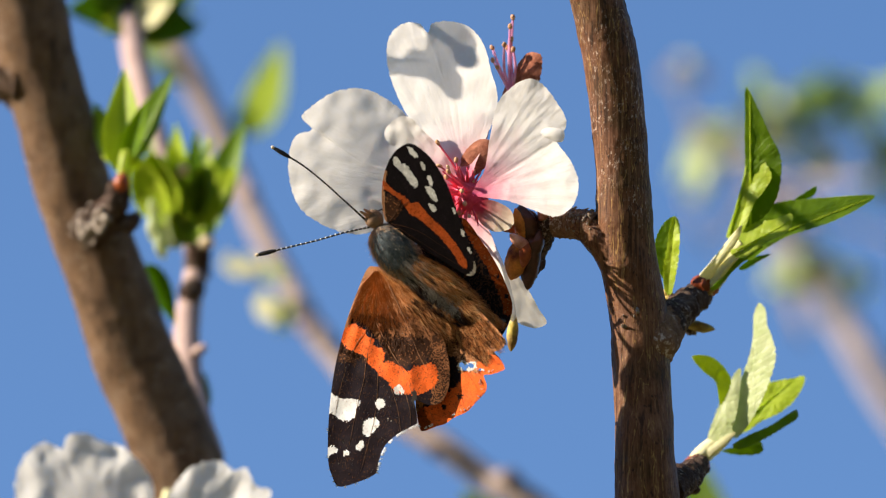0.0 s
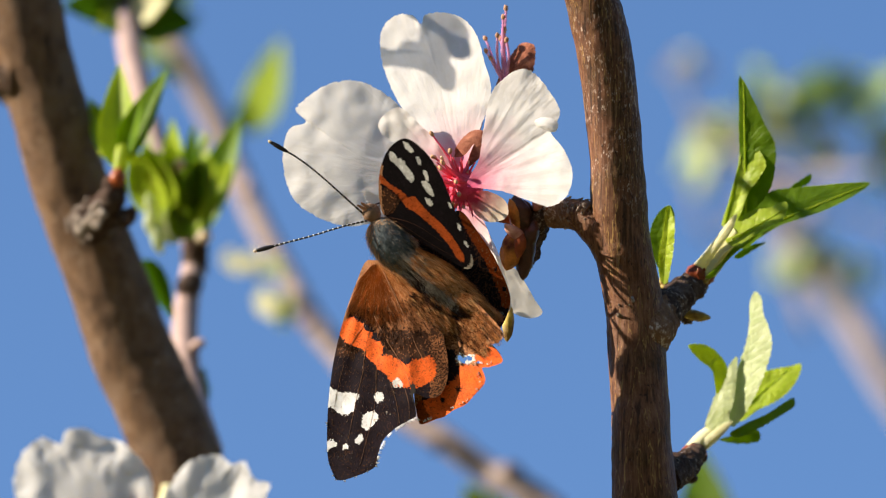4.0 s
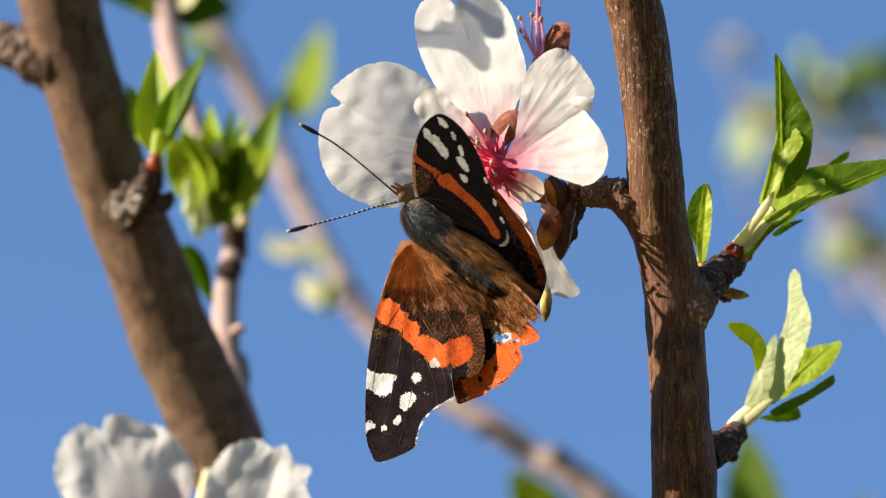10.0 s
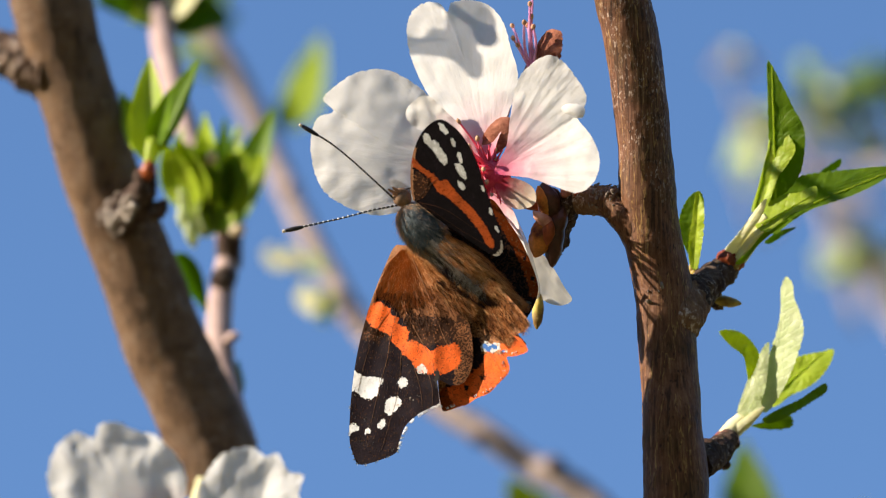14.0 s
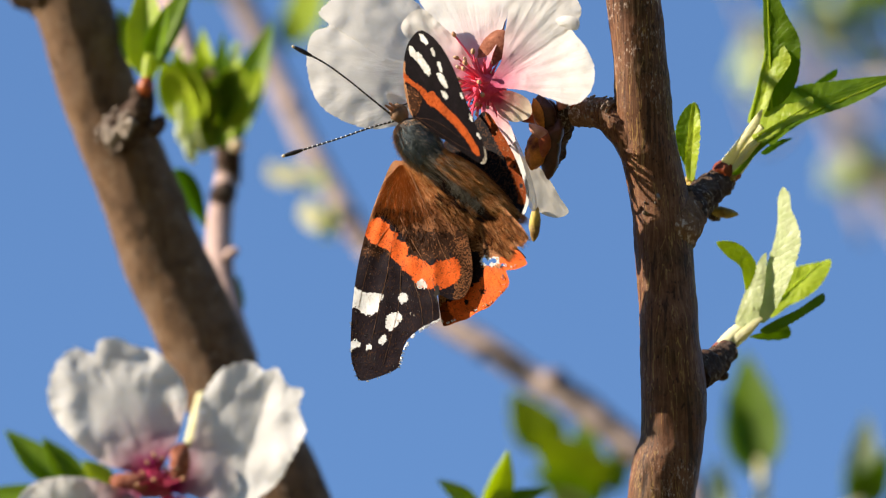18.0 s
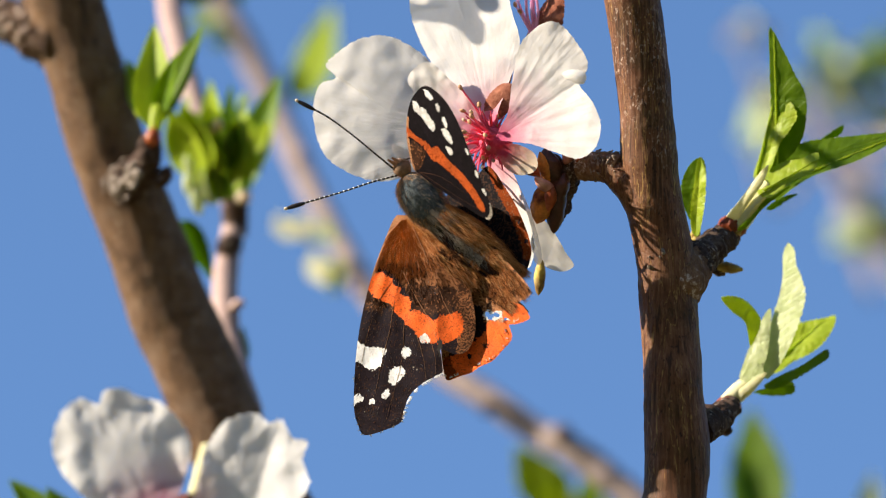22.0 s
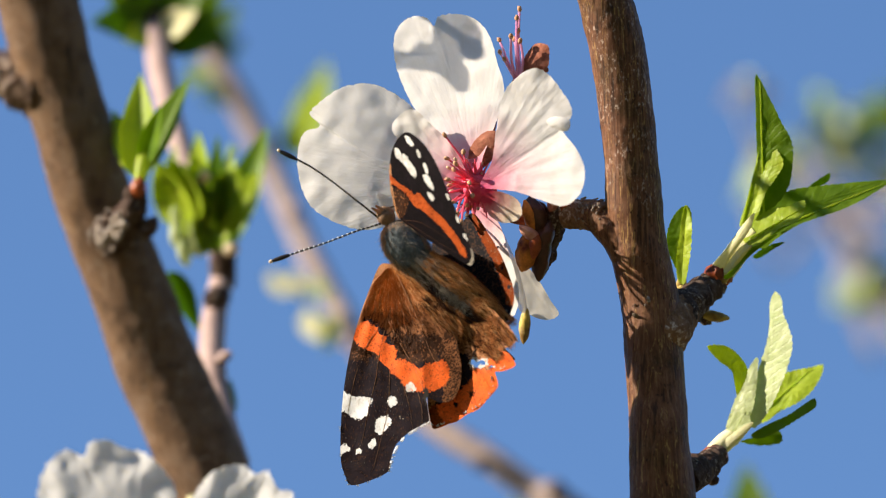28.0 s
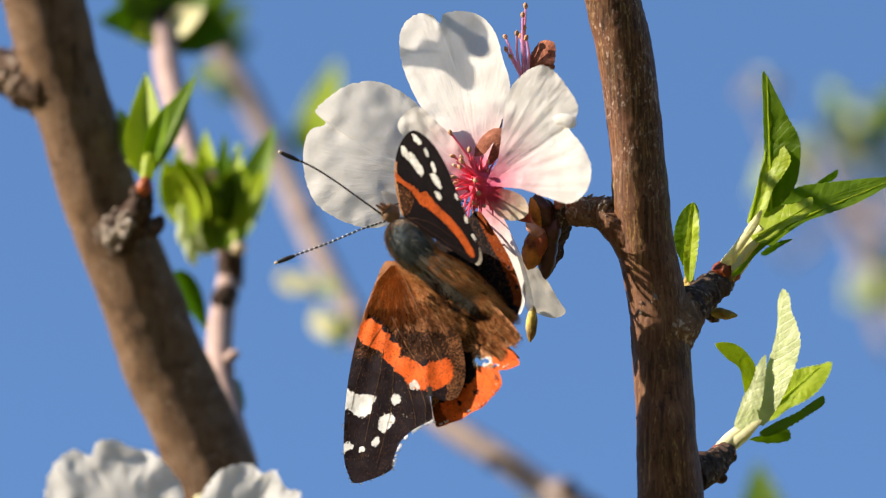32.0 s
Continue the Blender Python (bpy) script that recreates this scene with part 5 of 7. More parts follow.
leaf(shoot, (60.94, 205, -60.6), (65.84, 205, -50.92), 5.61, LEAF, "", (0, -0.9, 0.1), nv=10, nu=4, fold=0.12)

# ---- the farthest branch ----
dist = thing("almond_branch", (200, -300, -1800), "pale distant branch with yellow green leaf tufts", "branch")
bm = bmesh.new()
tube(bm, [(60.29, 450, 25.32), (64.68, 450, 12.56), (71.4, 450, 0.92), (79.27, 450, -10.74), (90.47, 450, -29.37), (230, 380, -260), (330, -50, -900), (330, -380, -1700)],
     [0.8, 1.6, 2.2, 2.7, 3.1, 8, 20, 36], 18, 80, 0.1, 0.02, 41.0)
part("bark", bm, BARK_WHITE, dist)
rng = random.Random(5)
for mid, n, spread, mats in (((66.23, 424, 24.83), 14, 6.5, (LEAF_YOUNG, LEAF_PALE, LEAF_PALE)), ((54.08, 424, 20.86), 14, 6.0, (LEAF_CREAM, LEAF_YOUNG, LEAF_PALE)), ((49.46, 424, 14.72), 9, 5, (LEAF_PALE, LEAF_YOUNG)),
                             ((48.11, 424, 35.09), 6, 5, (LEAF_PALE, BARK_GREY)), ((76.25, 424, 29.52), 12, 7, (LEAF_YOUNG, LEAF)), ((84.14, 424, 28.82), 14, 8, (LEAF_YOUNG, LEAF_PALE, LEAF_YOUNG)), ((68.35, 424, -3.67), 9, 5.5, (LEAF_YOUNG, LEAF_PALE)),
                             ((61.6, 424, 31.47), 5, 5, (LEAF_YOUNG,)), ((81.27, 424, -7.28), 8, 6, (LEAF_YOUNG, LEAF_PALE)), ((89.55, 424, 15.17), 10, 9, (LEAF_PALE, LEAF_YOUNG)), ((70.44, 424, 20.02), 8, 8, (LEAF_YOUNG, LEAF_CREAM)), ((73.5, 424, 0.76), 6, 5, (LEAF_PALE, BARK_WHITE))):
    mid = Vector(mid)
    for i in range(n):
        d = Vector((rng.uniform(-1, 1), rng.uniform(-0.5, 0.5), rng.uniform(-0.7, 1))).normalized()
        leaf(dist, mid + d * 1.5, mid + d * spread * rng.uniform(0.7, 1.3), rng.uniform(4.5, 8), rng.choice(mats), "", (-0.75, -0.5, 0.4), nv=8, nu=4, fold=0.15)
    bm = bmesh.new()
    tube(bm, [mid + Vector((-1, 0, -3)), mid + Vector((4, 2, -14)), Vector((64.68, 450, 12.56))], [0.5, 0.6, 0.8], 7, 10)
    part("shoot", bm, BARK_WHITE, dist)

# ---- the blossom below ----
C = (-45.12, 52, -46.38)
low = thing("almond_blossom", C, "open white blossom with a wine red middle and crinkled petals", "blossom", "blossoms")
petal(low, [(-46.03, -46.11), (-49.42, -44.92), (-53.14, -43.71), (-57.05, -40.43), (-59.76, -37.18), (-60.63, -33.65), (-59.41, -29.69), (-56.64, -27.37), (-53.95, -28.23), (-52.95, -26.35), (-50.23, -26.09), (-48.18, -27.26), (-45.02, -28.13), (-42.06, -31.07), (-40.71, -34.45), (-41.79, -39.2), (-43.8, -43.38)],
      crumpled(wavy(50.5, (-50.15, 50, -35.66), (-0.16, 0.06), 0.5, 0.5, 0.16, 12.0), 1.3, 0.24, 2.0), PETAL_FAR, (-50.17, 50, -36.45)[::2], seed=12, ragged=0.035, pleat=0.03)
petal(low, [(-44.06, -47.12), (-40.59, -42.26), (-39.37, -38.15), (-38.98, -35.53), (-37.81, -33.4), (-35.52, -30.75), (-31.51, -29.73), (-29.63, -31.05), (-27.55, -30.86), (-26.25, -33.2), (-24.04, -33.89), (-24.74, -36.43), (-23.86, -39.63), (-25.95, -43.56), (-27.94, -46.7), (-31.35, -49.17), (-35.35, -49.55), (-40.11, -48.64)],
      crumpled(folded(47, (-33.7, 0, -48.42), (-27.6, 0, -29.35), 0.14, -0.62, -0.05, 0.10, 15.0), 1.2, 0.27, 8.0), PETAL_FAR, (-32.31, 50, -39.67)[::2], seed=13, ragged=0.05, pleat=0.03)
petal(low, [(-47.27, -48.08), (-51.23, -46.79), (-53.2, -45.78), (-56.77, -45.14), (-61.41, -45.59), (-64.51, -48.06), (-64.93, -52.04), (-61, -54.53), (-54.6, -53.88), (-49.75, -51.6)], wavy(46, (-56.87, 50, -49.04), (0, 0), -1.5, 1.6, 0.3, 18.0), PETAL_FAR, seed=14)
petal(low, [(-44.09, -48.55), (-38.53, -49.48), (-34.63, -52.76), (-35.55, -57.52), (-40.35, -58.2), (-44.23, -54.12)], wavy(46, (-40.21, 50, -52.63), (0, 0), -1.5, 1.6, 0.3, 19.0), PETAL_FAR, seed=15)
petal(low, [(-46.49, -48.89), (-45.81, -53.29), (-47.52, -58.03), (-52.3, -57.92), (-53, -53.92), (-49.73, -50.81)], wavy(46, (-48.99, 50, -53.21), (0, 0), -1.5, 1.6, 0.3, 20.0), PETAL_FAR, seed=16)
bm = bmesh.new()
egg(bm, (-45.48, 50, -46.76), (4.2, 2.0, 2.6), (0.2, -1, 0.2), 16, 10, 0.15)
part("calyx_cup", bm, WINE, low, "wine red blossom cup")
sepal(low, [(-43.24, -44.9), (-43.01, -42.12), (-42.03, -41.03), (-40.61, -41.38), (-40.35, -43.78), (-41.04, -46.14), (-42.48, -46.27)], 46, "russet sepal")
sepal(low, [(-51.7, -45.89), (-50.25, -44.97), (-47.07, -45.36), (-46.31, -46.81), (-47.94, -48.05), (-51.11, -47.65)], 46)
for tip in ((-46.13, 44, -43.47), (-46.8, 44, -44.88), (-44.99, 44, -42.39), (-42.47, 44, -45.78), (-41.12, 44, -45.81), (-43.62, 44, -44.32), (-45.24, 44, -45.87), (-47.64, 44, -46.6), (-42.03, 44, -44.36), (-43.98, 44, -42.89)):
    stamen(low, (-44.89, 48, -47.01), Vector(tip) + Vector((0, rng.uniform(-2, 1), 0)), WINE, rng)
bm = bmesh.new()
tube(bm, [(-45.14, 52, -47.18), (-42.9, 56, -50.46), (-37.57, 60, -53.2), (-29.54, 62, -51.07)], [0.9, 0.8, 0.9, 1.2], 10, 16)
part("pedicel", bm, SCALE_RED, low)
bm = bmesh.new()
tube(bm, [(-40.62, 55, -41.65), (-39.6, 57, -38.14), (-38.98, 59, -34.61)], [1.1, 1.3, 0.9], 10, 10)
part("bud_scale", bm, SHOOT, low, "pale bud between the petals")
bm = bmesh.new()
tube(bm, [(-52.68, 58, -50.33), (-56.66, 58, -48.62), (-59.84, 58, -46.94)], [0.8, 0.7, 0.6], 8, 10)
shoot = part("shoot", bm, SHOOT, low)
leaf(shoot, (-59.84, 58, -46.94), (-67.64, 62, -39.02), 5, LEAF, "", (0.3, -0.8, 0.2), nv=14, nu=6)
leaf(shoot, (-56.64, 58, -47.82), (-62.24, 60, -40.12), 4.35, LEAF, "", (0.3, -0.8, 0.2), nv=14, nu=6)
leaf(shoot, (-52.55, 57, -47.87), (-56.29, 57, -43.36), 4.03, LEAF_YOUNG, "", (0.3, -0.8, 0.2), nv=14, nu=6)
leaf(shoot, (-60.04, 60, -48.64), (-74.12, 64, -48.16), 3.22, LEAF, "", (0.1, -0.8, 0.4), nv=14, nu=6)

# ---- the butterfly ----
B = (-5.84, -11, -0.74)
fly = thing("butterfly", B, "brown butterfly with orange bands and white wing spots, on the blossom", "butterfly")


def left_fore(x, z, f):
    """The spread wing: turned to the sun on its outer side, level towards the body, with a soft camber."""
    d = min(x - B[0], 2.0)
    wave = 0.07 * math.cos(math.atan2(x + 8.49, -2.93 - z) * 30) * min(1.0, math.hypot(x + 8.49, z + 2.93) / 8)
    return -10.5 + 0.04 * (B[2] - z) - 0.50 * d - 0.37 * max(x - B[0] - 2, 0) - 0.008 * (d + 6) ** 2 + 0.10 * noise.noise(Vector((x * 0.5, z * 0.5, 1))) + wave


def left_hind(x, z, f):
    """The hindwing under it, bent towards the sun at its margin."""
    return left_fore(x, z, f) + 1.5 - 0.42 * max(x - B[0] - 6.3, 0)


HINGE_A, HINGE_B = Vector((-7.67, 0, 3.69)), Vector((4.09, 0, -3.65))


def right_fore(x, z, f):
    """The raised wing: it comes forward from the hinge line along the body."""
    d = (HINGE_B - HINGE_A).normalized()
    off = (x - HINGE_A.x) * -d.z + (z - HINGE_A.z) * d.x
    along = (x - HINGE_A.x) * d.x + (z - HINGE_A.z) * d.z
    return -12.5 - 0.8 * max(off, -1.0) + 0.02 * off * off - 0.15 * along


def right_hind(x, z, f):
    return -8.5 - 0.10 * (x - B[0])


def within(rim, xs, zs):
    """Which of the points lie inside a closed outline."""
    ok = np.zeros(xs.shape, bool)
    for (ax, az), (bx, bz) in zip(rim, rim[1:] + rim[:1]):
        if az != bz:
            ok ^= ((az > zs) != (bz > zs)) & (xs < ax + (zs - az) / (bz - az) * (bx - ax))
    return ok


def smooth_rim(outline, n=260):
    return [(q.x, q.z) for q in spline([(x, 0, z) for x, z in outline], n, True)]


def wing(name, outline, depth, mats, pivot, label, patches=(), holes=(), zone=None, step=0.16, thick=0.09, seed=1, fray=0.045):
    """A wing laid out in small cells, one mesh a patch: each patch takes the cells inside its outline, with an edge frayed from scale to scale."""
    rim = smooth_rim(outline, 420)
    rx, rz = np.array([p[0] for p in rim]), np.array([p[1] for p in rim])
    xs, zs = np.arange(rx.min() - step, rx.max() + 2 * step, step), np.arange(rz.min() - step, rz.max() + 2 * step, step)
    rng = np.random.RandomState(seed)
    gx, gz = np.meshgrid(xs, zs, indexing="ij")
    gx, gz = gx + rng.uniform(-0.3, 0.3, gx.shape) * step, gz + rng.uniform(-0.3, 0.3, gz.shape) * step
    mx, mz = (gx[:-1, :-1] + gx[1:, 1:]) / 2, (gz[:-1, :-1] + gz[1:, 1:]) / 2
    keep = within(rim, mx, mz)
    for hole in holes:
        keep &= ~within(smooth_rim(hole, 90), mx, mz)
    wx, wz = mx + rng.normal(0, fray, mx.shape), mz + rng.normal(0, fray * 1.5, mz.shape)
    for i, j in zip(*np.nonzero(keep)):
        wx[i, j] += 2.2 * fray * noise.noise(Vector((mx[i, j] * 2.1, mz[i, j] * 2.1, seed)))
        wz[i, j] += 2.9 * fray * noise.noise(Vector((mx[i, j] * 2.6, mz[i, j] * 1.7, seed + 9)))
    owner = np.zeros(mx.shape, int)
    for k, patch in enumerate(patches):
        owner[within(smooth_rim(patch[1], 140), wx, wz)] = k + 1
    near = np.zeros(gx.shape, bool)
    near[:-1, :-1] |= keep
    near[1:, :-1] |= keep
    near[:-1, 1:] |= keep
    near[1:, 1:] |= keep
    full = np.zeros(gx.shape, bool)
    full[1:-1, 1:-1] = keep[:-1, :-1] & keep[1:, :-1] & keep[:-1, 1:] & keep[1:, 1:]
    for i, j in zip(*np.nonzero(near & ~full)):
        d = (rx - gx[i, j]) ** 2 + (rz - gz[i, j]) ** 2
        k = int(d.argmin())
        if d[k] < (1.3 * step) ** 2:
            gx[i, j], gz[i, j] = rx[k], rz[k]
    gy = np.zeros(gx.shape)
    for i, j in zip(*np.nonzero(near)):
        gy[i, j] = depth(gx[i, j], gz[i, j], 0.5)
    whole = None
    for k in range(len(patches) + 1):
        cells = np.argwhere(keep & (owner == k))
        if not len(cells):
            continue
        bm = bmesh.new()
        made = {}

        def corner(i, j, back):
            if (i, j, back) not in made:
                made[i, j, back] = bm.verts.new((gx[i, j], gy[i, j] + thick * back, gz[i, j]))
            return made[i, j, back]
        mine = {(int(i), int(j)) for i, j in cells}
        for i, j in sorted(mine):
            ring = ((i, j), (i + 1, j), (i + 1, j + 1), (i, j + 1))
            slot = zone(mx[i, j], mz[i, j]) if zone and not k else int(rng.rand() < 0.10) if k and len(patches[k - 1][2]) > 1 else 0
            for back in (0, 1):
                bm.faces.new([corner(*q, back) for q in ring]).material_index = slot
            for a, b, side in ((0, 1, (i, j - 1)), (1, 2, (i + 1, j)), (2, 3, (i, j + 1)), (3, 0, (i - 1, j))):
                if side not in mine:
                    bm.faces.new((corner(*ring[a], 0), corner(*ring[b], 0), corner(*ring[b], 1), corner(*ring[a], 1))).material_index = slot
        if not k:
            whole = part(name, bm, mats, fly, label, pivot)
        else:
            part(patches[k - 1][0], bm, list(patches[k - 1][2]), whole, patches[k - 1][3] if len(patches[k - 1]) > 3 else "")
    return whole


def veins(parent, depth, lines, mat=VEIN, girth=0.026, lift=-0.006):
    for line in lines:
        bm = bmesh.new()
        pts = [(x, depth(x, z, 0) - lift, z) for x, z in line]
        tube(bm, pts, [girth * 1.5, girth, girth * 0.7], 5, 14)
        part("vein", bm, mat, parent)


# spread wings
def hind_zone(x, z):
    d = 0.5 * noise.noise(Vector((x * 1.2, z * 1.2, 4))) + 0.8 * noise.noise(Vector((x * 5, z * 5, 6)))
    return 0 if d < -0.1 else 1 if d < 0.35 else 2


hind = wing("hindwing", [(-5.36, -2.24), (-1.8, -3.04), (2.61, -6.09), (6.63, -9.87), (8.45, -12.13), (8.06, -13.24), (6.9, -13.75), (6.44, -13.95), (7.5, -14.3), (8.4, -15.57), (8.2, -16.1), (6.8, -16.65), (5.75, -16.8), (5.9, -17.4), (6.15, -18.26), (5.9, -19.1), (4.65, -20.5), (3.57, -21.67), (1.95, -22.46), (0.7, -23.36), (-0.38, -23.7), (-2.25, -24.4), (-2.7, -23.8), (-3.16, -21.6), (-3.54, -17.88), (-4.93, -11.91), (-5.94, -5.94)],
            left_hind, [WING_BROWN, WING_RUST, WING_DARK], (-5.14, -10, -2.24), "ragged brown hindwing with a worn orange margin", (
    ("orange_margin", [(-2.9, -21.9), (-2.35, -21.5), (-0.74, -20.2), (1.4, -18.6), (2.5, -17.5), (2.9, -16.6), (4.1, -16.4), (5.6, -16.75), (7, -17.2), (7, -21), (2, -24), (-2.6, -25.5), (-3.4, -23.5)], (ORANGE, ORANGE_DULL), "torn orange margin"),
    # forewing's shade painted on the left corner; the outer rim below is wear
    ("worn_rim", [(-3.0, -21.6), (-1.9, -21.4), (-1.75, -22.6), (-1.2, -23.2), (-1.5, -23.9), (-2.6, -24.7), (-3.2, -23.5)], (ORANGE_BROWN, WING_DARK), "brown worn corner"),
    ("worn_rim", [(1.3, -22.9), (2.2, -22.2), (3.4, -21.5), (4.5, -20.4), (5.7, -19.0), (6.3, -18.3), (6.6, -19), (4.8, -21.2), (2.2, -23.2)], (ORANGE_DULL, ORANGE_BROWN), "brown worn rim"),
    ("orange_margin", [(4.75, -15.6), (5.2, -14.7), (6.3, -13.7), (8.9, -14.2), (9, -16.6), (6.5, -17.2), (5.4, -16.75), (4.9, -16.4)], (ORANGE, ORANGE_DULL), "torn orange rag"),
    # black strip beside the forewing: its cast shade laid in as colour
    ("dark_patch", [(0.6, -14.6), (2.1, -14.7), (2.35, -16.2), (2.75, -17.2), (1.9, -18.5), (-0.9, -20.6), (-2.4, -21.2), (0.2, -18)], (WING_BLACK, WING_DARK)),
    ("dark_spot", [(0.2, -20.9), (0.7, -20.6), (0.8, -21.2), (0.4, -21.5)], (WING_BLACK,)), ("dark_spot", [(2.3, -19.6), (2.8, -19.3), (2.9, -19.9), (2.5, -20.2)], (WING_DARK,)),
    ("torn_edge", [(2.3, -15.3), (2.8, -15.0), (3.6, -15.1), (4.6, -15.0), (4.75, -15.7), (4.3, -16.1), (3.6, -16.3), (2.9, -16.3), (2.4, -15.9)], (WHITE_WORN, FUR_BROWN), "white torn rim of the hole")),
            ([(2.5, -15.45), (2.9, -15.2), (3.3, -15.55), (3.9, -15.2), (4.4, -15.4), (4.25, -15.85), (3.7, -15.85), (3.4, -16.2), (2.8, -15.95)], [(5.0, -16.0), (5.4, -15.85), (5.3, -16.3)]), hind_zone, 0.17, seed=3)
veins(hind, left_hind, ([(2.11, -17.97), (2.82, -19.77), (3.24, -21.26)], [(3.62, -16.66), (4.63, -18.01), (5.21, -19.21)], [(0.58, -20.32), (1.01, -21.52), (1.44, -22.42)], [(-1.37, -21.63), (-0.94, -22.68), (-0.66, -23.57)]), ORANGE_DULL, 0.02, 0.02)

ROOT, FAR = Vector((-8.49, -10, -2.93)), Vector((-12.29, -10, -29.63))


def zones(x, z):
    """Rust at the root and along the inner rim, brown, dark brown before the band, black beyond it, with single pale scales."""
    d = ((x - ROOT.x) * (FAR.x - ROOT.x) + (z - ROOT.z) * (FAR.z - ROOT.z)) / (FAR - ROOT).length + 0.10 * (x - ROOT.x)
    d += 1.3 * noise.noise(Vector((x * 0.9, z * 0.5, 0))) + 0.9 * noise.noise(Vector((x * 4, z * 2, 2))) + 0.5 * noise.noise(Vector((x * 11, z * 6, 5)))
    speck = noise.noise(Vector((x * 6.3, z * 6.3, 9)))
    if x > -1.2 + 0.5 * noise.noise(Vector((x, z, 3))) and z < -12.5:
        return 1 if speck > 0.0 else 2
    if d > 12.4:
        return 4 if speck > 0.74 else 2 if speck > 0.40 else 3
    if d > 8.6:
        return 1 if speck > 0.35 else 2
    return (0 if d < 5.4 else 1) if speck > -0.5 else 2 if d > 4 else 1


FORE_RIM = [(-8.49, -2.63), (-9.76, -2.91), (-10.92, -5.49), (-12.4, -9.55), (-13.59, -13.99), (-14.4, -18.44), (-14.86, -23.64), (-14.87, -28.47), (-14.31, -30.63), (-13.37, -31.99), (-10.75, -31.29), (-8.43, -30.06), (-8.03, -28.36), (-7.4, -26.58), (-5.89, -25.05), (-4.09, -23.96), (-3.04, -23.39), (-3.16, -21.6), (-3.28, -20.26), (-1.36, -20.89), (0.29, -20.32), (1.22, -17.96), (1.12, -15.13), (0.42, -12), (-1.49, -6.76), (-4.78, -2.99)]
BAND_RIM = [(-11.94, -10.26), (-11.15, -10.47), (-10.07, -11.08), (-9.89, -11.91), (-8.92, -12.16), (-8.78, -13.13), (-7.74, -13.49), (-7.38, -14.49), (-7.63, -15.28), (-6.48, -15.28), (-5.05, -15.93), (-4.33, -16.47), (-3.61, -15.93), (-2.17, -15.57), (-1.1, -15.39), (-0.38, -16.29), (-0.31, -17.36), (-0.74, -18.44), (-1.64, -18.98), (-2.71, -19.44), (-3.61, -19.59), (-5.05, -19.44), (-5.94, -19.34), (-6.48, -18.62), (-7.13, -17.72), (-8.1, -17.08), (-8.81, -16.11), (-9.78, -15.39), (-9.71, -14.85), (-10.61, -14.31), (-11.86, -13.77), (-12.94, -13.06), (-13.23, -12.16), (-12.76, -11.08)]
fore = wing("forewing", FORE_RIM, left_fore, [WING_RUST, WING_BROWN, WING_DARK, WING_BLACK, FUR_GREY], (-8.12, -10, -2.93), "spread forewing with orange band and white spots", (
    ("pale_edge", [(-9.9, -2.9), (-9.0, -3.36), (-10.1, -5.87), (-11.2, -8.83), (-12.0, -10.6), (-13.02, -11.6), (-13.4, -11.18), (-12.6, -9.26), (-11.1, -5.41)], (WING_EDGE, WING_RUST), "pale orange front edge"),
    ("dark_patch", [(-11.9, -9.6), (-10.39, -9.7), (-9.2, -10.6), (-8.6, -12.0), (-7.6, -13.2), (-7.2, -14.4), (-7.5, -15.1), (-8.4, -14), (-9.4, -12.5), (-10.3, -11.4), (-11.8, -10.7)], (WING_BLACK, WING_DARK)),
    ("orange_band", BAND_RIM, (ORANGE, ORANGE_DULL), "scalloped orange band"),
    ("white_spot", [(-15.27, -19.7), (-14.38, -19.59), (-14.09, -19.87), (-13.23, -20.16), (-12.04, -20.23), (-11.33, -20.3), (-10.68, -20.52), (-10.79, -21.24), (-11.15, -21.38), (-11.15, -22.2), (-11.51, -22.92), (-12.22, -23.21), (-13.12, -23.1), (-13.84, -22.67), (-14.38, -22.31), (-14.91, -22.2), (-15.35, -21.67)], (WHITE_SCALES,)),
    ("white_spot", [(-8.45, -20.5), (-7.95, -20.08), (-7.4, -20.5), (-7.38, -21.2), (-7.9, -21.55), (-8.45, -21.3)], (WHITE_SCALES,)),
    ("white_spot", [(-10.14, -23.46), (-9.71, -22.93), (-8.81, -22.75), (-8.2, -23.03), (-8.1, -23.64), (-8.45, -24.25), (-9.17, -24.97), (-9.71, -25.19), (-10.18, -24.61)], (WHITE_SCALES,)),
    ("white_spot", [(-11.1, -26.6), (-10.6, -25.9), (-10.15, -25.85), (-10.1, -26.5), (-10.6, -27.1), (-11.05, -27.1)], (WHITE_SCALES,)),
    ("white_spot", [(-12.85, -27.5), (-12.45, -27.1), (-12.05, -27.3), (-12.2, -27.75), (-12.6, -27.85)], (WHITE_SCALES,)),
    ("white_spot", [(-15.17, -27.23), (-14.56, -26.69), (-13.95, -26.62), (-13.59, -27.23), (-13.73, -27.59), (-14.38, -27.59), (-14.91, -28.31), (-15.3, -28.2)], (WHITE_SCALES,)),
    ("white_spot", [(-6.1, -18.7), (-5.5, -18.1), (-5.1, -18.5), (-4.6, -19.2), (-5.3, -19.5), (-5.9, -19.5)], (WHITE_WORN, ORANGE), "worn white scales"),
    ("notch", [(-3.75, -19.2), (-3.3, -18.9), (-3.05, -19.4), (-3.1, -20.3), (-3.37, -21.25), (-3.7, -20.5)], (CHITIN,), "black split in the wing")),
            (), zones, 0.15, seed=7)
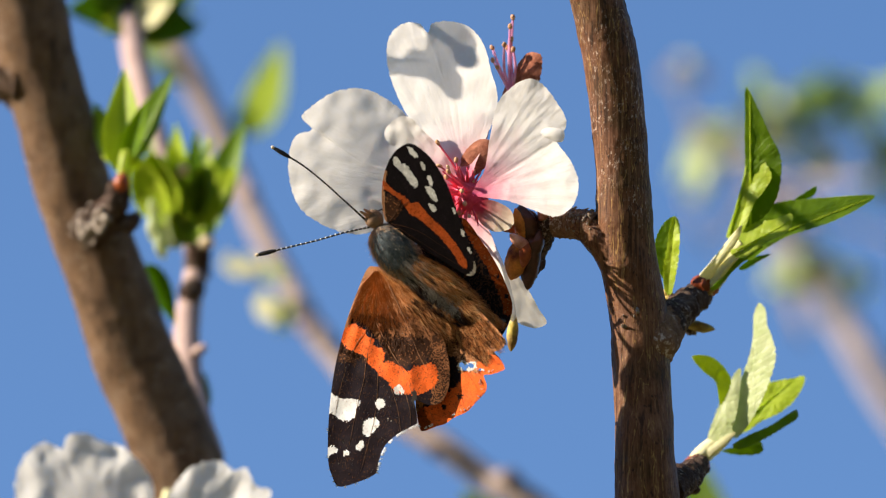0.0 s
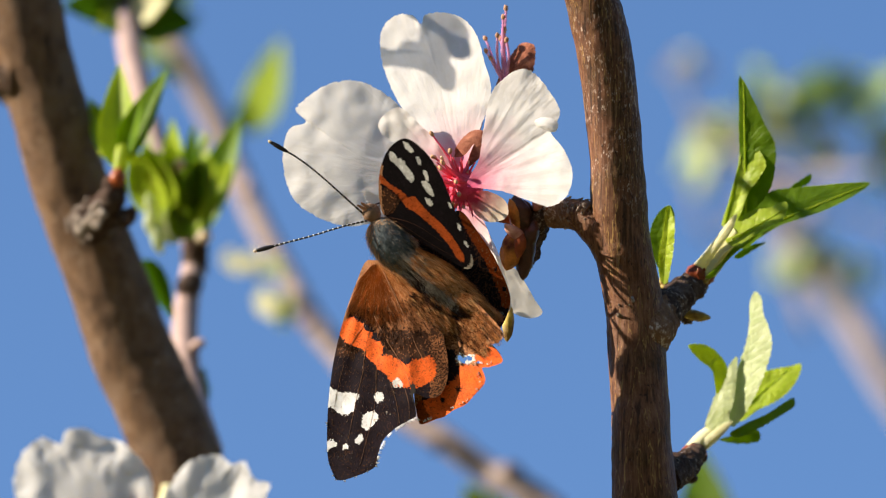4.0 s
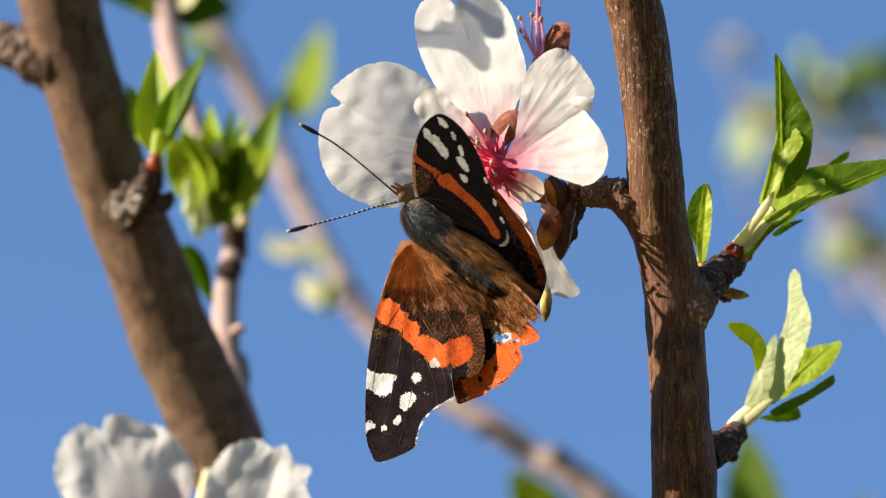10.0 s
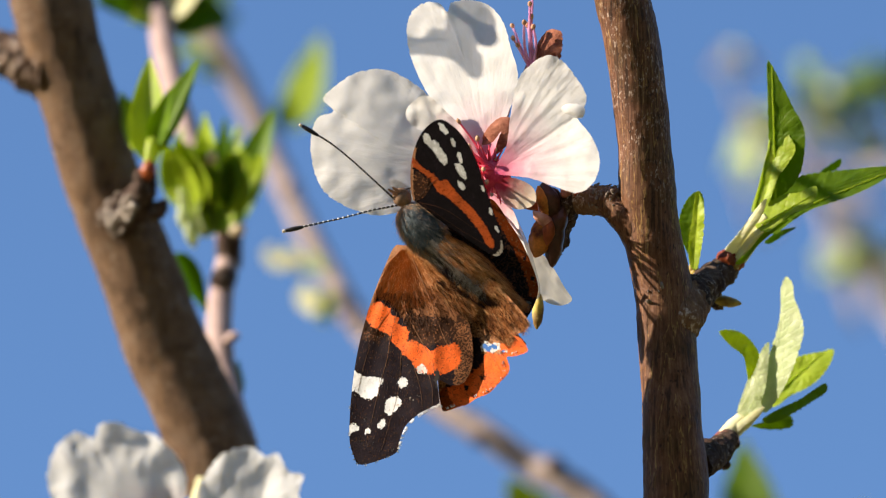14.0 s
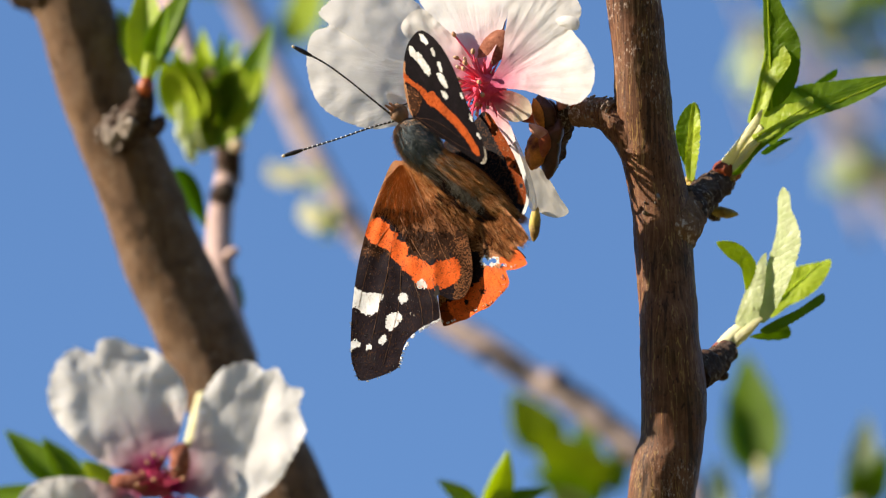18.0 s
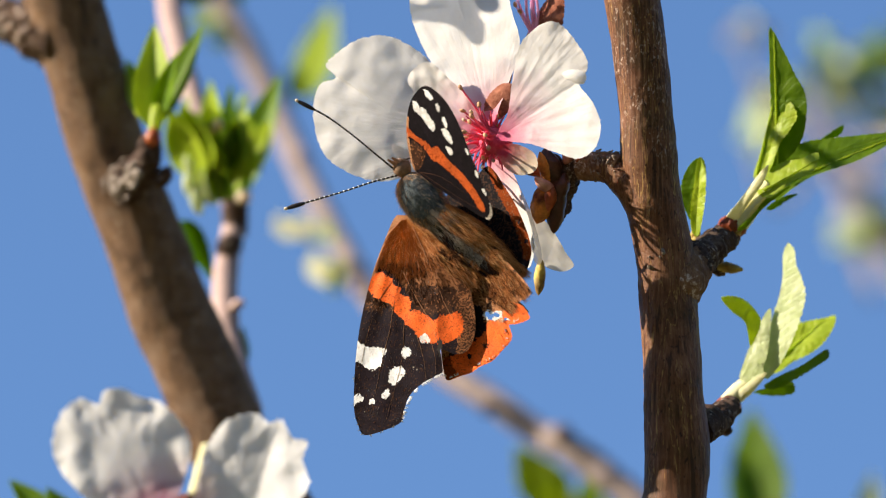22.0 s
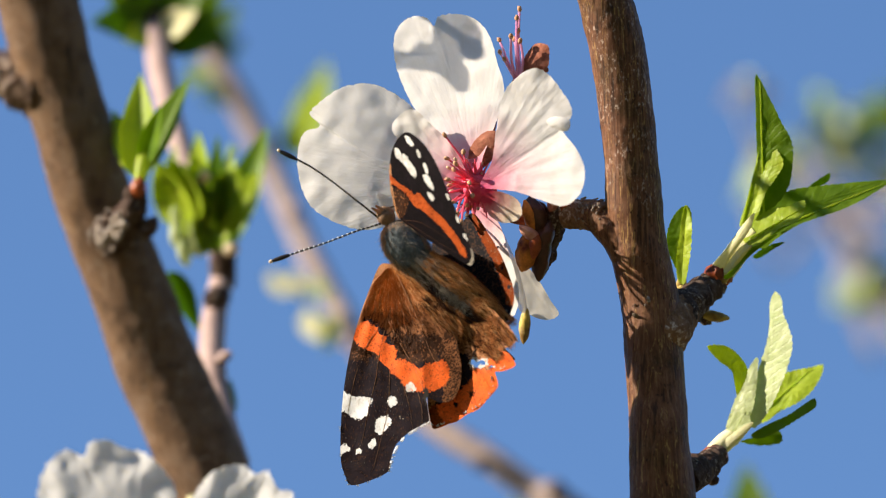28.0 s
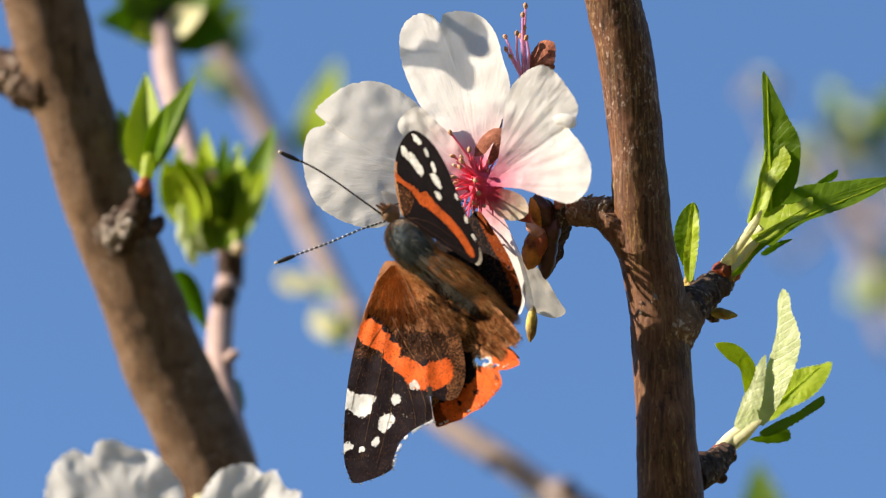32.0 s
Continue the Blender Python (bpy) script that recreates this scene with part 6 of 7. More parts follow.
veins(fore, left_fore, ([(-8.6, -3.2), (-8.55, -7.5), (-8.7, -9.8), (-9.75, -14.6), (-10.1, -17.5)], [(-8.7, -9.8), (-6.8, -13.4), (-5.0, -16.3), (-3.7, -19.2)], [(-7.4, -4.0), (-4.77, -9.6), (-2.7, -14.6), (-1.7, -16.0)]), WING_EDGE, 0.042, 0.03)
veins(fore, left_fore, ([(-10.1, -17.5), (-11.2, -22.2), (-12.6, -29.2)], [(-8.9, -9.6), (-11.5, -13.6), (-13.2, -18.5), (-14.3, -24.5)], [(-8.3, -16.8), (-8.6, -22.25), (-10.5, -29.9)],
                        [(-6.6, -18.4), (-5.6, -21.55), (-5.2, -24.4)], [(-4.6, -19.3), (-4.0, -21.5), (-3.9, -23.6)], [(-6.29, -4.2), (-3.04, -9.4), (-0.6, -13.6)]), VEIN, 0.022, 0.02)


def inside(rim, x, z):
    return sum((p[1] > z) != (q[1] > z) and x < p[0] + (z - p[1]) / (q[1] - p[1]) * (q[0] - p[0]) for p, q in zip(rim, rim[1:] + rim[:1])) % 2 == 1


# loose scales on the wing: rusty down at the root, dark ones further out, pale specks
rng = random.Random(37)
for mat, count, lo, hi, length, girth in ((FUR_RUST, 7000, 0.3, 8.0, 0.9, 0.022), (FUR_GOLD, 800, 0.3, 6.0, 0.9, 0.018), (WING_DARK, 1800, 6.0, 12.0, 0.7, 0.026), (FUR_BROWN, 700, 5.0, 10.5, 0.5, 0.02), (WHITE_WORN, 130, 7.0, 27.0, 0.25, 0.025), (WING_EDGE, 420, 12.0, 28.0, 0.3, 0.02)):
    bm = bmesh.new()
    for _ in range(count):
        d = lo + (hi - lo) * rng.random() ** (1.5 if mat is FUR_RUST else 1.0)
        a = rng.uniform(-0.62, 1.15) if d < 12 else rng.uniform(-0.22, 0.30)
        way = (FAR - ROOT).normalized()
        way = Vector((way.x * math.cos(a) - way.z * math.sin(a), 0, way.x * math.sin(a) + way.z * math.cos(a)))
        q = ROOT + way * d
        end = q + way * length
        if not (inside(FORE_RIM, q.x, q.z) and inside(FORE_RIM, end.x, end.z)) or inside(BAND_RIM, q.x, q.z) or inside(BAND_RIM, end.x, end.z):
            continue
        hairs(bm, [(q.x, left_fore(q.x, q.z, 0) - 0.03, q.z)], way + Vector((0, -0.06 + 0.4 * (left_fore(q.x + way.x, q.z + way.z, 0) - left_fore(q.x, q.z, 0)), 0)), length, girth, 0.16, rng)
    part("down", bm, mat, fore, "", kind="stuff")


def fringe(parent, line, depth, mat, count, seed, length=0.5, gaps=0.45):
    """Worn white scales along a wing's rim."""
    rng = random.Random(seed)
    rim = spline([(x, 0, z) for x, z in line], 60)
    bm = bmesh.new()
    for _ in range(count):
        k = rng.randrange(59)
        if noise.noise(Vector((k * 0.45, seed, 0))) < gaps - 0.5:
            continue
        q = rim[k].lerp(rim[k + 1], rng.random())
        d = rim[k + 1] - rim[k]
        hairs(bm, [(q.x, depth(q.x, q.z, 1) - 0.05, q.z)], (-d.z, -0.1, d.x), length, 0.06, 0.5, rng)
    return part("white_fringe", bm, mat, parent, "", kind="stuff")


fringe(fore, [(-2.96, -23.39), (-4.09, -23.96), (-5.89, -25.05), (-7.25, -26.51), (-8.03, -28.36), (-8.43, -30.06)], left_fore, WHITE_SCALES, 300, 3)
fringe(fore, [(-8.43, -30.06), (-10.75, -31.29), (-13.37, -31.99), (-14.31, -30.63), (-14.87, -28.47), (-14.86, -23.64)], left_fore, WHITE_WORN, 220, 4, 0.35, 0.6)
fringe(hind, [(-2.89, -23.61), (-2.16, -24.14), (1.21, -22.56), (3.99, -20.97), (5.59, -18.77), (5.04, -16.24), (6.52, -16.41), (8.17, -15.4)], left_hind, WHITE_SCALES, 260, 5, 0.4, 0.55)

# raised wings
rhind = wing("hindwing", [(-3.25, -0.04), (0.5, 2.13), (2.77, 3.96), (5.32, 0.94), (7.5, -2.45), (9.15, -6.2), (9.48, -8.44), (8.54, -11.02), (7.33, -12.12), (4.76, -10.59), (0.37, -6.05)], right_hind, [WING_DARK, WING_BLACK_SHADED, WING_BLACK], (-1.07, -9, -3.05), "raised hindwing in its own shade", (
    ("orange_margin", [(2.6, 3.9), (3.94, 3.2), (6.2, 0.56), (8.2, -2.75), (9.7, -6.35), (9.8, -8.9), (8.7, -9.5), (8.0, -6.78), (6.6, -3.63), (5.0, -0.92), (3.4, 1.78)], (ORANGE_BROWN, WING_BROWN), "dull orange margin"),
    ("dark_patch", [(7.61, -9.15), (9.2, -9.02), (9.2, -10.36), (8.17, -11.3), (7.43, -10.63)], (WING_BLACK,)),
    ("dark_spot", [(8.5, -6.2), (8.9, -6.1), (9.0, -6.6), (8.6, -6.8)], (WING_BLACK,)), ("dark_spot", [(7.3, -3.7), (7.7, -3.5), (7.8, -4.0), (7.4, -4.2)], (WING_BLACK,)),
    ("blue_spot", [(8.1, -9.6), (8.5, -9.5), (8.5, -10.2), (8.2, -10.3)], (BODY,), "dull blue eye spot")), (), hind_zone, 0.18, seed=11)
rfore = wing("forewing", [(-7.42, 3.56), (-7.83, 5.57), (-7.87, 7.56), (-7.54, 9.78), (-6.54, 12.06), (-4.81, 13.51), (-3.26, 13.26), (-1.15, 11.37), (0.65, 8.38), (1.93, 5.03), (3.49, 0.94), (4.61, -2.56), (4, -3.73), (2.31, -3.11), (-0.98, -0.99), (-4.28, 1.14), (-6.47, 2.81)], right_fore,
             [WING_BLACK_SHADED, WING_BLACK_SHADED, WING_BLACK], (-7.44, -13, 3.57), "raised forewing, black with dull orange band and white bars", (
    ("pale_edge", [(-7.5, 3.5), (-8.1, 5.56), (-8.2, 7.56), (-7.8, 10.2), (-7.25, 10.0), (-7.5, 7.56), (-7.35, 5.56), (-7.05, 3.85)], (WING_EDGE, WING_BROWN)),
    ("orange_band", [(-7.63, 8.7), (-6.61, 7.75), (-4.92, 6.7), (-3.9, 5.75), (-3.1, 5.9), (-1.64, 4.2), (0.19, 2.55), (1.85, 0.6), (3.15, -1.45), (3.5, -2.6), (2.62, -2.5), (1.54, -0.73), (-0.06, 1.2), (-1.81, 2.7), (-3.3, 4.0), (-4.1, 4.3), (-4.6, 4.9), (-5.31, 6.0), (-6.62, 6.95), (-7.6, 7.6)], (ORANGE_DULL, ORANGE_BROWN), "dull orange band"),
    ("brown_base", [(-7.4, 4.2), (-6.6, 3.4), (-5.4, 4.6), (-5.0, 5.5), (-6.0, 6.3), (-7.2, 7.0)], (WING_DARK, WING_BROWN)),
    ("white_spot", [(-6.3, 11.9), (-5.6, 11.6), (-5.35, 11.05), (-4.5, 10.75), (-4.1, 10.0), (-3.45, 9.2), (-3.1, 8.5), (-3.4, 7.85), (-4.1, 8.3), (-4.7, 9.15), (-5.3, 9.8), (-5.8, 10.4), (-6.3, 10.9)], (WHITE_WORN, WHITE_SCALES)),
    ("white_spot", [(-4.5, 13.2), (-3.9, 13.0), (-3.15, 11.95), (-3.5, 11.7), (-4.2, 12.3)], (WHITE_WORN,)), ("white_spot", [(-2.75, 11.2), (-2.34, 11.0), (-2.1, 10.2), (-2.5, 10.2)], (WHITE_WORN,)),
    ("white_spot", [(-2.1, 7.95), (-1.4, 7.9), (-0.75, 6.9), (-0.55, 6.0), (-1.2, 6.3), (-1.8, 7.1)], (WHITE_WORN, WHITE_SCALES)), ("white_spot", [(-1.85, 9.3), (-1.45, 9.2), (-1.1, 8.2), (-1.55, 8.2)], (WHITE_WORN,)),
    ("white_spot", [(-1.65, 5.7), (-1.1, 5.6), (-0.6, 4.95), (-1.0, 4.6), (-1.5, 5.1)], (WHITE_WORN,)),
    ("white_fringe", [(2.5, 2.3), (2.85, 2.2), (3.05, 1.5), (2.8, 1.5)], (WHITE_WORN,)), ("white_fringe", [(3.45, 0.0), (3.75, -0.1), (3.95, -0.7), (3.7, -0.7)], (WHITE_WORN,)), ("white_fringe", [(1.4, 5.1), (1.75, 5.0), (1.9, 4.5), (1.65, 4.5)], (WHITE_WORN,)),
    ("white_fringe", [(4.3, -1.7), (4.6, -1.6), (4.9, -2.7), (4.3, -4.0), (3.2, -3.75), (3.6, -3.5), (4.25, -2.9)], (FUR_GREY, WING_BLACK))), (), hind_zone, 0.14, seed=13, fray=0.022)
veins(rfore, right_fore, ([(-6.98, 3.26), (-5.32, 5.15), (-4.42, 6.03)], [(-6.69, 3.11), (-3.15, 2.16), (0.51, -0.12)], [(-5.3, 6.19), (-5.69, 5.16), (-6.22, 4.43)], [(-6.2, 2.9), (-1.0, -0.4), (3.6, -3.0)]), WING_DARK, 0.03, 0.02)

# body
bm = bmesh.new()
egg(bm, (-6.2, -11, -0.37), (5.57 / 2, 2.6, 7.83 / 2), (-0.62, 0, 0.78), 24, 16, 0.05)
thorax = part("thorax", bm, BODY, fly, "grey blue downy thorax")
bm = bmesh.new()
tube(bm, [(-4.38, -11, -2.63), (-1.09, -11.6, -5.65), (2.58, -12.4, -8.67), (6.6, -13, -11.7)], [2.0, 1.6, 1.2, 0.5], 18, 30, 0.06)
abdomen = part("abdomen", bm, CHITIN, fly, "dark banded abdomen")
bm = bmesh.new()
egg(bm, (-8.88, -11, 3.61), (2.56 / 2, 1.2, 2.71 / 2), (-0.62, 0, 0.78), 18, 12, 0.08)
head = part("head", bm, FUR_HEAD, fly, "small brown furry head")
for q in ((-9.54, -11.4, 3.62),):
    bm = bmesh.new()
    egg(bm, q, (0.4, 0.4, 0.5), (0, 0, 1), 12, 8)
    part("eye", bm, CHITIN, head)
for a, b in (((-9.09, -11.6, 3.76), (-10.77, -12, 4.67)), ((-8.79, -11.6, 4.05), (-10.25, -12, 4.96))):
    bm = bmesh.new()
    tube(bm, [a, b], [0.4, 0.12], 8, 8)
    part("palp", bm, WING_EDGE, head)
bm = bmesh.new()
tube(bm, [(-9.11, -10, 4.52), (-6.9, -8, 5.25), (-2.45, -6, 5.94), (2, -3, 5.15)], [0.12, 0.1, 0.1, 0.08], 6, 16)
part("proboscis", bm, CHITIN, head)


def feeler(path, rings, pale):
    """An antenna of dark and pale rings that ends in a club."""
    line = spline(path, rings + 1)
    bm = bmesh.new()
    tube(bm, path, [0.14, 0.12, 0.11, 0.12, 0.14], 8, 40)
    ob = part("antenna", bm, CHITIN, fly, "thin ringed antenna", path[0])
    for i in range(1, rings, 2):
        bm = bmesh.new()
        tube(bm, [line[i], line[i] + (line[i + 1] - line[i]) * 0.5], [0.145, 0.145], 8, 3)
        part("pale_ring", bm, pale, ob)
    bm = bmesh.new()
    egg(bm, line[-1] - (line[-1] - line[-4]).normalized() * 0.9, (0.31, 0.31, 1.5), line[-1] - line[-4], 12, 10)
    club = part("club", bm, CHITIN, ob, "black antenna club")
    bm = bmesh.new()
    egg(bm, line[-1] + (line[-1] - line[-3]).normalized() * 0.45, (0.24, 0.24, 0.3), line[-1] - line[-3], 10, 8)
    part("tip", bm, CREAM, ob)
    return ob


upper = feeler([(-9.7, -11.5, 3.25), (-12.76, -12, 5.89), (-15.68, -12, 8.39), (-18.61, -12, 10.59), (-22.14, -12, 12.58)], 46, FUR_GREY)
lower = feeler([(-9.55, -12, 2.58), (-12.8, -13, 1.88), (-16.52, -13, 0.83), (-20.24, -13, -0.07), (-23.89, -13, -0.97)], 46, WHITE_SCALES)
for pts in (((-5.82, -10, 1.12), (-3.22, -8, 2.95), (-0.99, -5, 4.06), (0.12, -3, 4.43)), ((4.21, -8, 1.33), (5.22, -7, -0.32), (6.04, -5, -0.17)), ((6.19, -9, -13.59), (7.3, -8, -14.36), (8.1, -6, -15.15))):
    bm = bmesh.new()
    tube(bm, pts, [0.3, 0.2, 0.12], 6, 14)
    part("leg", bm, CHITIN, fly)

# down and hair
rng = random.Random(23)
turn = Vector((-0.62, 0, 0.78)).to_track_quat("Z", "Y").to_matrix()
for mat, count, length, girth, bald, label in ((FUR_HEAD, 3400, 1.1, 0.022, 0.10, "brown down round a grey blue middle"), (FUR_GOLD, 1500, 1.4, 0.016, 0.02, ""), (FUR_GREY, 4200, 0.8, 0.018, 0.22, ""), (BODY, 3600, 0.7, 0.022, 1.0, "grey blue down")):
    bm = bmesh.new()
    for _ in range(count):
        a, f = rng.uniform(0, math.tau), rng.uniform(0.1, math.pi - 0.15)
        out = turn @ Vector((math.sin(f) * math.cos(a), math.sin(f) * math.sin(a), math.cos(f)))
        edge = abs(out.y) < 0.55 or f > 2.2
        if not edge and rng.random() > bald:
            continue
        q = Vector((-6.2, -11, -0.37)) + turn @ Vector((5.57 / 2 * math.sin(f) * math.cos(a), 2.6 * math.sin(f) * math.sin(a), 7.83 / 2 * math.cos(f)))
        hairs(bm, [q], out * 0.55 + Vector((0.40, -0.15, -0.62)), length, girth, 0.35, rng)
    part("down", bm, mat, thorax, label, kind="stuff")
axis = (Vector((8.06, -11, -13.23)) - Vector((-4.4, -11, -3.37))).normalized()
across = Vector((-axis.z, 0, axis.x))


def coat(u, w):
    """A point of the furry back: u along it, w across it."""
    q = Vector((-4.61, -11, -2.7)) + axis * u + across * w * (0.62 + 0.38 * math.sin(min(u / 12, 1) * math.pi * 0.8 + 0.3))
    q.y = -14.1 - 0.10 * u + 0.16 * (w - 1.3) ** 2 + 0.45 * noise.noise(Vector((w * 1.6, u * 0.35, 7))) + 0.35 * math.exp(-((w + 1.4) / 0.5) ** 2)
    return q


# a bright ridge along one side, grey tufts, a dark furrow, then the hair that runs on to the wing
for mat, count, girth, length, lo, hi, start, end in ((FUR_BROWN, 5200, 0.026, 1.5, 0.0, 3.4, 0.3, 14.0), (FUR_GOLD, 3600, 0.020, 1.5, 0.2, 3.0, 0.3, 13.5), (WING_DARK, 1300, 0.03, 1.4, -0.4, 3.5, 0.3, 13.5), (FUR_GREY, 700, 0.018, 1.2, -0.9, 1.2, 2.0, 8.5),
                                                      (WING_BLACK, 900, 0.032, 1.3, -2.0, -0.7, 3.0, 10.5), (WING_DARK, 900, 0.03, 1.3, -2.2, -0.4, 1.0, 11.5), (FUR_GREY, 900, 0.022, 1.7, -2.4, 2.6, -0.8, 2.2), (FUR_BROWN, 1700, 0.024, 1.6, -4.6, -2.1, 0.3, 12.5), (FUR_GOLD, 1000, 0.02, 1.6, -4.4, -2.2, 0.3, 12.0)):
    bm = bmesh.new()
    spots = []
    for _ in range(count):
        u, w = rng.uniform(start, end), rng.uniform(lo, hi)
        if noise.noise(Vector((w * 2.2, u * 0.5, 3.0 + 7 * girth))) > -0.28:
            spots.append(coat(u, w))
    hairs(bm, spots, axis + Vector((0, -0.05, 0)), length, girth, 0.26, rng)
    part("hair", bm, mat, abdomen, "", kind="stuff")
for u in (4.4, 5.5, 6.5, 7.4, 8.4):
    bm = bmesh.new()
    spots = [coat(u + rng.gauss(0, 0.5), -0.3 + rng.gauss(0, 0.5)) for _ in range(70)]
    hairs(bm, spots, axis * 0.45 - across * 0.8 + Vector((0, -0.25, 0)), 1.2, 0.018, 0.45, rng)
    part("tuft", bm, FUR_GREY, abdomen, "grey tuft", kind="stuff")
low, wide = Vector((-1.16, -10, -9)), Vector((6.55, -10, -14.48)) - Vector((-1.16, -10, -9))
for mat, count, girth in ((FUR_BROWN, 5200, 0.026), (FUR_GOLD, 2200, 0.02), (WING_DARK, 2600, 0.03), (WING_BLACK, 900, 0.03)):
    bm = bmesh.new()
    spots = []
    for _ in range(count):
        u, w = rng.uniform(-0.35, 0.98), rng.uniform(-1.6, 4.6)
        q = low + wide * u + across * w * (1 - 0.35 * max(u, 0))
        if noise.noise(Vector((w * 1.5, u * 2.5, 30 * girth))) > -0.25:
            spots.append((q.x, min(left_hind(q.x, q.z, 0), left_fore(q.x, q.z, 0) if q.x < 1.0 else 9) - 0.15, q.z))
    hairs(bm, spots, axis + Vector((-0.12, -0.20, -0.1)), 1.4, girth, 0.3, rng)
    part("hair", bm, mat, hind, "", kind="stuff")
bm = bmesh.new()
hairs(bm, [Vector((-8.87, -11.8, 3.61)) + Vector([rng.uniform(-1.2, 1.2), rng.uniform(-0.3, 0.6), rng.uniform(-1.2, 1.2)]) for _ in range(420)], (-0.4, -0.6, 0.3), 0.55, 0.022, 0.6, rng)
part("hair", bm, FUR_HEAD, head, kind="stuff")


def motions():
    rest = PLAN @ Matrix.Translation(Vector(B) / 1000)
    walk(fly, [(row[0], rest @ pose(row[1] / 1000, 0.006, row[2] / 1000, 0, row[3], 0)) for row in (
        (0, -0.25, 0.27, 0.42),
        (0.5, -0.25, 0.23, 0.22),
        (1, -0.08, 0.10, -0.92),
        (1.5, 0.02, 0.09, 0.22),
        (2, 0.10, 0.07, 0.34),
        (2.5, 0.14, 0.07, 0.53),
        (3, 0.14, 0.02, 0.56),
        (3.5, 0.13, 0.00, 0.56),
        (5.5, 0.12, 0.00, 0.65),
        (6, 0.10, -0.03, 0.70),
        (6.5, 0.12, -0.03, 0.65),
        (7, 0.14, -0.06, 0.33),
        (7.5, 0.15, -0.06, 0.25),
        (8, 0.14, -0.06, 0.19),
        (8.5, 0.00, -0.06, 0.00),
        (9, -0.01, 0.00, -0.57),
        (9.5, -0.05, 0.06, 0.00),
        (10, -0.12, 0.16, 0.05),
        (10.5, -0.05, 0.18, 0.35),
        (11, 0.22, 0.18, 1.94),
        (11.5, 0.25, 0.17, 1.94),
        (12, 0.25, 0.17, 1.18),
        (12.5, 0.27, 0.20, 1.18),
        (13, 0.33, 0.20, 1.40),
        (13.5, 0.38, 0.29, 1.83),
        (14, 0.33, 0.32, 3.28),
        (14.5, 0.38, 0.32, 3.28),
        (16.5, 0.39, 0.24, 2.98),
        (17, 0.39, 0.09, 2.76),
        (17.5, 0.39, 0.09, 2.72),
        (18, 0.51, 0.06, 2.72),
        (18.5, 0.51, 0.00, 2.29),
        (19, 0.22, 0.06, 2.35),
        (19.5, 0.19, 0.06, 2.14),
        (20, 0.19, 0.07, 2.34),
        (20.5, 0.16, 0.06, 2.14),
        (21, 0.12, -0.02, 2.05),
        (21.5, 0.12, -0.18, 2.05),
        (22, 0.14, -0.18, 2.17),
        (22.5, 0.29, -0.09, 2.32),
        (23, 0.30, -0.09, 2.32),
        (23.5, 0.30, -0.15, 2.33),
        (24, 0.30, -0.15, 2.33),
        (24.5, 0.14, -0.16, 1.91),
        (26.5, 0.09, -0.25, 1.08),
        (27, 0.14, -0.25, 1.08),
        (27.5, 0.22, -0.19, 1.62),
        (28, 0.22, -0.19, 1.62),
        (28.5, 0.22, -0.24, 1.49),
        (29, -0.02, -0.24, 1.38),
        (29.5, -0.02, -0.24, 1.49),
        (30, 0.25, -0.21, 1.51),
        (30.5, 0.28, -0.12, 2.48),
        (31, 0.25, -0.12, 2.98),
        (31.5, 0.12, -0.11, 2.98),
        (32, 0.01, -0.11, 2.10),
    )])
    # the raised wings: swung about the hinge, then drawn together and forward
    for ob, least, most in ((rfore, 1.0, 23.0), (rhind, 0.4, 26.0)):
        base = ob.location.copy()
        walk(ob, [(t, Matrix.Translation(base) @ Matrix.Rotation(radians(most * k), 4, Vector((-0.45, -0.04, -0.89)).normalized())
                   @ Matrix.Rotation(radians(least * a), 4, (HINGE_B - HINGE_A).normalized())) for t, a, k in (
            (0, 0, 0), (1, 1, 0), (3, 2.5, 0), (5.5, 3.5, 0), (7, 4, 0), (8, 3, 0), (9, 0, 0), (10, -4, 0), (12, -5, 0), (13, -7, 0), (14, -5, 0.05), (14.5, -4, 0.15), (16.5, 0, 0.95),
            (17, 0, 1), (18, 0, 1), (19, 0, 0.95), (20, 0, 0.85), (21, 0, 0.75), (22, 0, 0.85), (23, 0, 0.95), (24, 0, 1), (26.5, 0, 1), (28, 0, 1), (30, 0, 1), (31, 0, 0.95), (32, 0, 0.8))])
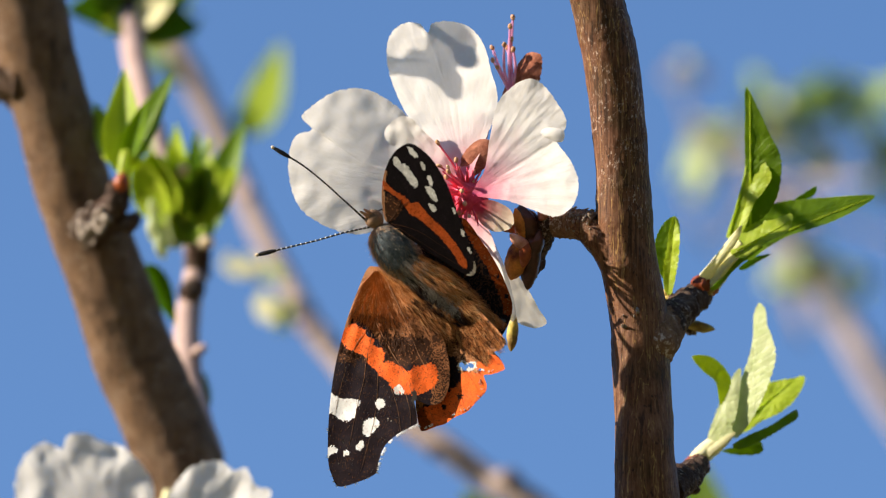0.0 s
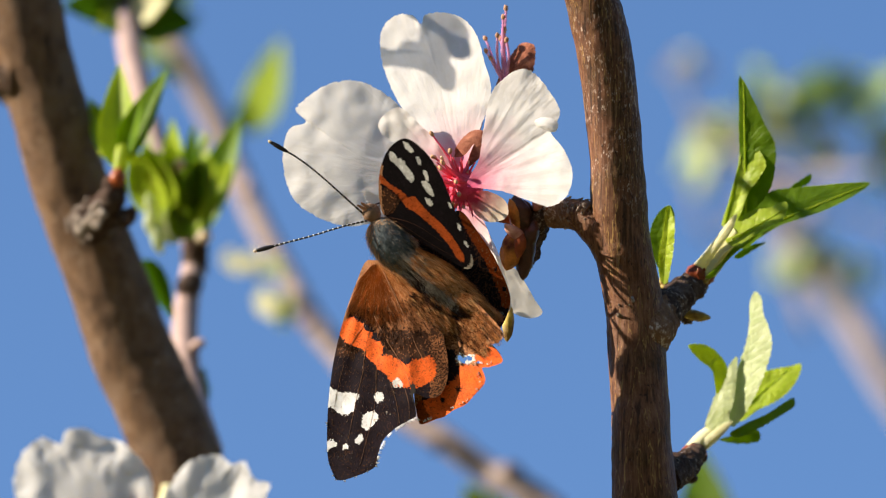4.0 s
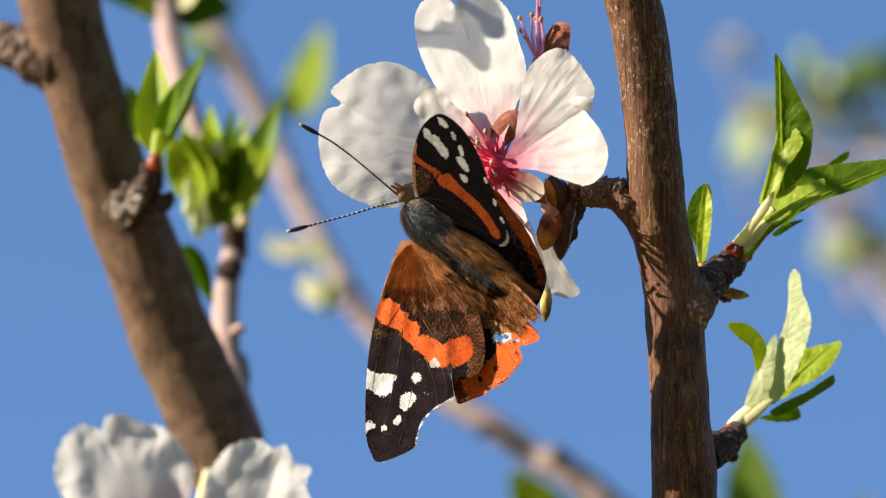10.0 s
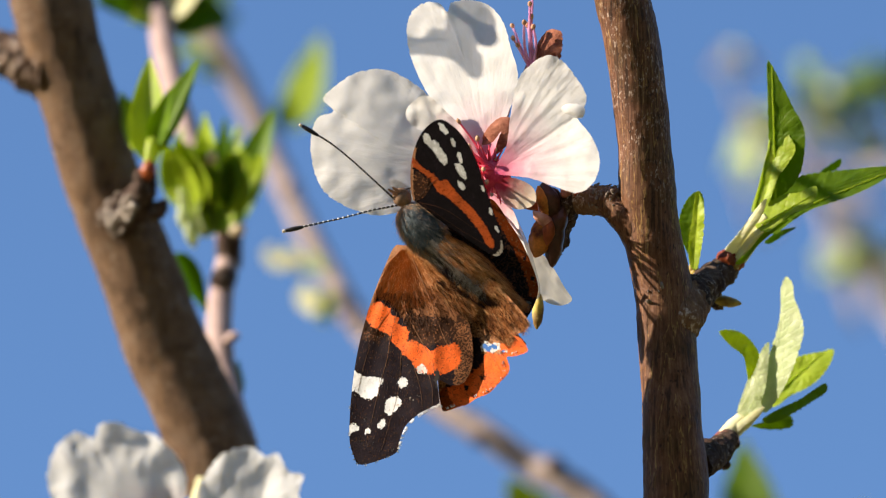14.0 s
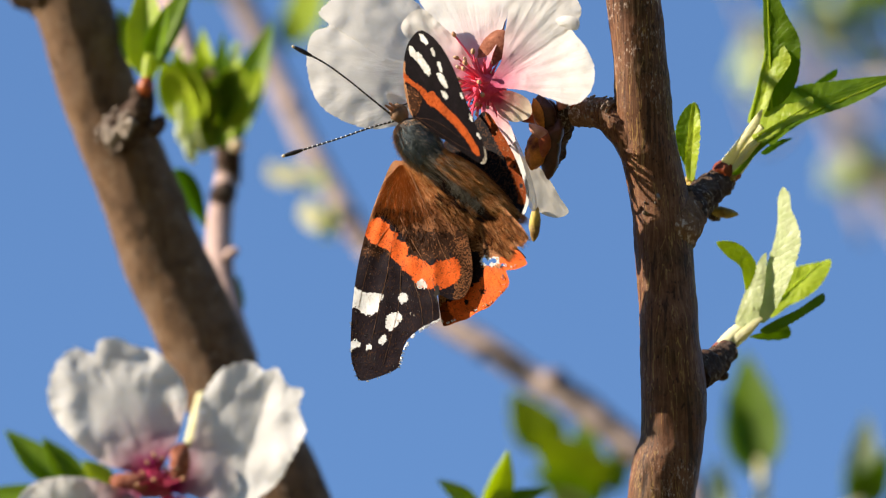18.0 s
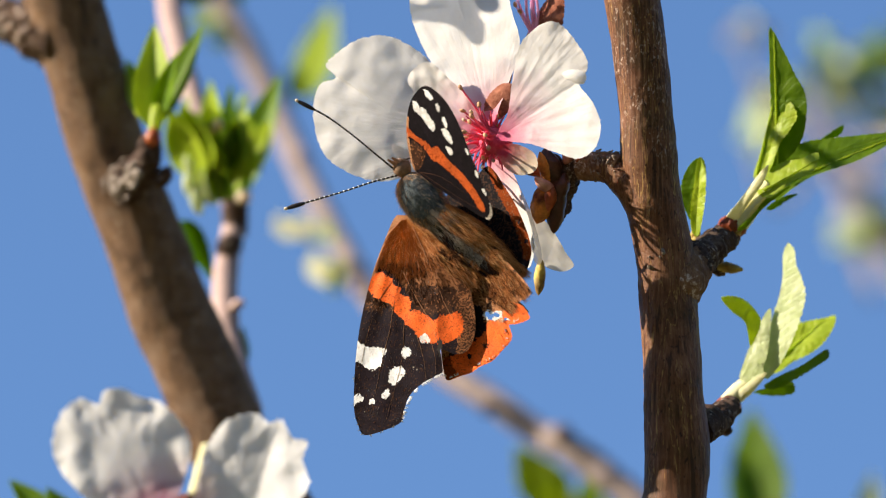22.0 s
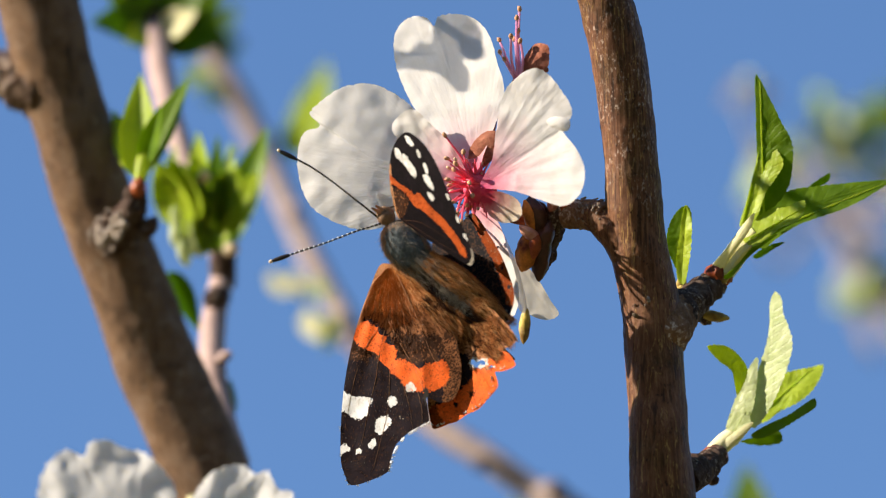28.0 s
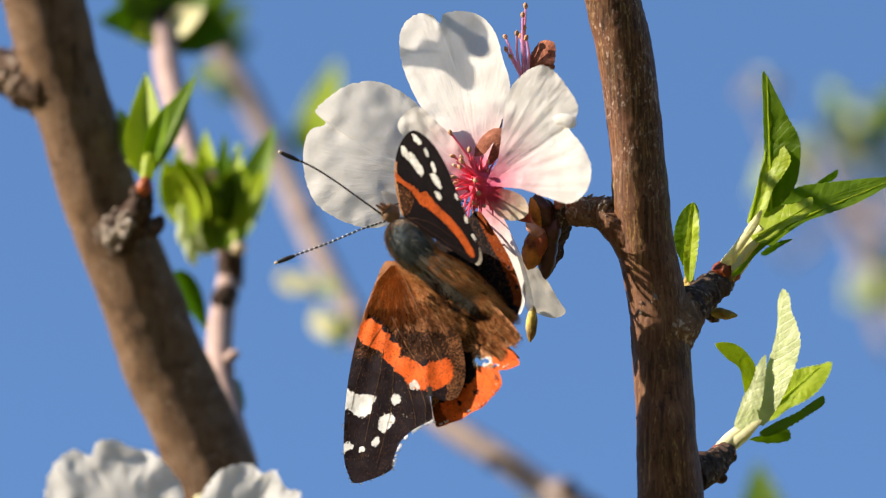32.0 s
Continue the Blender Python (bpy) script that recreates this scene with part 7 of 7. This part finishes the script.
    for ob, rows in ((upper, (
        (0, 1.09),
        (0.5, 2.19),
        (1, 3.01),
        (1.5, 2.45),
        (2, 0.57),
        (2.5, 2.17),
        (3, 1.56),
        (3.5, 1.29),
        (5.5, 0.61),
        (6, 0.72),
        (6.5, 0.43),
        (7, 0.66),
        (7.5, 0.84),
        (8, 1.98),
        (8.5, 0.45),
        (9, 0),
        (9.5, -0.49),
        (10, 0.52),
        (10.5, 1.19),
        (11, 1.05),
        (11.5, 0.55),
        (12, 1.24),
        (12.5, 1.67),
        (13, 3.83),
        (13.5, -0.08),
        (14, -0.48),
        (14.5, 0.61),
        (16.5, -3.27),
        (17, -2.59),
        (17.5, -2.53),
        (18, -2.83),
        (18.5, -2.98),
        (19, -1.66),
        (19.5, -2.6),
        (20, -1.31),
        (20.5, -2.31),
        (21, -2.11),
        (21.5, -1.22),
        (22, -2.34),
        (22.5, -3.12),
        (23, -3.04),
        (23.5, -3.24),
        (24, -2.86),
        (24.5, -3.82),
        (26.5, -3.01),
        (27, -3.05),
        (27.5, -3.2),
        (28, -2.95),
        (28.5, -3.52),
        (29, -3.13),
        (29.5, -3),
        (30, -2.73),
        (30.5, -3.66),
        (31, -5.09),
        (31.5, -5.82),
        (32, -5.87),
    )), (lower, (
        (0, -0.47),
        (0.5, 1.39),
        (1, -0.74),
        (1.5, -0.71),
        (2, -1.99),
        (2.5, -1),
        (3, -1.01),
        (3.5, -1.11),
        (5.5, -2.03),
        (6, -1.92),
        (6.5, -1.96),
        (7, -1.87),
        (7.5, -1.78),
        (8, -0.23),
        (8.5, -0.95),
        (9, 0),
        (9.5, 0.87),
        (10, -0.08),
        (10.5, 1.92),
        (11, -0.01),
        (11.5, -0.54),
        (12, 0.29),
        (12.5, 0.96),
        (13, 1.53),
        (13.5, -0.09),
        (14, -1.14),
        (14.5, -1.54),
        (16.5, -5.66),
        (17, -5.6),
        (17.5, -5.14),
        (18, -4.79),
        (18.5, -4.71),
        (19, -3.47),
        (19.5, -4.94),
        (20, -3.69),
        (20.5, -4.06),
        (21, -4.48),
        (21.5, -3.08),
        (22, -3.78),
        (22.5, -4.26),
        (23, -4.44),
        (23.5, -4.46),
        (24, -3.78),
        (24.5, -5.12),
        (26.5, -5.05),
        (27, -4.19),
        (27.5, -5.67),
        (28, -5.55),
        (28.5, -5.74),
        (29, -5.97),
        (29.5, -5.88),
        (30, -5.55),
        (30.5, -6.96),
        (31, -7.92),
        (31.5, -8.39),
        (32, -7.92),
    ))):
        base = ob.location.copy()
        walk(ob, [(t, Matrix.Translation(base) @ Matrix.Rotation(radians(a), 4, "Y")) for t, a in rows])


motions()
